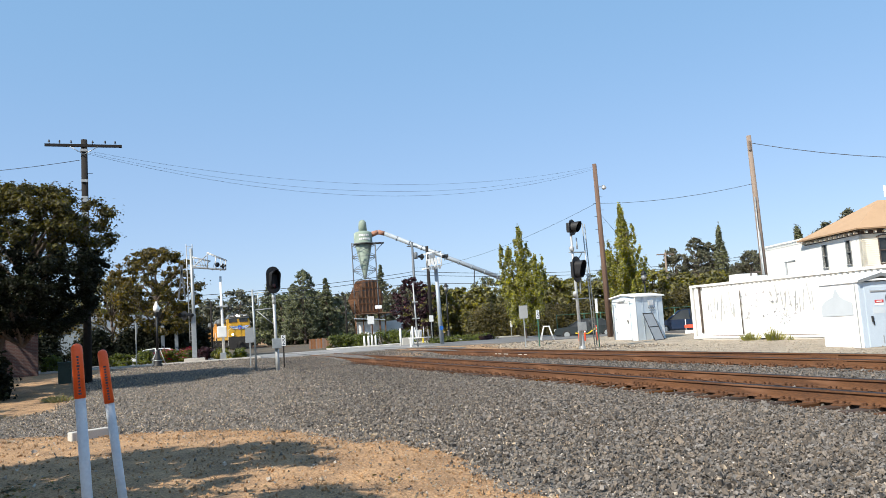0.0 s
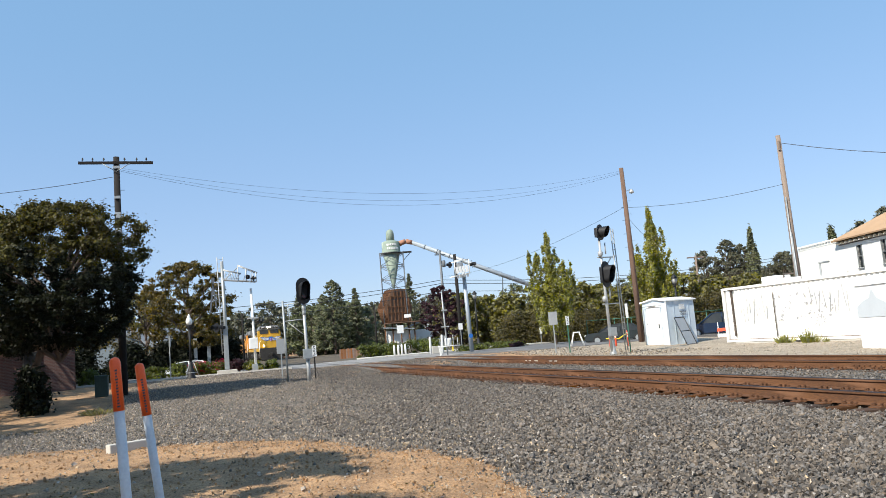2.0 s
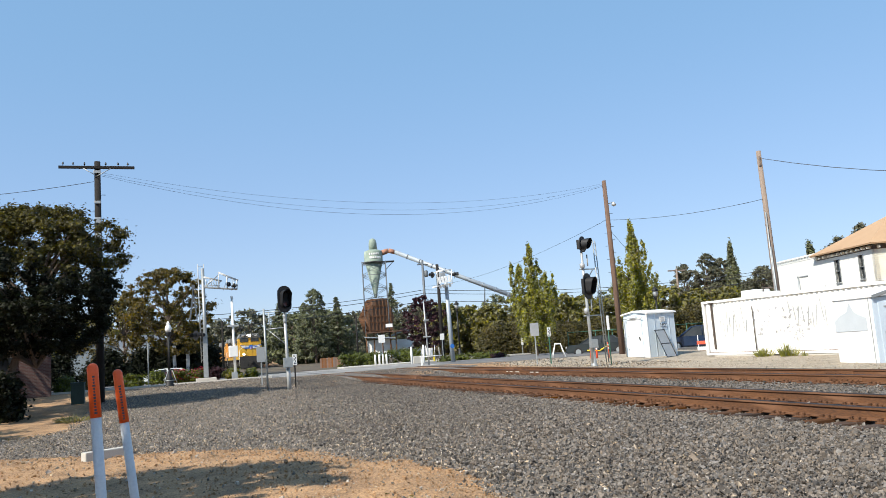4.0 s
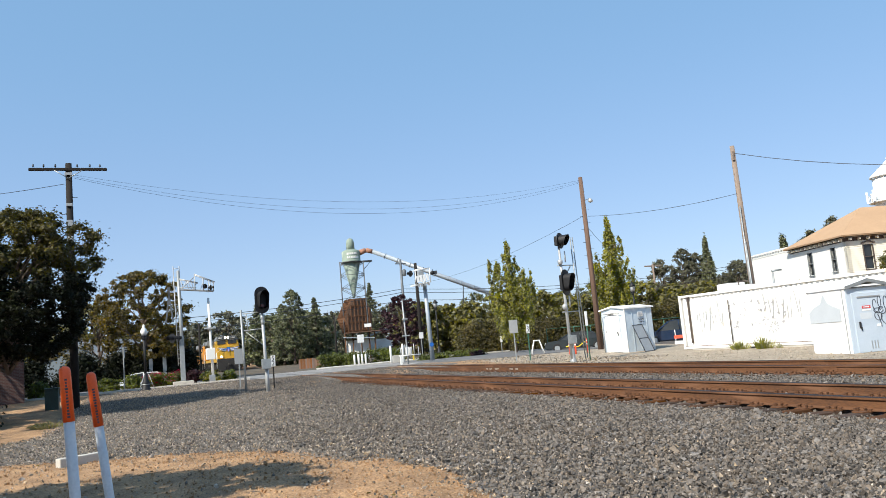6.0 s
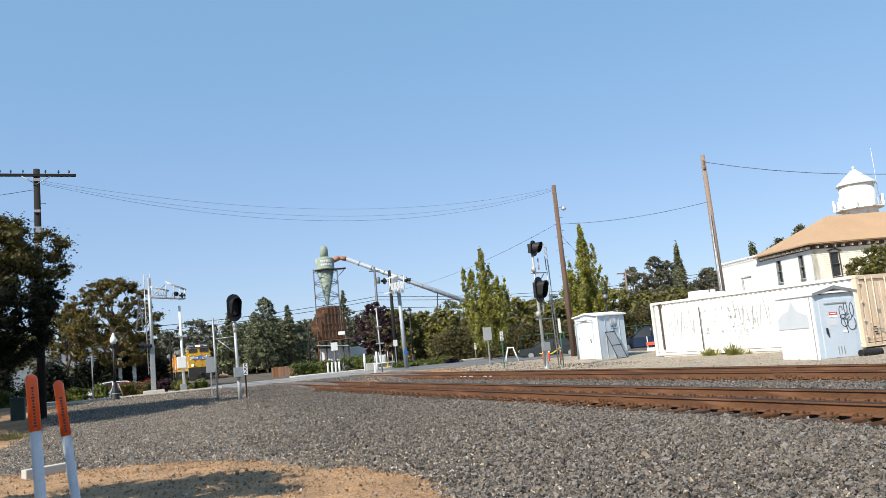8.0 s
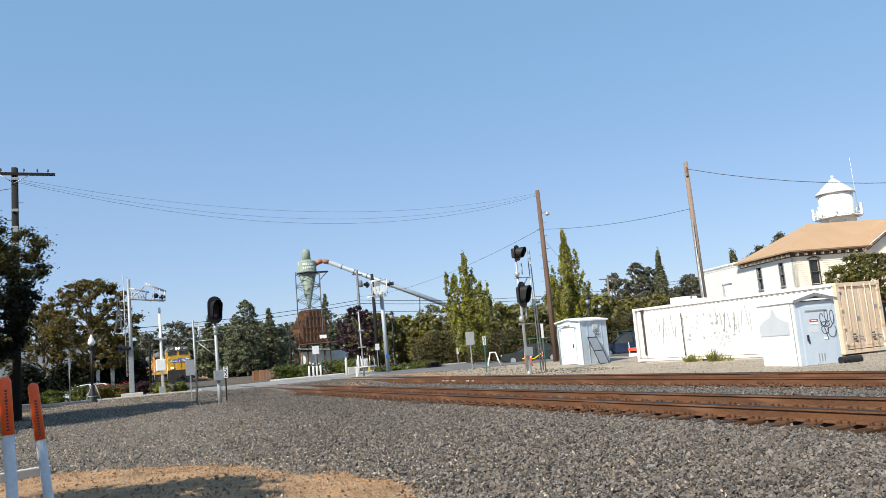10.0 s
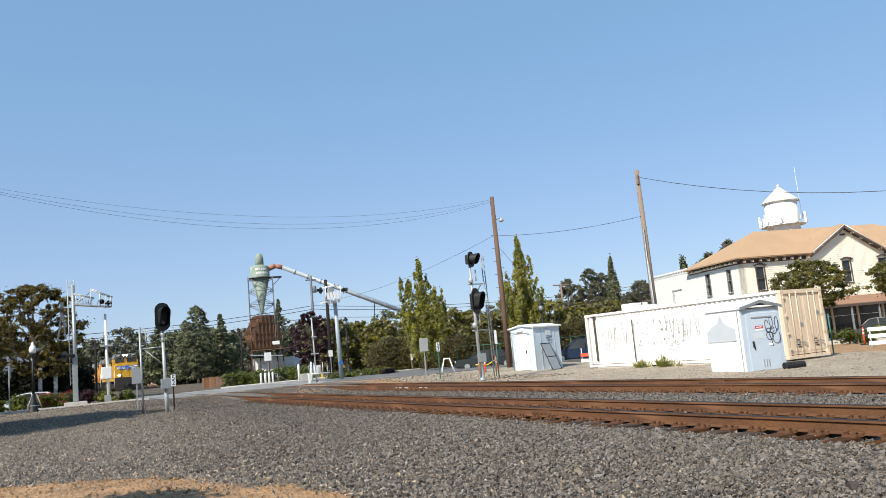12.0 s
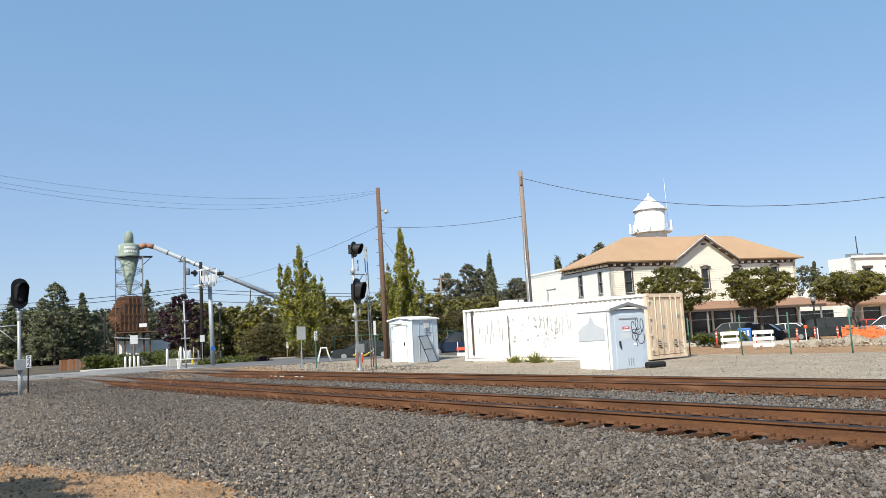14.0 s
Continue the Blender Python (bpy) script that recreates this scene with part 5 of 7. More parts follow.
for a, b in (((0.0, -0.3, 6.5), (1.1, -0.3, 6.2)), ((0.0, -0.7, 6.5), (1.1, -0.7, 6.2)), ((0.9, -0.75, 6.75), (2.1, -0.75, 6.2)), ((0.9, -0.25, 6.75), (2.1, -0.25, 6.2)), ((0.0, -0.5, 5.8), (0.9, -0.5, 6.6)), ((0.9, -0.75, 5.7), (0.9, -0.75, 6.75)), ((1.4, -0.75, 5.65), (1.4, -0.75, 6.5)), ((2.0, -0.75, 5.6), (2.0, -0.75, 6.25))):
    part("walkway_rail", rd(a, b, 0.03), M["alu"], p)
for a, b in (((0.1, -0.7, 5.75), (0.45, -0.7, 6.4)), ((0.45, -0.7, 6.4), (0.75, -0.7, 5.72)), ((0.75, -0.7, 5.72), (1.05, -0.7, 6.25)), ((1.2, -0.25, 5.65), (1.5, -0.25, 6.45)), ((1.7, -0.25, 5.6), (1.9, -0.25, 6.3)), ((1.7, -0.75, 5.6), (1.72, -0.75, 6.38)), ((0.0, -0.3, 6.0), (1.0, -0.3, 5.95))):
    part("walkway_rail", rd(a, b, 0.02), M["alu"], p)
for x in (0.25, 0.55, 0.85):
    part("walkway_rail", rd((x, -0.3, 5.8), (x - 0.15, -0.3, 6.45), 0.022), M["alu"], p)
flasher(p, 1.5, -0.8, 5.95, 0.5, 20)
flasher(p, 1.85, -0.8, 5.85, 0.55, 60)
flasher(p, -0.55, -0.2, 2.9, 1.0, -55)
flasher(p, -0.2, -0.3, 2.9, 0.9, -80)
for dx, z0, z1 in ((-0.55, 6.0, 3.9), (-0.7, 5.6, 4.2)):
    part("crossbuck_blade", bx((dx, 0.1, 5.0), (0.1, 0.05, 2.2), 0.01, Matrix.Rotation(radians(8 if dx < -.6 else -6), 4, "Y")), M["galv_dark"], p)
p = thing("crossing_gate", "white crossing gate mast with a raised arm", "crossing gate", 4.15, 50.6, 0.56)
part("mast", rd((0.05, 0, 0), (-0.02, 0, 5.25), 0.085, 0.075, 12), M["white"], p)
part("mechanism", bx((-0.05, -0.2, 1.75), (0.55, 0.4, 0.7), 0.04), M["white"], p, "white gate mechanism case")
part("cross_tee", bx((0.0, -0.1, 3.35), (0.7, 0.1, 0.1), 0.01), M["alu"], p)
part("base", bx((0, 0, 0.2), (0.35, 0.3, 0.5), 0.03), M["galv"], p)
flasher(p, 0.42, -0.1, 3.15, 0.6, 70)

x, y = bearing(18.4, 53.5)
p = thing("crossing_gate", "white crossing gate mast beside low white rails", "crossing gate", x, y, 0.48)
part("mast", rd((0.0, 0, 0), (-0.1, 0, 4.4), 0.06, 0.045, 12), M["alu"], p)
for z, w in ((1.95, 0.55), (3.1, 0.4)):
    part("cross_tee", bx((-0.05, -0.1, z), (w, 0.08, 0.08), 0.01), M["alu"], p)
part("mechanism", bx((0.05, -0.1, 0.9), (0.4, 0.35, 0.5), 0.03), M["white"], p)
for k in range(5):
    part("guard_post", rd((-0.6 + k * 0.32, -0.35, 0.45), (-0.6 + k * 0.32, -0.35, 1.15 + 0.2 * (k % 2)), 0.028), M["alu"], p)
part("guard_rail", rd((-0.75, -0.35, 0.6), (0.85, -0.35, 0.6), 0.04), M["white"], p)
part("guard_leg", bx((-0.62, -0.35, 0.2), (0.12, 0.12, 0.9), 0.01), M["white"], p)
part("yellow_tag", bx((0.25, -0.45, 0.4), (0.1, 0.06, 0.3), 0.01), M["yellow_tape"], p)
x, y = bearing(20.15, 57.5)
p = thing("crossing_cantilever", "grey steel mast with a white flasher platform on top", "crossing signal", x, y, 0.46)
part("mast", rd((0.06, 0, 0), (-0.08, 0, 6.0), 0.17, 0.14, 14), M["duct"], p)
plat = part("platform", bx((-0.45, -0.1, 5.75), (1.25, 1.0, 0.1), 0.01, Matrix.Rotation(radians(-8), 4, "Y")), M["white"], p)
for k in range(4):
    part("platform_panel", bx((-0.78 + k * 0.26, -0.6, 6.1 + 0.035 * k), (0.2, 0.04, 0.5), 0.01, Matrix.Rotation(radians(-8), 4, "Y")), M["cab_white"], p)
    part("floor_grate", bx((-0.78 + k * 0.26, -0.65, 5.62 + 0.035 * k), (0.18, 0.03, 0.26), 0.008, Matrix.Rotation(radians(-8), 4, "Y")), M["sign_grey"], p)
part("equipment_case", bx((-0.3, 0.1, 6.4), (0.42, 0.35, 0.7), 0.03), M["sign_grey"], p)
for a, b in (((-0.95, -0.6, 6.8), (0.2, -0.6, 6.9)), ((-0.95, -0.6, 5.7), (-0.95, -0.6, 6.8)), ((0.2, -0.6, 5.8), (0.2, -0.6, 6.9)), ((-0.95, 0.4, 6.8), (0.2, 0.4, 6.9)), ((0.2, -0.6, 6.9), (0.2, 0.4, 6.9))):
    part("platform_rail", rd(a, b, 0.035), M["white"], p)
flasher(p, -1.1, 0.1, 6.6, 0.8, -75)
flasher(p, 0.45, -0.6, 6.5, 1.0, 70)
part("round_plate", rd((0, -0.2, 1.2), (0, -0.23, 1.2), 0.16, 0.16, 16), M["blue"], p)
# bollards beside the far walk
bm = lathe(bmesh.new(), [(0.085, 0), (0.085, 0.85), (0.06, 0.92), (0.01, 0.94)], 12)
bol = solid("bollard", bm, M["white"], "short round white bollard", "bollard", *bearing(14.45, 65.5), 0.45, group="bollards")
for az in (14.75, 15.02, 15.28):
    copy_thing(bol, pose(*bearing(az, 65.3), 0.45))
x, y = bearing(17.15, 60)
copy_thing(bol, pose(x, y, 0.42)).scale = (1.1, 1.1, 1.5)
x, y = bearing(18.05, 60)
copy_thing(bol, pose(x, y, 0.42)).scale = (1.1, 1.1, 1.6)
solid("planter", bx((0, 0, 0.3), (0.9, 0.6, 0.6), 0.03), M["concrete"], "square concrete planter by the walk", "planter", *bearing(17.6, 62), 0.45)
# brown board fence beyond the street
f = thing("fence", "brown board fence beyond the street", "fence", *bearing(10.4, 72), 0.35, -8)
bm = bmesh.new()
box(bm, (0, 0, 0.5), (0.14, 0.022, 1.0), 0.004)
board = mesh_of("board", bm)
board.materials.append(M["fence_wood"])
for k in range(14):
    part("board", board, None, f).location = (0.08 + k * 0.15, 0, 0.02 * (k % 3))
part("fence_rail", bx((1.05, 0.04, 0.75), (2.1, 0.05, 0.09), 0.005), M["fence_wood"], f)
# gravel-side utility box
p = thing("utility_box", "dark green utility cabinet by the pole", "utility box", -3.4, 37.2, 0.2)
part("body", bx((0, 0, 0.5), (0.52, 0.5, 1.06), 0.03), M["box_green"], p)
part("lid", bx((0, 0, 1.06), (0.57, 0.55, 0.07), 0.02), M["box_green"], p)
part("door", bx((0, -0.26, 0.5), (0.4, 0.02, 0.84), 0.008), M["box_green"], p)


# ---- yard: bungalow, cabinet, container ----
p = thing("signal_bungalow", "white and pale blue metal signal bungalow", "equipment shed", 25.5, 37.05, 0.2, 9)
part("body", bx((1.05, 1.0, 1.27), (2.06, 1.96, 2.5), 0.015), M["pale_blue"], p)
part("roof", prism(bmesh.new(), [(-0.08, 2.5), (1.0, 2.66), (2.08, 2.5), (2.08, 2.57), (1.0, 2.74), (-0.08, 2.57)], -0.1, 2.18, "x"), M["cab_white"], p)
part("gable", prism(bmesh.new(), [(0.04, 2.5), (1.0, 2.65), (1.96, 2.5)], 0.02, 0.06, "x"), M["pale_blue"], p)
part("skid", bx((1.05, 1.0, 0.03), (2.0, 1.9, 0.1), 0.01), M["concrete"], p)
d = part("door", bx((-0.02, 1.05, 1.22), (0.05, 1.1, 2.2), 0.01), M["cab_white"], p)
part("handle", bx((-0.07, 0.66, 1.15), (0.05, 0.05, 0.22), 0.008), M["iron"], d)
for z in (0.5, 1.25, 2.0):
    part("hinge", rd((-0.05, 1.62, z), (-0.05, 1.62, z + 0.12), 0.02), M["galv"], d)
part("seam", bx((-0.02, 0.03, 1.27), (0.06, 0.06, 2.46), 0.01), M["cab_white"], p)
part("conduit", rd((-0.08, 1.86, 0.0), (-0.08, 1.86, 2.2), 0.03), M["galv"], p)
part("vent_hood", bx((-0.08, 1.1, 2.38), (0.16, 0.5, 0.1), 0.015), M["cab_white"], p)
part("bracket_bar", rd((-0.14, 0.3, 2.3), (-0.14, 1.8, 2.3), 0.02), M["galv"], p)
for k in range(3):
    part("rib", bx((0.5 + k * 0.55, -0.006, 1.27), (0.02, 0.014, 2.42), 0.003), M["pale_blue"], p)
part("notice", bx((1.1, -0.028, 2.16), (0.42, 0.008, 0.28), 0.003), M["sign_white"], p, "white notice with faint writing")
bm = bmesh.new()
for k in range(4):
    box(bm, (1.1, -0.034, 2.25 - k * 0.06), (0.3 - 0.04 * (k % 2), 0.004, 0.022))
part("writing", bm, M["spray_grey"], p)


def squiggle(pts, r=0.012):
    bm = bmesh.new()
    for a, b in zip(pts, pts[1:]):
        rod(bm, a, b, r, r, 5, False)
    return bm


rnd = random.Random(5)
part("graffiti", squiggle([(0.9 + 0.045 * k, -0.03, 1.86 + 0.07 * math.sin(k * 1.9)) for k in range(12)]), M["spray"], p, "dark spray scribble")
part("graffiti", squiggle([(0.95 + 0.05 * k, -0.03, 1.72 + 0.03 * math.cos(k * 2.3)) for k in range(9)]), M["spray"], p)
t = thing("leaning_panel", "grey metal mesh panel leaning on the bungalow", "panel", 26.35, 36.29, 0.24, 9)
R = Matrix.Rotation(radians(-27), 4, "X")
for c, s in (((0, 0, 0.85), None),):
    bm = bmesh.new()
    for a, b in (((-0.36, 0, 0), (-0.36, 0, 1.7)), ((0.36, 0, 0), (0.36, 0, 1.7)), ((-0.36, 0, 0.02), (0.36, 0, 0.02)), ((-0.36, 0, 1.7), (0.36, 0, 1.7)), ((-0.36, 0, 0.85), (0.36, 0, 0.85))):
        rod(bm, R @ Vector(a), R @ Vector(b), 0.022, 0.022, 6)
    part("rim", bm, M["iron"], t)
    bm = bmesh.new()
    box(bm, R @ Vector((0, 0.01, 0.85)), (0.7, 0.006, 1.68), 0, R)
    part("mesh_sheet", bm, M["sign_grey"], t)

p = thing("signal_cabinet", "white and blue-grey metal signal cabinet with graffiti", "equipment cabinet", 21.2, 18.7, 0.17, -14)
part("body", bx((0.78, 1.02, 1.06), (1.54, 2.02, 2.16), 0.015), M["cab_white"], p, "white painted cabinet body")
part("roof", prism(bmesh.new(), [(-0.03, 2.14), (0.78, 2.33), (1.59, 2.14), (1.59, 2.2), (0.78, 2.41), (-0.03, 2.2)], -0.12, 2.1, "y"), M["cab_white"], p)
part("roof_edge", prism(bmesh.new(), [(-0.03, 2.1), (0.78, 2.3), (1.59, 2.1), (1.59, 2.2), (0.78, 2.41), (-0.03, 2.2)], -0.14, -0.122, "y"), M["loco_grey"], p)
part("front_panel", bx((0.78, -0.012, 1.06), (1.5, 0.03, 2.12), 0.008), M["steel_blue"], p)
d = part("door", bx((0.8, -0.035, 1.02), (1.2, 0.03, 1.9), 0.01), M["steel_blue"], p)
part("handle", bx((0.36, -0.07, 0.95), (0.05, 0.06, 0.2), 0.01), M["iron"], d)
part("hasp", bx((0.40, -0.06, 0.82), (0.03, 0.04, 0.12), 0.006), M["iron"], d)
part("header_bar", bx((0.78, -0.05, 1.83), (0.8, 0.05, 0.05), 0.01), M["sign_grey"], d)
part("eave_vent", bx((0.78, -0.1, 2.19), (1.0, 0.05, 0.06), 0.01), M["cab_white"], d)
for k in range(3):
    part("louvre", bx((0.68 + k * 0.1, -0.055, 0.3), (0.03, 0.015, 0.26), 0.006), M["sign_grey"], d)
pl = part("warning_plate", bx((0.66, -0.054, 1.50), (0.3, 0.008, 0.09), 0.003), M["red"], d, "red and white warning plate")
part("white_band", bx((0.66, -0.0595, 1.50), (0.2, 0.003, 0.03)), M["sign_white"], pl)
part("white_band", bx((0.66, -0.0555, 1.41), (0.3, 0.005, 0.06)), M["sign_white"], pl)
part("latch_plate", bx((1.02, -0.055, 0.9), (0.14, 0.012, 0.07), 0.003), M["cab_white"], d)
part("overpaint", bx((0.62, -0.0525, 1.22), (0.4, 0.004, 0.2), 0.0), M["grey_patch"], d)
for cu, cv, ru, rv, a0, a1 in ((0.94, 1.52, 0.09, 0.2, 0.4, 6.0), (1.1, 1.62, 0.08, 0.2, -0.6, 5.4), (1.3, 1.56, 0.09, 0.24, -1.0, 4.4), (1.0, 1.36, 0.14, 0.08, 0.0, 6.4), (1.14, 1.36, 0.1, 0.12, 1.0, 7.0), (0.98, 1.18, 0.1, 0.13, 1.2, 6.8), (1.24, 1.12, 0.12, 0.2, 2.6, 7.2)):
    part("graffiti", squiggle([(cu + ru * math.cos(a0 + (a1 - a0) * k / 22) + 0.004 * k, -0.056, cv + rv * math.sin(a0 + (a1 - a0) * k / 22)) for k in range(23)], 0.011), M["spray"], d, "looping dark spray scribble")
part("graffiti", squiggle([(1.02, -0.056, 1.25), (1.08, -0.056, 1.05), (1.11, -0.056, 0.84), (1.09, -0.056, 0.88)], 0.013), M["spray"], d)
part("overpaint", bx((1.38, -0.0285, 1.2), (0.2, 0.004, 0.22), 0.0), M["grey_patch"], p)
bm = bmesh.new()
prism(bm, [(0.32, 1.1), (0.32, 1.5), (0.7, 1.62), (0.92, 1.72), (1.12, 2.02), (1.3, 1.72), (1.7, 1.6), (2.0, 1.42), (2.0, 1.08)], -0.006, -0.002, "x")
part("overpaint", bm, M["grey_patch"], p, "grey patch of overpaint")
part("seam", bx((-0.004, 0.12, 1.06), (0.012, 0.02, 2.1)), M["sign_grey"], p)
part("mounting_pad", bx((0.78, 1.0, -0.03), (1.7, 2.2, 0.1), 0.02), M["concrete"], p)
# black drum lying at the cabinet's corner
t = thing("plastic_pipe", "short black corrugated pipe lying on gravel", "pipe", 22.55, 17.9, 0.33, -8)
bm = bmesh.new()
for k in range(8):
    rod(bm, (-0.4 + k * 0.1, 0, 0), (-0.31 + k * 0.1, 0, 0), 0.12, 0.118, 14)
part("corrugated_wall", bm, M["black"], t)

# shipping container: x across, y along, its doors facing -y
CX, CY, CZ, CL, CW, CH = 26.05, 20.8, 0.3, 12.19, 2.44, 2.7
p = thing("shipping_container", "white forty-foot shipping container with beige end doors", "shipping container", CX, CY, CZ)
V, F = [], []
n, y, k = 0, 0.16, 0
prof = []
while y < CL - 0.2:
    prof += [(0.0, y), (0.0, y + 0.07), (0.05, y + 0.138), (0.05, y + 0.208)]
    y += 0.276
for x, yy in prof:
    V += [(x + 0.02, yy, 0.14), (x + 0.02, yy, CH - 0.1)]
F = [(2 * k, 2 * k + 1, 2 * k + 3, 2 * k + 2) for k in range(len(prof) - 1)]
for s, nm in ((0, "near"), (1, "far")):
    me = raw("side_panel", [((CW - x) if s else x, yy, z) for x, yy, z in V], F, M["cont_white"])
    part("side_panel", me, None, p, "white corrugated steel side")
for x in (0.04, CW - 0.04):
    part("top_rail", bx((x + (-0.022 if x < 1 else 0.022), CL / 2, CH - 0.05), (0.09, CL - 0.34, 0.12), 0.01), M["cont_white"], p)
    part("bottom_rail", bx((x, CL / 2, 0.07), (0.08, CL - 0.34, 0.12), 0.01), M["cont_white"], p)
    part("rail_seam", bx((x + (-0.004 if x < 1 else 0.004), CL / 2, 0.142), (0.08, CL - 0.34, 0.018)), M["rust_wood"], p)
    for y in (0.08, CL - 0.08):
        part("corner_post", bx((x + (0.03 if x < 1 else -0.03), y, CH / 2), (0.16, 0.16, CH), 0.012), M["beige" if y < 1 else "cont_white"], p)
        for z in (0.06, CH - 0.05):
            part("corner_casting", bx((x + (0.035 if x < 1 else -0.035), y, z), (0.182, 0.182, 0.13), 0.015), M["beige" if y < 1 else "cont_white"], p)
part("roof", bx((CW / 2, CL / 2, CH - 0.02), (CW - 0.1, CL - 0.1, 0.03), 0.005), M["cont_white"], p)
part("floor", bx((CW / 2, CL / 2, 0.12), (CW - 0.2, CL - 0.2, 0.1)), M["tie"], p)
part("end_wall", bx((CW / 2, CL - 0.05, CH / 2), (CW - 0.3, 0.04, CH - 0.2)), M["cont_white"], p)
part("door_header", bx((CW / 2, 0.06, CH - 0.08), (CW - 0.3, 0.12, 0.16), 0.01), M["beige"], p)
part("door_sill", bx((CW / 2, 0.06, 0.07), (CW - 0.3, 0.12, 0.14), 0.01), M["beige"], p)
for s in (0, 1):
    x0 = 0.17 + s * 1.055
    bm = bmesh.new()
    box(bm, (x0 + 0.52, 0.07, CH / 2), (1.04, 0.04, CH - 0.34), 0.006)
    for k in range(3):
        box(bm, (x0 + 0.18 + k * 0.34, 0.045, CH / 2), (0.2, 0.02, CH - 0.55), 0.008)
    d = part("door", bm, M["beige"], p, "beige steel container door")
    for xx in (x0 + 0.34, x0 + 0.70):
        part("lock_rod", rd((xx, 0.0, 0.08), (xx, 0.0, CH - 0.08), 0.018, seg=8), M["beige"], d)
        part("lock_lever", bx((xx + 0.1, -0.02, 0.62), (0.3, 0.025, 0.04), 0.006, Matrix.Rotation(radians(14), 4, "Y")), M["sign_grey"], d)
        for z in (0.35, 0.9, 1.9, 2.5):
            part("rod_guide", bx((xx, 0.012, z), (0.09, 0.03, 0.06), 0.006), M["beige"], d)
    for z in (0.4, 1.0, 1.7, 2.4):
        part("hinge", bx((0.15 if s == 0 else CW - 0.15, -0.005, z), (0.12, 0.04, 0.1), 0.01), M["beige"], d)
    part("data_plate", bx((x0 + 0.86, 0.03, 1.72 if s else 1.3), (0.16, 0.01, 0.16), 0.002), M["sign_grey"], d)
    # scuffed printing, as plain bars
    bm = bmesh.new()
    for k in range(4):
        box(bm, (x0 + 0.52 + 0.05 * (k % 2), 0.031, 0.72 - k * 0.09), (0.16, 0.006, 0.05))
    part("printing", bm, M["trim_dark"], d)
part("downpipe", bx((-0.02, CL - 0.75, 1.45), (0.07, 0.09, 2.3), 0.012), M["trim_dark"], p)
part("downpipe_head", bx((-0.05, CL - 0.75, 2.58), (0.1, 0.3, 0.06), 0.01), M["trim_dark"], p)
part("thin_pipe", rd((-0.03, CL - 3.6, 0.2), (-0.03, CL - 3.6, 2.25), 0.022), M["trim_dark"], p)
# faded spray writing on the long side: uneven faint strokes, unreadable
bm = bmesh.new()
rnd = random.Random(9)
def strokes(y0, y1, z0, z1, cnt):
    for k in range(cnt):
        yy = y0 + (y1 - y0) * (k + rnd.random() * 0.4) / cnt
        za = rnd.uniform(z0, (z0 + z1) / 2)
        zb = rnd.uniform((z0 + z1) / 2, z1)
        box(bm, (0.012, yy, (za + zb) / 2), (0.018, 0.03, zb - za), 0, Matrix.Rotation(radians(rnd.uniform(-9, 9)), 4, "X"))
strokes(9.1, 11.1, 0.75, 2.35, 9)
strokes(4.3, 6.6, 1.1, 2.35, 9)
for k in range(46):
    yy, zz = rnd.uniform(5.0, 8.6), rnd.uniform(0.9, 2.1)
    box(bm, (0.012, yy, zz), (0.018, rnd.uniform(0.04, 0.14), rnd.uniform(0.03, 0.09)), 0, Matrix.Rotation(radians(rnd.uniform(-60, 60)), 4, "X"))
for k in range(10):
    a = k * 0.6
    box(bm, (0.012, 5.9 + 0.28 * math.cos(a) + 0.02 * k, 0.85 + 0.2 * math.sin(a)), (0.018, 0.12, 0.035), 0, Matrix.Rotation(a, 4, "X"))
tagged(part("faded_graffiti", bm, M["spray_grey"], p, "faint grey weathered spray strokes"), kind="stuff")
for yy, L in ((1.3, 2.2), (5.0, 4.2), (9.6, 4.0)):
    solid("timber", bx((0, 0, 0.1), (0.2, L, 0.2), 0.02), M["concrete"], "pale timber bearer under the container", "timber", CX + 0.12, CY + yy, 0.1, group="bearers")
t = thing("roof_unit", "white rooftop unit with a metal rim", "roof unit", CX + 1.2, CY + 9.4, CZ + CH)
part("case", bx((0, 0.2, 0.18), (1.0, 0.9, 0.36), 0.06), M["white"], t)
part("rim", rod(rod(bmesh.new(), (0, -0.3, 0), (0, -0.35, 0.4), 0.03), (0, -0.35, 0.4), (0, -1.0, 0.36), 0.03), M["trim_dark"], t)
part("tray", bx((0, -0.65, 0.1), (0.8, 0.7, 0.2), 0.03), M["white"], t)

# wire fence of the yard
f = thing("wire_fence", "low wire mesh fence on green steel posts", "fence", 30.6, 0, 0)
for k, y in enumerate((5.0, 7.2, 9.4, 11.2, 13.0, 15.0, 17.4, 19.5, 22.0)):
    x = 0.75 - 0.07 * (y - 8)
    part("post", rd((x, y, ground_z(30.6 + x, y) - 0.2), (x, y, ground_z(30.6 + x, y) + 1.75), 0.03), M["green_metal"], f)
bm = bmesh.new()
for z in (0.08, 1.68):
    rod(bm, (0.96, 5, 0.13 + z), (-0.23, 22, 0.13 + z), 0.006, 0.006, 4, False)
part("strand", bm, M["galv"], f)
f = thing("wire_fence", "green wire fence behind the parked cars", "fence", 0, 0, 0)
for k, az in enumerate((28.8, 30.8, 32.0, 36.2, 37.2, 38.4)):
    x, y = bearing(az, 61)
    part("post", rd((x, y, 0.1), (x, y, 2.1), 0.035), M["green_metal"], f)
a, b = bearing(28.8, 61), bearing(38.4, 61)
part("top_bar", rd((*a, 2.05), (*b, 2.05), 0.025), M["green_metal"], f)


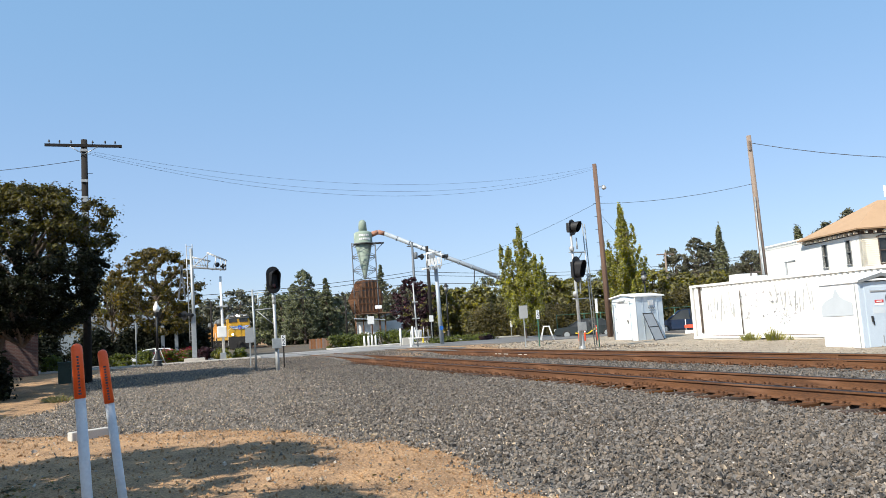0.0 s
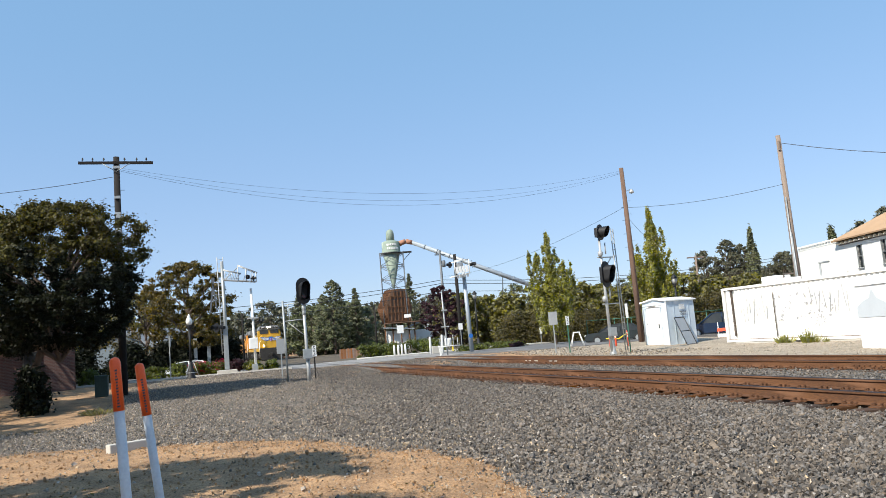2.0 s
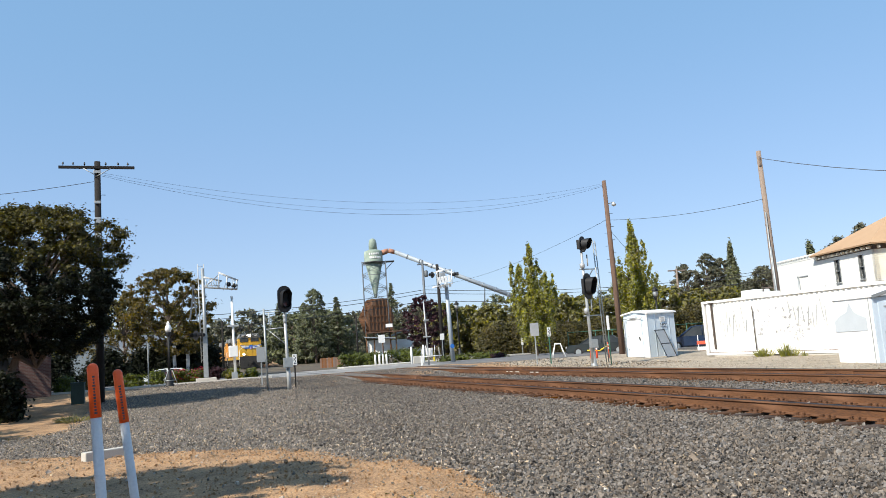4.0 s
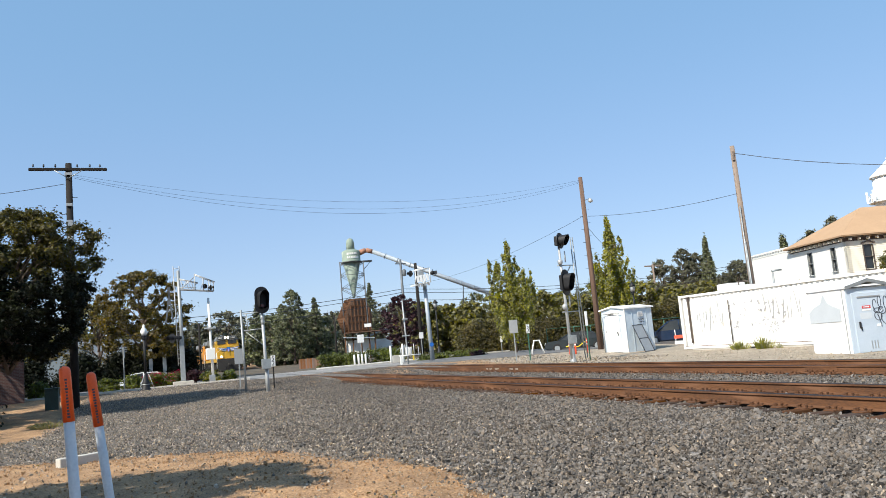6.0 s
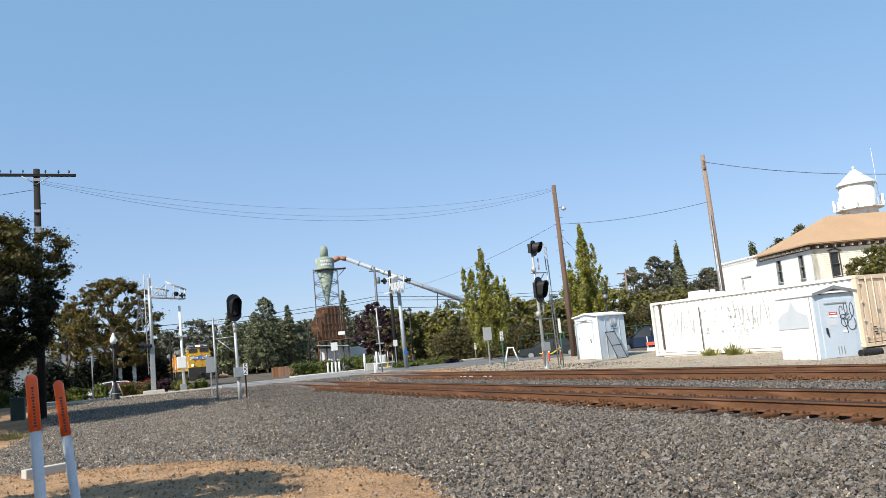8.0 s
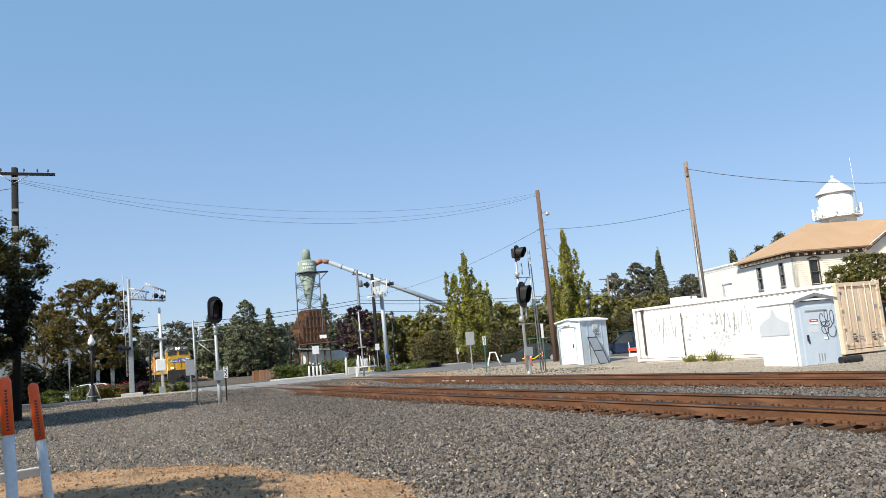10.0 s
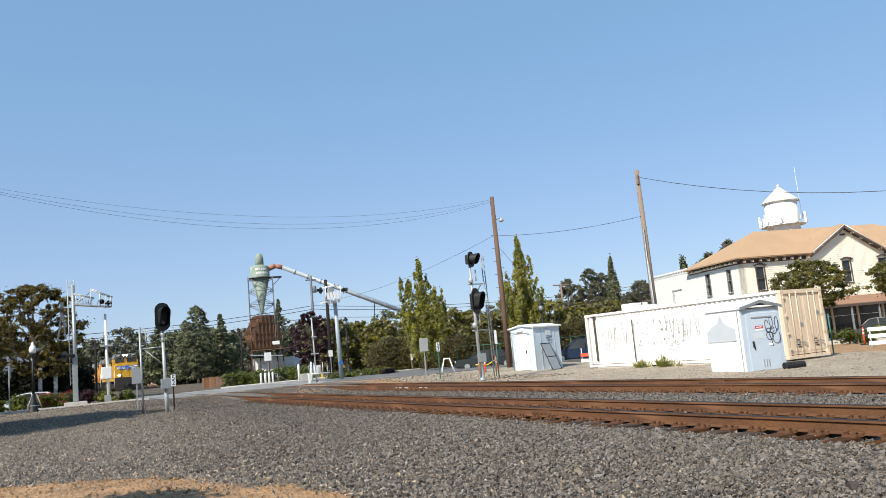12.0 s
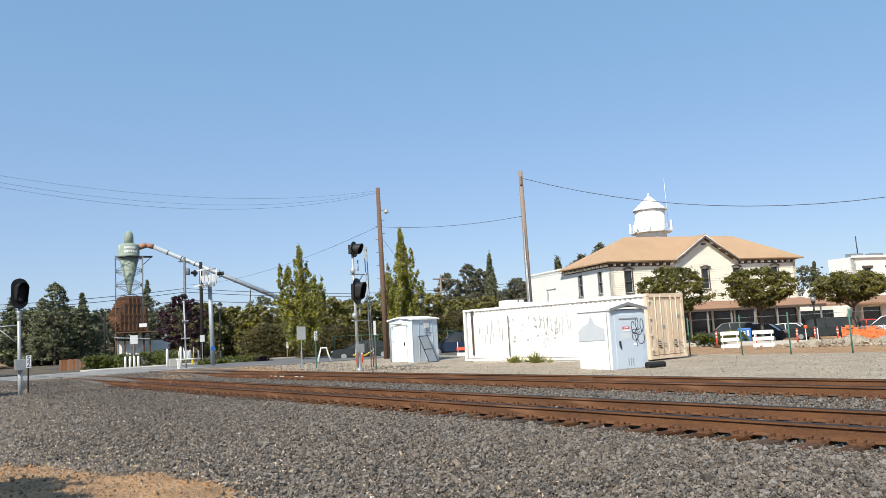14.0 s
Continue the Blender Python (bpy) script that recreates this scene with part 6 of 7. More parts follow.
# ---- traffic things ----
def delineator(x, y, z, h=1.05):
    p = thing("delineator", "red plastic traffic delineator with pale bands", "traffic post", x, y, z, group="delineators")
    part("tube", lathe(bmesh.new(), [(0.055, 0), (0.05, h - 0.1), (0.03, h - 0.05), (0.045, h - 0.02), (0.02, h)], 12), M["cone_red"], p)
    part("base", bx((0, 0, 0.03), (0.36, 0.36, 0.06), 0.02), M["rubber"], p)
    for zz in (h * 0.62, h * 0.8):
        part("band", lathe(bmesh.new(), [(0.0545, zz), (0.0535, zz + 0.08)], 12), M["sign_white"], p)
    return p


for az, r in ((30.35, 46), (30.77, 46), (31.6, 46)):
    delineator(*bearing(az, r), 0.22)
for az, r, z in ((56.35, 52, 0.0), (58.9, 54, 0.0), (61.5, 51, 0.05), (63.95, 51, 0.05), (62.6, 56, 0.0)):
    delineator(*bearing(az, r), None)
a, b = bearing(30.1, 46.2), bearing(31.0, 46)
solid("caution_tape", rod(rod(bmesh.new(), (a[0], a[1], 0.85), (b[0], b[1], 0.8), 0.035, 0.035, 4), (b[0], b[1], 0.8), (b[0] + 0.4, b[1] - 0.3, 1.1), 0.035, 0.03, 4), M["yellow_tape"], "yellow caution tape strung between posts", "tape")


def folding_barricade(label, x, y, z, rz, boards, w=0.62):
    p = thing("barricade", label, "barricade", x, y, z, rz, "barricades")
    for s in (-1, 1):
        for t in (-1, 1):
            part("leg", rd((s * w * (0.32 if not boards else 0.45), t * 0.32, 0), (s * w * (0.12 if not boards else 0.45), t * 0.03, 1.0), 0.025, seg=6), M["white"], p)
    for k in range(boards):
        part("board", bx((0, -0.3 + 0.1 * k, 0.2 + 0.35 * k), (w * 1.15, 0.03, 0.2), 0.006), M["cone_red" if "red" in label.split() and k % 2 else "sign_white"], p)
    if not boards:
        part("hinge_bar", rd((-w * 0.16, 0, 0.98), (w * 0.16, 0, 0.98), 0.04), M["white"], p)
    return p


folding_barricade("white folding A-frame barricade legs", *bearing(28.0, 50), 0.35, -20, 0, 1.4)
folding_barricade("small red and white folding barricade", *bearing(38.2, 50), 0.25, -38, 2)
folding_barricade("white three-board road barricade", *bearing(57.2, 46), None, -57, 3, 0.85)
folding_barricade("white three-board road barricade", *bearing(59.35, 46), None, -59, 3, 0.95)
b = folding_barricade("small folding barricade with an amber warning lamp", *bearing(62.4, 50), None, -62, 1, 0.7)
part("warning_lamp", lathe(bmesh.new(), [(0.03, 0), (0.1, 0.04), (0.1, 0.18), (0.04, 0.22)], 12, (-0.3, 0, 0.98)), M["orange"], b)


def car(label, x, y, z, rz, paint, length=4.6, height=1.42, kind="sedan", width=1.8):
    p = thing("car", label, "car", x, y, z, rz)
    L, H, W = length, height, width
    hb = H * (0.62 if kind == "sedan" else 0.58)
    low = [(-L / 2, 0.28), (L / 2, 0.28), (L / 2, hb * 0.75), (L / 2 - 0.12, hb * 0.92), (L * 0.27, hb), (-L / 2 + 0.12, hb), (-L / 2, hb * 0.8)]
    part("body", prism(bmesh.new(), low, -W / 2, W / 2, "y", 0.06), paint, p, soft=False)
    if kind == "sedan":
        top = [(-L * 0.40, hb - 0.02), (-L * 0.24, H - 0.04), (-L * 0.02, H), (L * 0.1, H - 0.05), (L * 0.29, hb - 0.02)]
    elif kind == "van":
        top = [(-L * 0.49, hb - 0.02), (-L * 0.45, H - 0.04), (0, H), (L * 0.14, H - 0.06), (L * 0.33, hb - 0.02)]
    else:
        top = [(-L * 0.48, hb - 0.02), (-L * 0.42, H - 0.04), (0, H), (L * 0.08, H - 0.06), (L * 0.26, hb - 0.02)]
    part("glasshouse", prism(bmesh.new(), [(u * 0.985, v - 0.012) for u, v in top], -W / 2 + 0.1, W / 2 - 0.1, "y", 0.03), M["car_glass"], p, "dark window glass")
    mid = [q for q in top[1:-1]]
    part("roof", prism(bmesh.new(), [(u, v) for u, v in mid] + [(u, v - 0.07) for u, v in mid[::-1]], -W / 2 + 0.09, W / 2 - 0.09, "y", 0.015), paint, p)
    for s in (-1, 1):
        for (u0, v0), (u1, v1) in ((top[0], top[1]), (top[-1], top[-2]), ((-L * 0.06, hb), (-L * 0.05, H - 0.03))):
            part("pillar", rd((u0, s * (W / 2 - 0.09), v0), (u1, s * (W / 2 - 0.1), v1 - 0.02), 0.04, seg=6), paint, p)
        for u in (-L * 0.31, L * 0.31):
            w = part("wheel", rd((u, s * (W / 2 - 0.2), 0.33), (u, s * (W / 2 + 0.01), 0.33), 0.33, 0.33, 20), M["rubber"], p)
            part("rim", rd((u, s * (W / 2 + 0.0), 0.33), (u, s * (W / 2 + 0.02), 0.33), 0.21, 0.19, 14), M["galv"], w)
        part("head_lamp", bx((L / 2 - 0.05, s * (W / 2 - 0.28), hb * 0.78), (0.1, 0.36, 0.13), 0.02), M["globe"], p)
        part("tail_lamp", bx((-L / 2 + 0.04, s * (W / 2 - 0.22), hb * 0.8), (0.08, 0.3, 0.14), 0.02), M["red"], p)
    return p


car("white sedan parked behind the planting", *bearing(-0.4, 60), 0.1, 178, M["car_white"], 4.7, 1.42)
car("dark grey sedan parked by the fence", *bearing(30.9, 57), 0.25, 150, M["car_dark"], 4.6, 1.42)
car("dark blue sport utility car parked by the fence", *bearing(37.9, 57), 0.2, 145, M["car_blue"], 4.7, 1.7, "suv", 1.9)
for az, r, m, k, L, H, lab in ((57.3, 66, "car_silver", "suv", 4.6, 1.7, "silver-grey sport utility car parked at the kerb"), (59.0, 65, "car_dark", "sedan", 4.5, 1.5, "black sedan parked at the kerb"), (60.8, 70, "car_white", "sedan", 4.4, 1.45, "white hatchback parked at the kerb"), (63.2, 68, "car_dark", "van", 5.1, 1.75, "dark green minivan parked at the kerb"), (67.0, 66, "car_white", "suv", 4.6, 1.7, "white sport utility car behind the orange netting"), (65.6, 70, "red", "sedan", 4.4, 1.45, "dark red sedan parked at the kerb")):
    x, y = bearing(az, r)
    car(lab, x, y, None, 107, M[m], L, H, k)


# ---- the two-storey house with a tan hipped roof ----
HZ, EAVE, RIDGE = -0.35, 7.1, 9.72
H = thing("house", "cream two-storey building with a tan hipped roof", "house", 51.4, 44.2, 0, -18)
def wall_with_holes(name, length, z0, z1, holes, thick, material, parent, place, label=""):
    """A wall along u with rectangular holes (u0, u1, v0, v1); place maps (u, w, v)."""
    us = sorted({0.0, length, *[h[0] for h in holes], *[h[1] for h in holes]})
    vs = sorted({z0, z1, *[h[2] for h in holes], *[h[3] for h in holes]})
    bm = bmesh.new()
    for u0, u1 in zip(us, us[1:]):
        for v0, v1 in zip(vs, vs[1:]):
            if any(a <= (u0 + u1) / 2 <= b and c <= (v0 + v1) / 2 <= d for a, b, c, d in holes):
                continue
            q = [place(u, w, v) for w in (0, thick) for u, v in ((u0, v0), (u1, v0), (u1, v1), (u0, v1))]
            k = [bm.verts.new(c) for c in q]
            for f in ((0, 1, 2, 3), (7, 6, 5, 4), (0, 4, 5, 1), (1, 5, 6, 2), (2, 6, 7, 3), (3, 7, 4, 0)):
                bm.faces.new([k[j] for j in f])
    bmesh.ops.remove_doubles(bm, verts=bm.verts, dist=0.0005)
    bmesh.ops.recalc_face_normals(bm, faces=bm.faces)
    return part(name, bm, material, parent, label)


front = lambda u, w, v: (u, w, v)
flank = lambda u, w, v: (w, u, v)
FW = [(1.4, 2.1, 4.5, 6.4), (9.4, 10.1, 4.6, 6.4), (12.85, 13.5, 4.6, 6.4), (17.2, 17.9, 4.6, 6.4)]
GU, GH, GR = 9.75, 3.6, 2.25
# shop windows drawn extra wide so dark glass also stands in for porch shade
SHOP = [(0.6 + k * 2.4, 2.85 + k * 2.4, 0.1, 2.9) for k in range(8)]
wall_with_holes("wall", 20.0, HZ, EAVE, FW + SHOP, 0.3, M["siding"], H, front, "cream clapboard front wall")
SW = [(1.55, 2.1, 4.6, 6.5), (5.0, 5.65, 4.6, 6.5)]
wall_with_holes("wall", 16.0, HZ, EAVE, SW, 0.3, M["side_white"], H, flank, "white side wall")
part("wall", bx((19.85, 8, (HZ + EAVE) / 2), (0.3, 16, EAVE - HZ)), M["side_white"], H)
part("wall", bx((10, 15.85, (HZ + EAVE) / 2), (19.4, 0.3, EAVE - HZ)), M["side_white"], H)
# clapboard courses stand a little proud of the front
for k in range(36):
    z = 3.5 + k * 0.165
    if z > EAVE + GR - 0.45:
        break
    spans, u = [], 0.0
    if z < EAVE - 0.05:
        for a, b, c, d in FW:
            if c - 0.1 < z < d + 0.12:
                spans.append((u, a - 0.1))
                u = b + 0.1
        spans.append((u, 20.0))
    else:
        w = (GH - 0.5) * (1 - max(0, z - EAVE) / (GR - 0.3))
        spans.append((GU - w, GU + w))
    bm = bmesh.new()
    for a, b in spans:
        box(bm, ((a + b) / 2, -0.012, z), (b - a, 0.022, 0.03))
    part("clapboard", bm, M["siding"], H)
part("gable_wall", prism(bmesh.new(), [(GU - GH + 0.4, EAVE), (GU + GH - 0.4, EAVE), (GU, EAVE + GR - 0.2)], 0.0, 0.28, "y"), M["siding"], H)
part("gable_vent", bx((GU, -0.03, EAVE + GR - 0.75), (0.5, 0.05, 0.16), 0.01), M["trim_dark"], H)


def roof_bm(verts, faces, thick=0.12):
    bm = bmesh.new()
    vs = [bm.verts.new(v) for v in verts]
    fs = [bm.faces.new([vs[k] for k in f]) for f in faces]
    bmesh.ops.recalc_face_normals(bm, faces=fs)
    bmesh.ops.solidify(bm, geom=bm.faces[:], thickness=-thick)
    return bm


o = 0.55
part("roof", roof_bm([(-o, -o, EAVE), (20 + o, -o, EAVE), (20 + o, 8.6, EAVE), (-o, 8.6, EAVE), (4.2, 4.0, RIDGE), (16.3, 4.0, RIDGE), (GU - GH + 0.12, -o, EAVE), (GU, 3.3, EAVE + 2.217), (GU + GH - 0.12, -o, EAVE)], [(0, 6, 7, 5, 4), (7, 8, 1, 5), (1, 2, 5), (2, 3, 4, 5), (3, 0, 4)]), M["roof_tan"], H, "tan shingled hipped roof")
GO = -0.42
part("gable_roof", roof_bm([(GU - GH, GO, EAVE - 0.05), (GU, GO, EAVE + GR), (GU + GH, GO, EAVE - 0.05), (GU + GH, 0.2, EAVE - 0.05), (GU, 3.9, EAVE + GR), (GU - GH, 0.2, EAVE - 0.05)], [(0, 1, 4, 5), (1, 2, 3, 4)]), M["roof_tan"], H)
for s in (-1, 1):
    part("bargeboard", rd((GU + s * (GH - 0.04), GO - 0.03, EAVE - 0.2), (GU, GO - 0.03, EAVE + GR - 0.17), 0.09, 0.09, 4), M["trim_dark"], H, "dark bargeboard under the gable edge")
    part("gable_trim", rd((GU + s * (GH - 0.02), GO - 0.05, EAVE - 0.02), (GU, GO - 0.05, EAVE + GR + 0.03), 0.045, 0.045, 4), M["white"], H)
part("frieze", bx((3.0, -0.03, EAVE - 0.2), (6.1, 0.05, 0.3), 0.01), M["trim_dark"], H)
part("frieze", bx((16.7, -0.03, EAVE - 0.2), (6.5, 0.05, 0.3), 0.01), M["trim_dark"], H)
part("frieze", bx((-0.03, 4.2, EAVE - 0.2), (0.05, 8.4, 0.3), 0.01), M["trim_dark"], H)
for k in range(9):
    u = 0.3 + k * 0.72 if k < 8 else 6.1
    part("eave_bracket", bx((u, -0.2, EAVE - 0.2), (0.1, 0.36, 0.18), 0.02), M["siding"], H)
for k in range(9):
    part("eave_bracket", bx((13.75 + k * 0.75, -0.2, EAVE - 0.2), (0.1, 0.36, 0.18), 0.02), M["siding"], H)
for k in range(12):
    part("eave_bracket", bx((-0.2, 0.3 + k * 0.72, EAVE - 0.2), (0.36, 0.1, 0.18), 0.02), M["siding"], H)
for k in range(4):
    for s in (-1, 1):
        part("gable_bracket", bx((GU + s * (GH - 0.45 - k * 0.8), -0.3, EAVE + 0.08 + k * 0.5), (0.1, 0.4, 0.14), 0.02), M["siding"], H)
part("parapet", bx((0.12, 12.3, EAVE + 0.1), (0.3, 7.4, 0.28), 0.02), M["side_white"], H)
for k in range(14):
    part("parapet_tooth", bx((0.0, 8.8 + k * 0.52, EAVE + 0.3), (0.34, 0.26, 0.14), 0.01), M["side_white"], H)


def sash(a, b, c, d, flip, off=0.0):
    bm = bmesh.new()
    P = (lambda u, w, v: (w, u, v)) if flip else (lambda u, w, v: (u, w, v))
    def bar(u0, u1, v0, v1, w0, w1):
        c_ = P((u0 + u1) / 2, (w0 + w1) / 2 + off, (v0 + v1) / 2)
        s_ = P(u1 - u0, w1 - w0, v1 - v0)
        return c_, s_
    win = part("window", bx(*bar(a - 0.09, b + 0.09, c - 0.12, c - 0.03, -0.1, 0.1), 0.01), M["loco_grey" if flip else "trim_dark"], H, "tall dark sash window")
    for q in ((a - 0.09, a, c, d), (b, b + 0.09, c, d), (a, b, (c + d) / 2 - 0.03, (c + d) / 2 + 0.03)):
        part("window_frame", bx(*bar(*q, -0.04, 0.12), 0.006), M["loco_grey" if flip else "trim_dark"], win)
    part("pane", bx(*bar(a, b, c, d, 0.12, 0.14)), M["glass"], win)
    if flip:
        return
    hood = bmesh.new()
    n = 7
    for k in range(n):
        u0 = a - 0.2 + (b - a + 0.4) * k / n
        u1 = a - 0.2 + (b - a + 0.4) * (k + 1) / n
        z = d + 0.03 + 0.16 * math.sin(math.pi * (k + 0.5) / n)
        box(hood, *bar(u0, u1, z, z + 0.1, -0.16, 0.02))
    part("hood_mould", hood, M["trim_dark"], win)


for a, b, c, d in FW:
    sash(a, b, c, d, False)
for a, b, c, d in SW:
    sash(a, b, c, d, True)
for a, b, c, d in SHOP:
    part("shop_window", bx(((a + b) / 2, 0.14, (c + d) / 2), (b - a, 0.03, d - c)), M["glass"], H, "dark shop window glass")
# porch over the pavement
part("porch_roof", prism(bmesh.new(), [(0.1, 3.45), (-2.6, 2.75), (-2.6, 2.62), (0.1, 3.3)], -0.3, 20.6, "x"), M["awning"], H, "brown shingled porch roof")
part("porch_fascia", bx((10.1, -2.62, 2.6), (20.8, 0.08, 0.2), 0.01), M["trim_dark"], H)
# posts coloured grey, not whitish, to imitate the shade under the porch
for k in range(9):
    part("porch_post", bx((0.2 + k * 2.48, -2.45, 1.1), (0.12, 0.12, 2.9), 0.012), M["sign_grey"], H)
part("floor", bx((10, 6, HZ + 0.1), (19.5, 15, 0.2)), M["concrete"], H)
part("rear_roof", bx((10, 12.2, EAVE - 0.1), (19.4, 7.2, 0.1)), M["concrete"], H)
t = thing("roof_fan", "round white extractor fan on the side wall", "roof vent", *bearing(46.0, 71), 4.0)
part("drum", lathe(bmesh.new(), [(0.45, 0), (0.55, 0.15), (0.5, 0.45), (0.3, 0.6), (0.05, 0.65)], 16), M["white"], t)
part("stalk", rd((0, 0, -4.3), (0, 0, 0.1), 0.12), M["side_white"], t)
t = thing("roof_vent", "grey T-shaped vent pipe", "roof vent", *bearing(44.8, 71), 3.6)
part("pipe", rd((0, 0, -3.9), (0, 0, 1.7), 0.07), M["galv"], t)
part("tee", rd((-0.1, 0, 1.7), (0.8, -0.2, 1.75), 0.08), M["galv"], t)

# ---- water tank behind the house ----
x, y = bearing(52.6, 120)
T = thing("water_tank", "white elevated water tank with a conical roof", "water tank", x, y, 0.02)
part("tank", lathe(bmesh.new(), [(0.4, 12.2), (1.4, 12.9), (2.15, 14.6), (2.25, 15.0), (2.25, 18.9)], 32), M["white"], T)
part("cone_roof", lathe(bmesh.new(), [(2.55, 18.75), (2.5, 18.95), (0.25, 21.0), (0.05, 21.1)], 32), M["white"], T)
part("finial", lathe(bmesh.new(), [(0.08, 21.0), (0.22, 21.2), (0.18, 21.4), (0.02, 21.5)], 10), M["white"], T)
part("walkway", lathe(bmesh.new(), [(2.3, 15.3), (3.0, 15.3), (3.0, 15.42), (2.3, 15.42)], 32), M["white"], T)
for k in range(20):
    a = k * math.pi / 10
    part("baluster", rd((2.95 * math.cos(a), 2.95 * math.sin(a), 15.4), (2.95 * math.cos(a), 2.95 * math.sin(a), 16.4), 0.03, seg=5), M["white"], T)
bm = bmesh.new()
for z in (15.9, 16.4):
    for k in range(20):
        a, b = k * math.pi / 10, (k + 1) * math.pi / 10
        rod(bm, (2.95 * math.cos(a), 2.95 * math.sin(a), z), (2.95 * math.cos(b), 2.95 * math.sin(b), z), 0.03, 0.03, 5, False)
part("handrail", bm, M["white"], T)
for k in range(9):
    a = k * 0.7 + 0.2
    part("antenna_panel", bx((3.1 * math.cos(a), 3.1 * math.sin(a), 16.2), (0.28, 0.28, 1.6), 0.03, Matrix.Rotation(a, 4, "Z")), M["white"], T)
for k in range(6):
    a = k * math.pi / 3
    part("leg", rd((3.2 * math.cos(a), 3.2 * math.sin(a), -0.9), (2.1 * math.cos(a), 2.1 * math.sin(a), 15.0), 0.16, 0.14, 8), M["white"], T)
part("whip_antenna", rd((1.6, -2.0, 17), (1.55, -1.95, 23.6), 0.045, 0.02, 6), M["white"], T)

# ---- white building at the right ----
x, y = bearing(65.35, 84)
B = thing("shop_building", "white flat-roofed two-storey shop building", "building", x, y, 0, -18)
bw = [(1.2 + k * 3.0, 2.2 + k * 3.0, 4.2, 6.0) for k in range(6)]
bs = [(0.6 + k * 3.0, 2.9 + k * 3.0, 0.2, 2.2) for k in range(6)]
wall_with_holes("wall", 20.0, -0.6, 7.1, bw + bs, 0.3, M["side_white"], B, front, "white painted front wall")
part("wall", bx((0.15, 1.5, 3.25), (0.3, 3, 7.7)), M["side_white"], B)
part("roof", bx((10, 1.5, 6.8), (19.6, 2.6, 0.2)), M["concrete"], B)
part("cornice", bx((10, -0.05, 7.1), (20.2, 0.3, 0.22), 0.02), M["side_white"], B)
for a, b, c, d in bw:
    w = part("window", bx(((a + b) / 2, -0.02, d + 0.1), (b - a + 0.3, 0.2, 0.22), 0.02), M["trim_dark"], B, "dark upper window with a hood")
    part("pane", bx(((a + b) / 2, 0.15, (c + d) / 2), (b - a, 0.03, d - c)), M["glass"], w)
for a, b, c, d in bs:
    part("shop_window", bx(((a + b) / 2, 0.15, (c + d) / 2), (b - a, 0.03, d - c)), M["glass"], B)
part("awning", prism(bmesh.new(), [(0.1, 3.3), (-2.2, 2.6), (-2.2, 2.45), (0.1, 3.1)], -8.0, 20, "x"), M["awning"], B, "brown shingled awning")
for k, u in enumerate((2.0, 4.6, 9.0)):
    part("roof_unit", bx((u, 1.6, 7.3), (1.5, 0.8, 0.5), 0.04), M["galv"], B)
part("roof_mast", rd((2.4, 1.5, 6.9), (2.3, 1.5, 9.3), 0.05), M["iron"], B)
x, y = bearing(61.6, 86)
B2 = thing("shop_building", "low white shop with a rounded parapet", "building", x, y, 0, -18)
part("wall", prism(bmesh.new(), [(0, -0.6), (6.8, -0.6), (6.8, 3.6), (5.4, 3.7), (4.8, 4.4), (3.4, 4.7), (2.0, 4.4), (1.4, 3.7), (0, 3.6)], 0, 0.3, "y"), M["side_white"], B2)
part("side", bx((3.4, 4.3, 1.4), (6.7, 8.0, 4.0)), M["side_white"], B2)
part("shop_window", bx((3.4, -0.02, 1.2), (5.6, 0.05, 1.9)), M["glass"], B2)

# street trees before the shops
for k, (az, r, h, rad) in enumerate(((53.75, 60, 5.75, 2.6), (59.4, 60, 5.2, 2.75), (65.0, 60, 4.5, 2.6), (69.4, 60, 4.6, 2.6))):
    tree("rounded green street tree with orange-tinged leaves", *bearing(az, r), h, rad, 2.65, M["leaf_street"], 70 + k, "vase", n=260, per=110, leaf=0.09, trunk_r=0.13, clump=0.15, z=0.0, group="street trees")
tree("tall dark conifer behind the shops", *bearing(63.05, 130), 9.6, 1.9, 0.6, M["leaf_conifer"], 81, "cone", n=120, per=90, leaf=0.2, trunk_r=0.2, clump=0.2)
bush("clipped green hedge by the kerb", *bearing(56.4, 58), 4.5, 1.2, 1.1, M["leaf_hedge"], 601, n=50, per=110, leaf=0.07, rz=-30, name="hedge", box_like=True)
t = thing("news_box", "blue metal newspaper box by the kerb", "news box", *bearing(58.2, 60), None, -58)
part("case", bx((0, 0, 0.6), (0.9, 0.5, 1.2), 0.03), M["blue"], t)
bm = bmesh.new()
for k in range(3):
    box(bm, (-0.25 + k * 0.25, -0.257, 0.85), (0.14, 0.006, 0.4 - 0.1 * (k % 2)))
part("lettering_bars", bm, M["sign_white"], t)
solid("kerb", bx((0, 0, 0), (0.25, 46, 0.3), 0.02), M["concrete"], "pale concrete kerb of the shop street", x=48.8, y=27, z=0.02, rz=-4, kind="structure")
a, b = bearing(64.2, 51), bearing(70, 51)
bm = bmesh.new()
rnd = random.Random(3)
for k in range(24):
    u0, u1 = k / 24, (k + 1) / 24
    q0, q1 = Vector((*a, 0)).lerp(Vector((*b, 0)), u0), Vector((*a, 0)).lerp(Vector((*b, 0)), u1)
    sag = 0.12 * math.sin(k * 1.1) + 0.08 * math.sin(k * 0.47 + 1)
    for j in range(14):
        z = 0.12 + j * (0.056 + sag * 0.07)
        rod(bm, q0 + Vector((0, 0, z + rnd.uniform(-.02, .02))), q1 + Vector((0, 0, z + rnd.uniform(-.02, .02))), 0.024, 0.024, 4, False)
    rod(bm, q0 + Vector((0, 0, 0.1)), q0 + Vector((0, 0, 1.0)), 0.02, 0.02, 4, False)
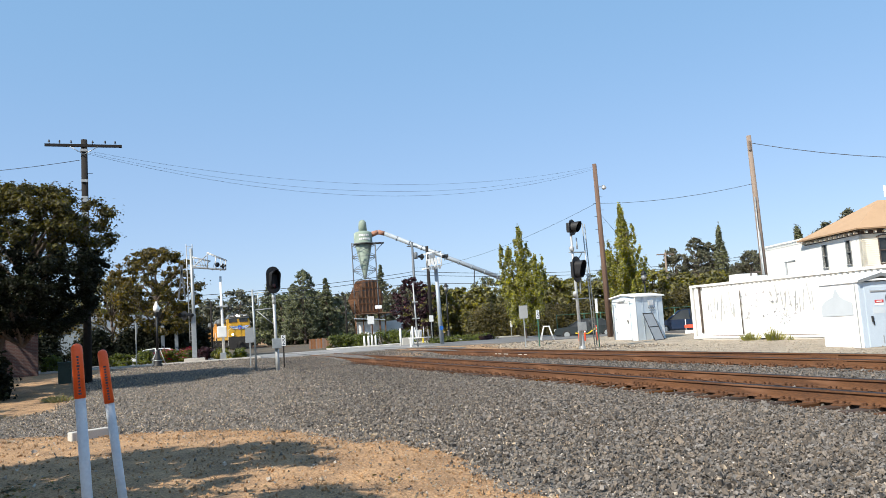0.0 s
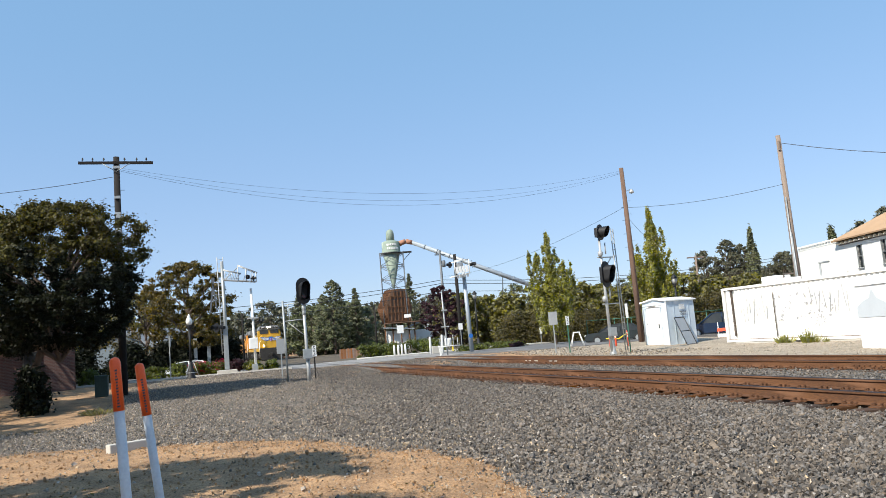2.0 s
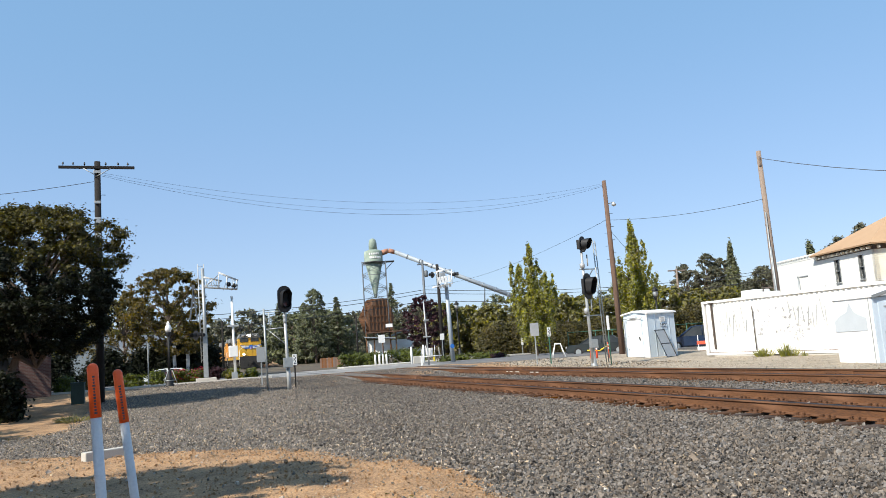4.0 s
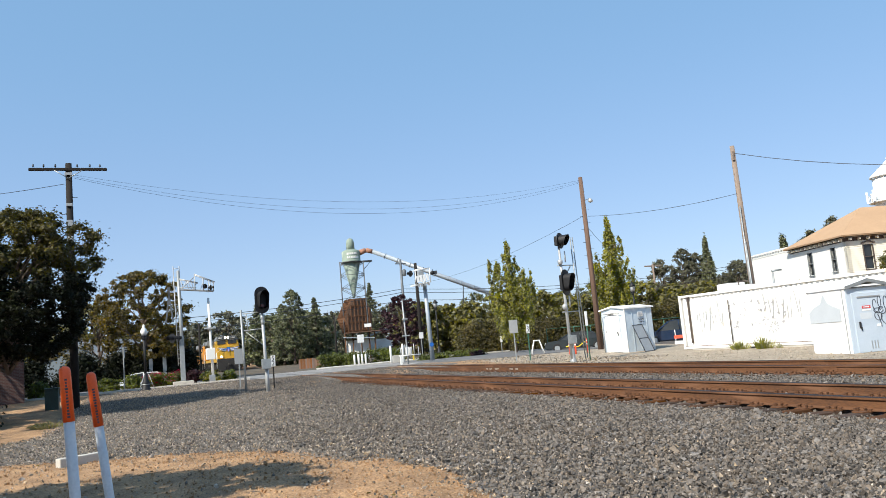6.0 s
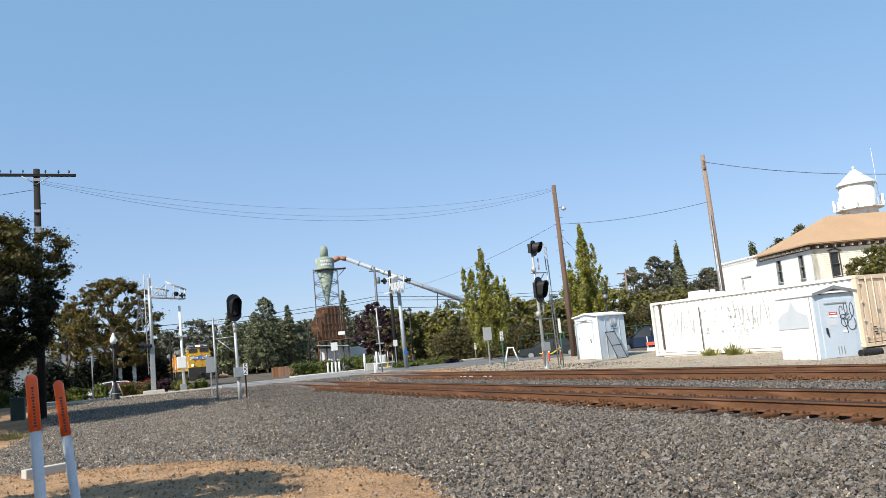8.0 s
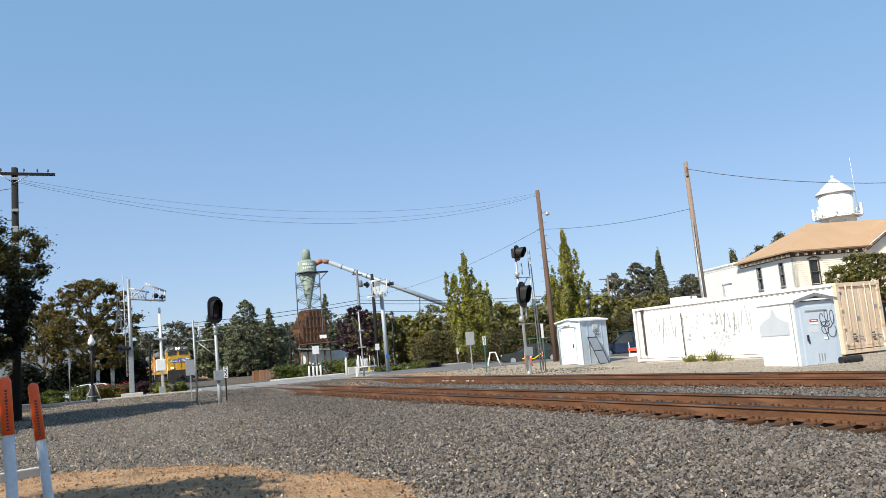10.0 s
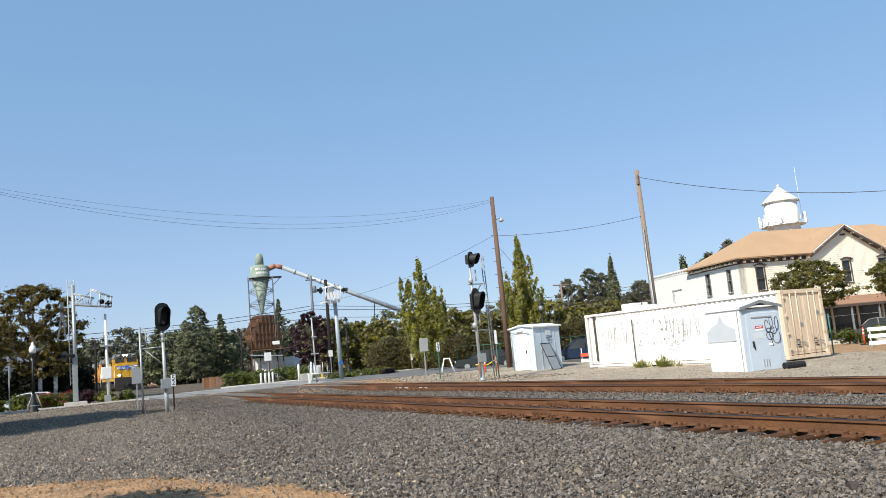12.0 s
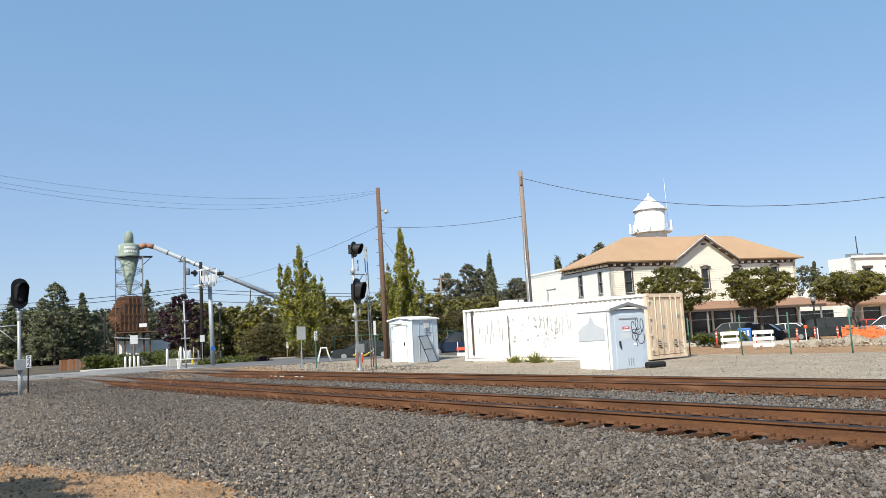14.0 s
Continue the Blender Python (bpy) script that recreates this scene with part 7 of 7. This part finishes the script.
solid("safety_netting", bm, M["net"], "sagging orange plastic safety netting", "netting")


def heap(label, x, y, w, d, h, seed):
    """A low spill of dug earth with a lumpy outline."""
    n = 26
    V, F = [], []
    for j in range(n + 1):
        for i in range(n + 1):
            u, v = 2 * i / n - 1, 2 * j / n - 1
            q = max(0.0, 1 - (u * u + v * v)) ** 0.8
            px, py = x + u * w / 2, y + v * d / 2
            lump = 1 + 0.55 * noise.noise((px * 1.1, py * 1.1, seed)) + 0.3 * noise.noise((px * 3.5, py * 3.5, seed))
            V.append((px, py, ground_z(px, py) - 0.06 + h * q * lump))
    F = [(j * (n + 1) + i, j * (n + 1) + i + 1, (j + 1) * (n + 1) + i + 1, (j + 1) * (n + 1) + i) for j in range(n) for i in range(n)]
    return tagged(new("dirt_heap", raw("dirt_heap", V, F, M["far_gravel"])), label, "dirt heap", group="dirt heaps")


for k, (az, r, w, d, hh) in enumerate(((62.3, 47, 2.6, 3.0, 0.35), (64.6, 47.5, 3.2, 3.4, 0.5), (67.4, 48, 3.6, 3.4, 0.45))):
    heap("low pale heap of dug earth and broken concrete", *bearing(az, r), w, d, hh, k)
stones("rubble", "broken concrete rubble on the dirt", 220, lambda rng, n: np.array([(*bearing(63.6 + rng.normal(0, 1.8), 46 + rng.normal(0, 0.9)), 0.06) for _ in range(n)]), 0.16, 8, M["far_gravel"])

# ---- cyclone tower and its shed ----
x, y = bearing(14.75, 115)
C = thing("cyclone_tower", "green steel dust cyclone on a lattice tower over a rusty hopper", "cyclone tower", x, y, 0.3, -14.7)
part("cap", lathe(bmesh.new(), [(0.62, 16.3), (0.6, 17.5), (0.5, 17.95), (0.25, 18.18), (0.03, 18.25)], 20), M["cyclone"], C)
part("drum", lathe(bmesh.new(), [(1.44, 14.55), (1.46, 14.7), (1.38, 14.8), (1.38, 16.1), (1.3, 16.25), (0.9, 16.42), (0.62, 16.5)], 28), M["cyclone"], C)
part("cone", lathe(bmesh.new(), [(0.16, 9.2), (0.22, 9.6), (1.34, 14.7)], 28), M["cyclone"], C)
part("rim", lathe(bmesh.new(), [(1.5, 14.45), (1.62, 14.45), (1.62, 14.6), (1.5, 14.6)], 28), M["iron"], C)
# lettering on the drum as plain bars
for row, (z, n_) in enumerate(((15.75, 6), (15.2, 7))):
    for k in range(n_):
        a = -1.95 + k * 0.19 + row * 0.03
        bm = box(bmesh.new(), (1.39 * math.cos(a), 1.39 * math.sin(a), z), (0.05, 0.19, 0.3), 0, Matrix.Rotation(a, 4, "Z"))
        part("lettering_bar", bm, M["sign_white"], C)
legs = [(sx * 1.75, sy * 1.5) for sx in (-1, 1) for sy in (-1, 1)]
for lx, ly in legs:
    part("tower_leg", rd((lx, ly, 0), (lx, ly, 14.6), 0.075, 0.065, 6), M["galv_dark"], C)
for z0, z1 in ((8.6, 10.6), (10.6, 12.6), (12.6, 14.5)):
    for (p0, p1) in ((0, 1), (2, 3), (0, 2), (1, 3)):
        A, Bq = legs[p0], legs[p1]
        part("lattice_brace", rd((*A, z0), (*Bq, z1), 0.038, seg=5), M["galv_dark"], C)
        part("lattice_brace", rd((*Bq, z0), (*A, z1), 0.038, seg=5), M["galv_dark"], C)
        part("lattice_bar", rd((*A, z1), (*Bq, z1), 0.045, seg=5), M["galv_dark"], C)
part("hopper", prism(bmesh.new(), [(-1.0, 9.0), (1.3, 9.0), (2.3, 6.3), (1.8, 4.1), (-1.7, 4.1), (-2.5, 6.3)], -1.9, 1.9, "y"), M["rust_wood"], C, "rusty plank-clad hopper")
for k in range(7):
    u = -2.0 + k * 0.62
    lo, hi = 4.15, 9.0 - max(0, abs(u) - 1.0) * 2.0
    part("hopper_rib", bx((u, -1.97, (lo + hi) / 2), (0.16, 0.14, hi - lo - 0.3), 0.01), M["rust"], C)
for z in (4.3, 5.5, 6.4, 7.9):
    part("hopper_girt", bx((-0.05, -1.98, z), (3.9 if z < 7 else 2.6, 0.16, 0.16), 0.01), M["rust"], C)
for k in range(8):
    part("hopper_rib", rod(rod(bmesh.new(), (-1.05, -1.8 + k * 0.5, 9.0), (-2.55, -1.8 + k * 0.5, 6.3), 0.07, 0.07, 4), (-2.55, -1.8 + k * 0.5, 6.3), (-1.75, -1.8 + k * 0.5, 4.1), 0.07, 0.07, 4), M["rust"], C)
for c in list(C.children):
    if c.name.startswith("hopper"):
        c.rotation_euler = (0, 0, radians(22))
        c.scale = (0.92, 0.8, 1)
part("upper_catwalk", bx((2.1, -0.6, 14.5), (1.9, 1.6, 0.1), 0.01), M["iron"], C)
part("catwalk_strut", rd((2.9, -0.6, 14.45), (1.75, -0.6, 13.3), 0.05, seg=6), M["iron"], C)
part("catwalk", bx((1.0, -0.4, 4.0), (5.4, 5.0, 0.12), 0.01), M["rust_wood"], C)
part("side_box", bx((1.7, -2.05, 4.9), (1.0, 0.3, 0.5), 0.02), M["sign_white"], C)
for lx in (-1.7, -0.6, 0.6, 1.8, 2.6):
    part("shed_post", rd((lx, -2.0, -0.2), (lx, -2.0, 4.0), 0.1, 0.1, 6), M["rust"], C)
part("shed_wall", bx((0.0, 0.5, 1.3), (3.6, 3.5, 3.2), 0.02), M["white"], C, "white corrugated shed wall")
part("shed_roof", bx((0.3, -0.4, 3.2), (4.6, 4.6, 0.12), 0.02, Matrix.Rotation(radians(5), 4, "Y")), M["duct"], C)
x2, y2 = bearing(25.6, 112)
e = C.matrix_basis.inverted() @ Vector((x2, y2, 7.6))
part("duct_elbow", rod(rod(bmesh.new(), (1.2, 0, 15.9), (2.3, 0, 16.25), 0.42, 0.36, 12), (2.3, 0, 16.25), (3.3, 0, 15.95), 0.36, 0.34, 12), M["duct_rust"], C, "rusty duct elbow")
part("duct", rd((3.25, 0, 15.98), e, 0.33, 0.33, 14), M["duct"], C, "long sloping grey steel duct")
for k in range(9):
    q = Vector((3.25, 0, 15.98)).lerp(e, (k + 1) / 10)
    q2 = Vector((3.25, 0, 15.98)).lerp(e, (k + 1) / 10 + 0.006)
    part("duct_flange", rd(q, q2, 0.4, 0.4, 14), M["duct"], C)
for u in (0.72, 0.95):
    q = Vector((3.25, 0, 15.98)).lerp(e, u)
    part("duct_trestle", rd((q.x - 0.8, q.y, 0), (q.x, q.y, q.z), 0.09, 0.07, 6), M["iron"], C)
x, y = bearing(16.8, 122)
W = thing("shed", "white metal shed with a grey low-pitched roof", "shed", x, y, 0.3, -16)
part("wall", bx((0, 0, 1.4), (7.5, 6, 2.9), 0.02), M["white"], W)
part("roof", prism(bmesh.new(), [(-4.1, 2.8), (0, 4.2), (4.1, 2.8), (4.1, 2.95), (0, 4.4), (-4.1, 2.95)], -3.3, 3.3, "y"), M["duct"], W)
x, y = bearing(26.6, 88)
W = thing("shed", "pale house roof behind the oleanders", "house", x, y, 0.3, -20)
part("wall", bx((0, 0, 1.3), (5, 5, 2.7), 0.02), M["side_white"], W)
part("roof", prism(bmesh.new(), [(-2.9, 2.5), (0, 4.3), (2.9, 2.5), (2.9, 2.65), (0, 4.45), (-2.9, 2.65)], -2.8, 2.8, "y"), M["concrete"], W)

# ---- buildings at the left ----
bk = bpy.data.materials.new("pink_brick_shaded")
bk.use_nodes = True
n_, l_ = bk.node_tree.nodes, bk.node_tree.links
bt, tc, mp = n_.new("ShaderNodeTexBrick"), n_.new("ShaderNodeTexCoord"), n_.new("ShaderNodeMapping")
mp.inputs["Rotation"].default_value = (radians(90), 0, 0)
# brick and mortar colours darkened to carry the shade under the trees
bt.inputs["Color1"].default_value, bt.inputs["Color2"].default_value, bt.inputs["Mortar"].default_value = (0.125, 0.058, 0.047, 1), (0.090, 0.044, 0.036, 1), (0.14, 0.11, 0.10, 1)
bt.inputs["Scale"].default_value, bt.inputs["Brick Width"].default_value, bt.inputs["Row Height"].default_value, bt.inputs["Mortar Size"].default_value = 1.0, 0.21, 0.075, 0.01
l_.new(tc.outputs["Object"], mp.inputs[0])
l_.new(mp.outputs[0], bt.inputs["Vector"])
l_.new(bt.outputs[0], n_["Principled BSDF"].inputs["Base Color"])
n_["Principled BSDF"].inputs["Roughness"].default_value = 0.9
W = thing("brick_building", "pinkish brick building shaded by trees", "building", -5.6, 46.2, 0.4, 10)
part("wall", bx((-7, 4, 1.9), (14, 8, 4.2), 0.02), bk, W)
part("roof", bx((-7, 4, 4.05), (14.5, 8.5, 0.16), 0.02), M["concrete"], W)
for u in (-2.1, -6.0):
    w = part("window", bx((u, -0.02, 1.6), (0.8, 0.08, 1.6), 0.01), M["trim_dark"], W)
    part("pane", bx((u, -0.07, 1.6), (0.62, 0.02, 1.4)), M["glass"], w)
W = thing("house", "slate-blue house with a low gabled roof", "house", *bearing(-4.6, 74), 0.5, -30)
part("wall", prism(bmesh.new(), [(-3.0, 0), (3.0, 0), (3.0, 2.5), (0, 4.0), (-3.0, 2.5)], 0, 9, "y"), M["blue_house"], W)
part("roof", prism(bmesh.new(), [(-3.5, 2.35), (0, 4.1), (3.5, 2.35), (3.5, 2.5), (0, 4.3), (-3.5, 2.5)], -0.4, 9.4, "y"), M["loco_grey"], W)
w = part("window", bx((1.6, -0.03, 1.5), (0.5, 0.08, 1.1), 0.01), M["white"], W)
part("pane", bx((1.6, -0.08, 1.5), (0.36, 0.02, 0.9)), M["glass"], w)
for az in (0.3, 1.2):
    t = thing("porch_column", "pale square column behind the shrubs", "column", *bearing(az, 61.5), 0.6, group="columns")
    part("shaft", bx((0, 0, 1.25), (0.26, 0.26, 2.6), 0.02), M["sign_grey"], t)


# ---- diesel locomotives ----
def locomotive(y, paint, lit, label):
    """Front at y=0, the body runs to +y; heights are over the rail."""
    p = thing("locomotive", label, "locomotive", 10.35, y, RAIL_Z, group="locomotives")
    L = 22.0
    part("underframe", bx((0, L / 2, 1.45), (3.0, L - 1.0, 0.35), 0.03), paint, p)
    part("sill", bx((0, 0.62, 1.3), (3.0, 0.25, 0.75), 0.03), M["loco_dark"], p)
    part("pilot", bx((0, 0.66, 0.72), (2.7, 0.2, 0.5), 0.04), M["loco_dark"], p)
    part("plow", prism(bmesh.new(), [(-1.45, 0.12), (1.45, 0.12), (1.5, 0.95), (-1.5, 0.95)], 0.25, 0.4, "y", 0.03), M["loco_dark"], p)
    part("coupler", bx((0, 0.15, 0.9), (0.3, 0.7, 0.32), 0.05), M["loco_dark"], p)
    nose = part("nose", prism(bmesh.new(), [(-1.42, 1.6), (1.42, 1.6), (1.42, 3.0), (1.15, 3.38), (-1.15, 3.38), (-1.42, 3.0)], 0.95, 3.2, "y", 0.08), paint, p)
    part("nose_door", bx((-0.1, 0.93, 2.45), (0.6, 0.05, 1.6), 0.02), paint, nose)
    cab = part("cab", prism(bmesh.new(), [(-1.52, 1.62), (1.52, 1.62), (1.52, 3.6), (1.2, 4.5), (-1.2, 4.5), (-1.52, 3.6)], 2.6, 5.3, "y", 0.06), paint, p)
    part("cab_roof", prism(bmesh.new(), [(-1.45, 4.05), (1.45, 4.05), (1.2, 4.62), (-1.2, 4.62)], 2.5, 5.4, "y", 0.05), M["loco_grey"], cab)
    for s in (-1, 1):
        part("windshield", bx((s * 0.68, 2.56, 3.82), (1.05, 0.06, 0.5), 0.02), M["glass"], cab)
        part("side_window", bx((s * 1.5, 4.0, 3.5), (0.08, 1.3, 0.6), 0.02), M["glass"], cab)
        part("ditch_light", rd((s * 0.95, 0.6, 1.95), (s * 0.95, 0.5, 1.95), 0.13, 0.13, 16), lit, p)
        part("ditch_light_case", bx((s * 0.95, 0.75, 1.95), (0.34, 0.3, 0.34), 0.03), paint, p)
        for k in range(4):
            part("step", bx((s * 1.4, 0.85 + 0.05 * k, 0.35 + k * 0.3), (0.35, 0.3, 0.05), 0.01), M["loco_dark"], p)
        part("grab_rail", rd((s * 1.5, 0.62, 0.5), (s * 1.5, 0.62, 2.5), 0.018), M["sign_white"], p)
        part("grab_rail", rd((s * 1.5, 0.62, 2.5), (s * 0.75, 0.8, 3.1), 0.018), M["sign_white"], p)
        part("grab_rail", rd((s * 1.5, 1.1, 0.5), (s * 1.5, 1.1, 2.5), 0.018), M["sign_white"], p)
        for k in range(13):
            part("stanchion", rd((s * 1.48, 5.8 + k * 1.22, 1.6), (s * 1.48, 5.8 + k * 1.22, 2.65), 0.02, seg=5), paint, p)
        part("side_rail", rd((s * 1.48, 5.6, 2.65), (s * 1.48, 20.8, 2.65), 0.022, seg=5), paint, p)
    part("head_lamp_bar", bx((-0.05, 2.42, 4.42), (0.75, 0.2, 0.3), 0.03), M["loco_dark"], cab)
    for s in (-0.2, 0.1):
        part("head_lamp", rd((s, 2.3, 4.42), (s, 2.24, 4.42), 0.12, 0.12, 16), lit, cab)
    for s in (-1, 1):
        part("number_board", bx((s * 0.85, 2.44, 4.4), (0.6, 0.1, 0.22), 0.01), M["black"], cab)
        b_ = bmesh.new()
        for k in range(4):
            box(b_, (s * 0.85 - 0.18 + k * 0.12, 2.386, 4.4), (0.07, 0.006, 0.13))
        part("number_bars", b_, M["sign_white"], cab)
        # wing emblem: swept blue and white bars on each side of a shield
        for k in range(5):
            b_ = bmesh.new()
            box(b_, (s * (0.78 - 0.05 * k), 0.945 - 0.06, 3.04 - k * 0.09), (1.15 - 0.14 * k, 0.02, 0.06), 0, Matrix.Rotation(radians(s * -6), 4, "Y"))
            part("emblem_bar", b_, M["blue" if k % 2 == 0 else "sign_white"], nose)
    part("emblem_shield", prism(bmesh.new(), [(-0.2, 3.12), (0.2, 3.12), (0.22, 2.75), (0.0, 2.5), (-0.22, 2.75)], 0.865, 0.885, "y"), M["blue"], nose)
    for k in range(3):
        part("shield_stripe", bx((-0.1 + k * 0.1, 0.86, 2.75), (0.04, 0.008, 0.3)), M["red" if k != 1 else "sign_white"], nose)
    hood = part("long_hood", bx((0, 13.2, 2.85), (1.9, 15.8, 2.5), 0.08), paint, p)
    part("hood_roof", prism(bmesh.new(), [(-0.95, 4.08), (0.95, 4.08), (0.7, 4.5), (-0.7, 4.5)], 5.3, 21.0, "y", 0.04), M["loco_grey"], p)
    part("radiator", prism(bmesh.new(), [(-0.95, 3.4), (-1.5, 3.9), (-1.45, 4.5), (1.45, 4.5), (1.5, 3.9), (0.95, 3.4)], 16.2, 21.2, "y", 0.04), M["loco_grey"], p)
    part("intake", prism(bmesh.new(), [(-0.95, 3.3), (-1.4, 3.7), (-1.3, 4.4), (1.3, 4.4), (1.4, 3.7), (0.95, 3.3)], 6.2, 9.4, "y", 0.04), M["loco_dark"], p)
    for s in (-1, 1):
        for k in range(9):
            part("hood_door", bx((s * 0.965, 9.9 + k * 0.68, 2.6), (0.04, 0.6, 1.7), 0.012), paint, hood)
    part("fuel_tank", bx((0, 11.2, 0.72), (2.7, 6.2, 1.0), 0.15), M["loco_dark"], p)
    for c in (4.4, 17.6):
        tr = part("truck", bx((0, c, 0.72), (2.5, 4.6, 0.45), 0.08), M["loco_dark"], p)
        for k in (-1, 0, 1):
            for s in (-1, 1):
                part("wheel", rd((s * 0.7, c + k * 1.75, 0.5), (s * 0.85, c + k * 1.75, 0.5), 0.5, 0.5, 20), M["loco_dark"], tr)
                part("axle_box", bx((s * 1.22, c + k * 1.75, 0.55), (0.25, 0.4, 0.4), 0.05), M["loco_dark"], tr)
    for k in range(3):
        part("hose", rd((-0.5 + 0.2 * k, 0.3, 1.0), (-0.45 + 0.2 * k, 0.22, 0.4), 0.03), M["rubber"], p)
    part("horn", rd((0.5, 4.2, 4.72), (0.5, 3.8, 4.75), 0.1, 0.16, 10), M["loco_dark"], cab)
    return p


locomotive(103.0, M["yellow"], M["lamp_on"], "yellow and grey diesel freight locomotive with lit headlights")
locomotive(126.0, M["loco_orange"], M["globe"], "weathered orange diesel freight locomotive behind the first")
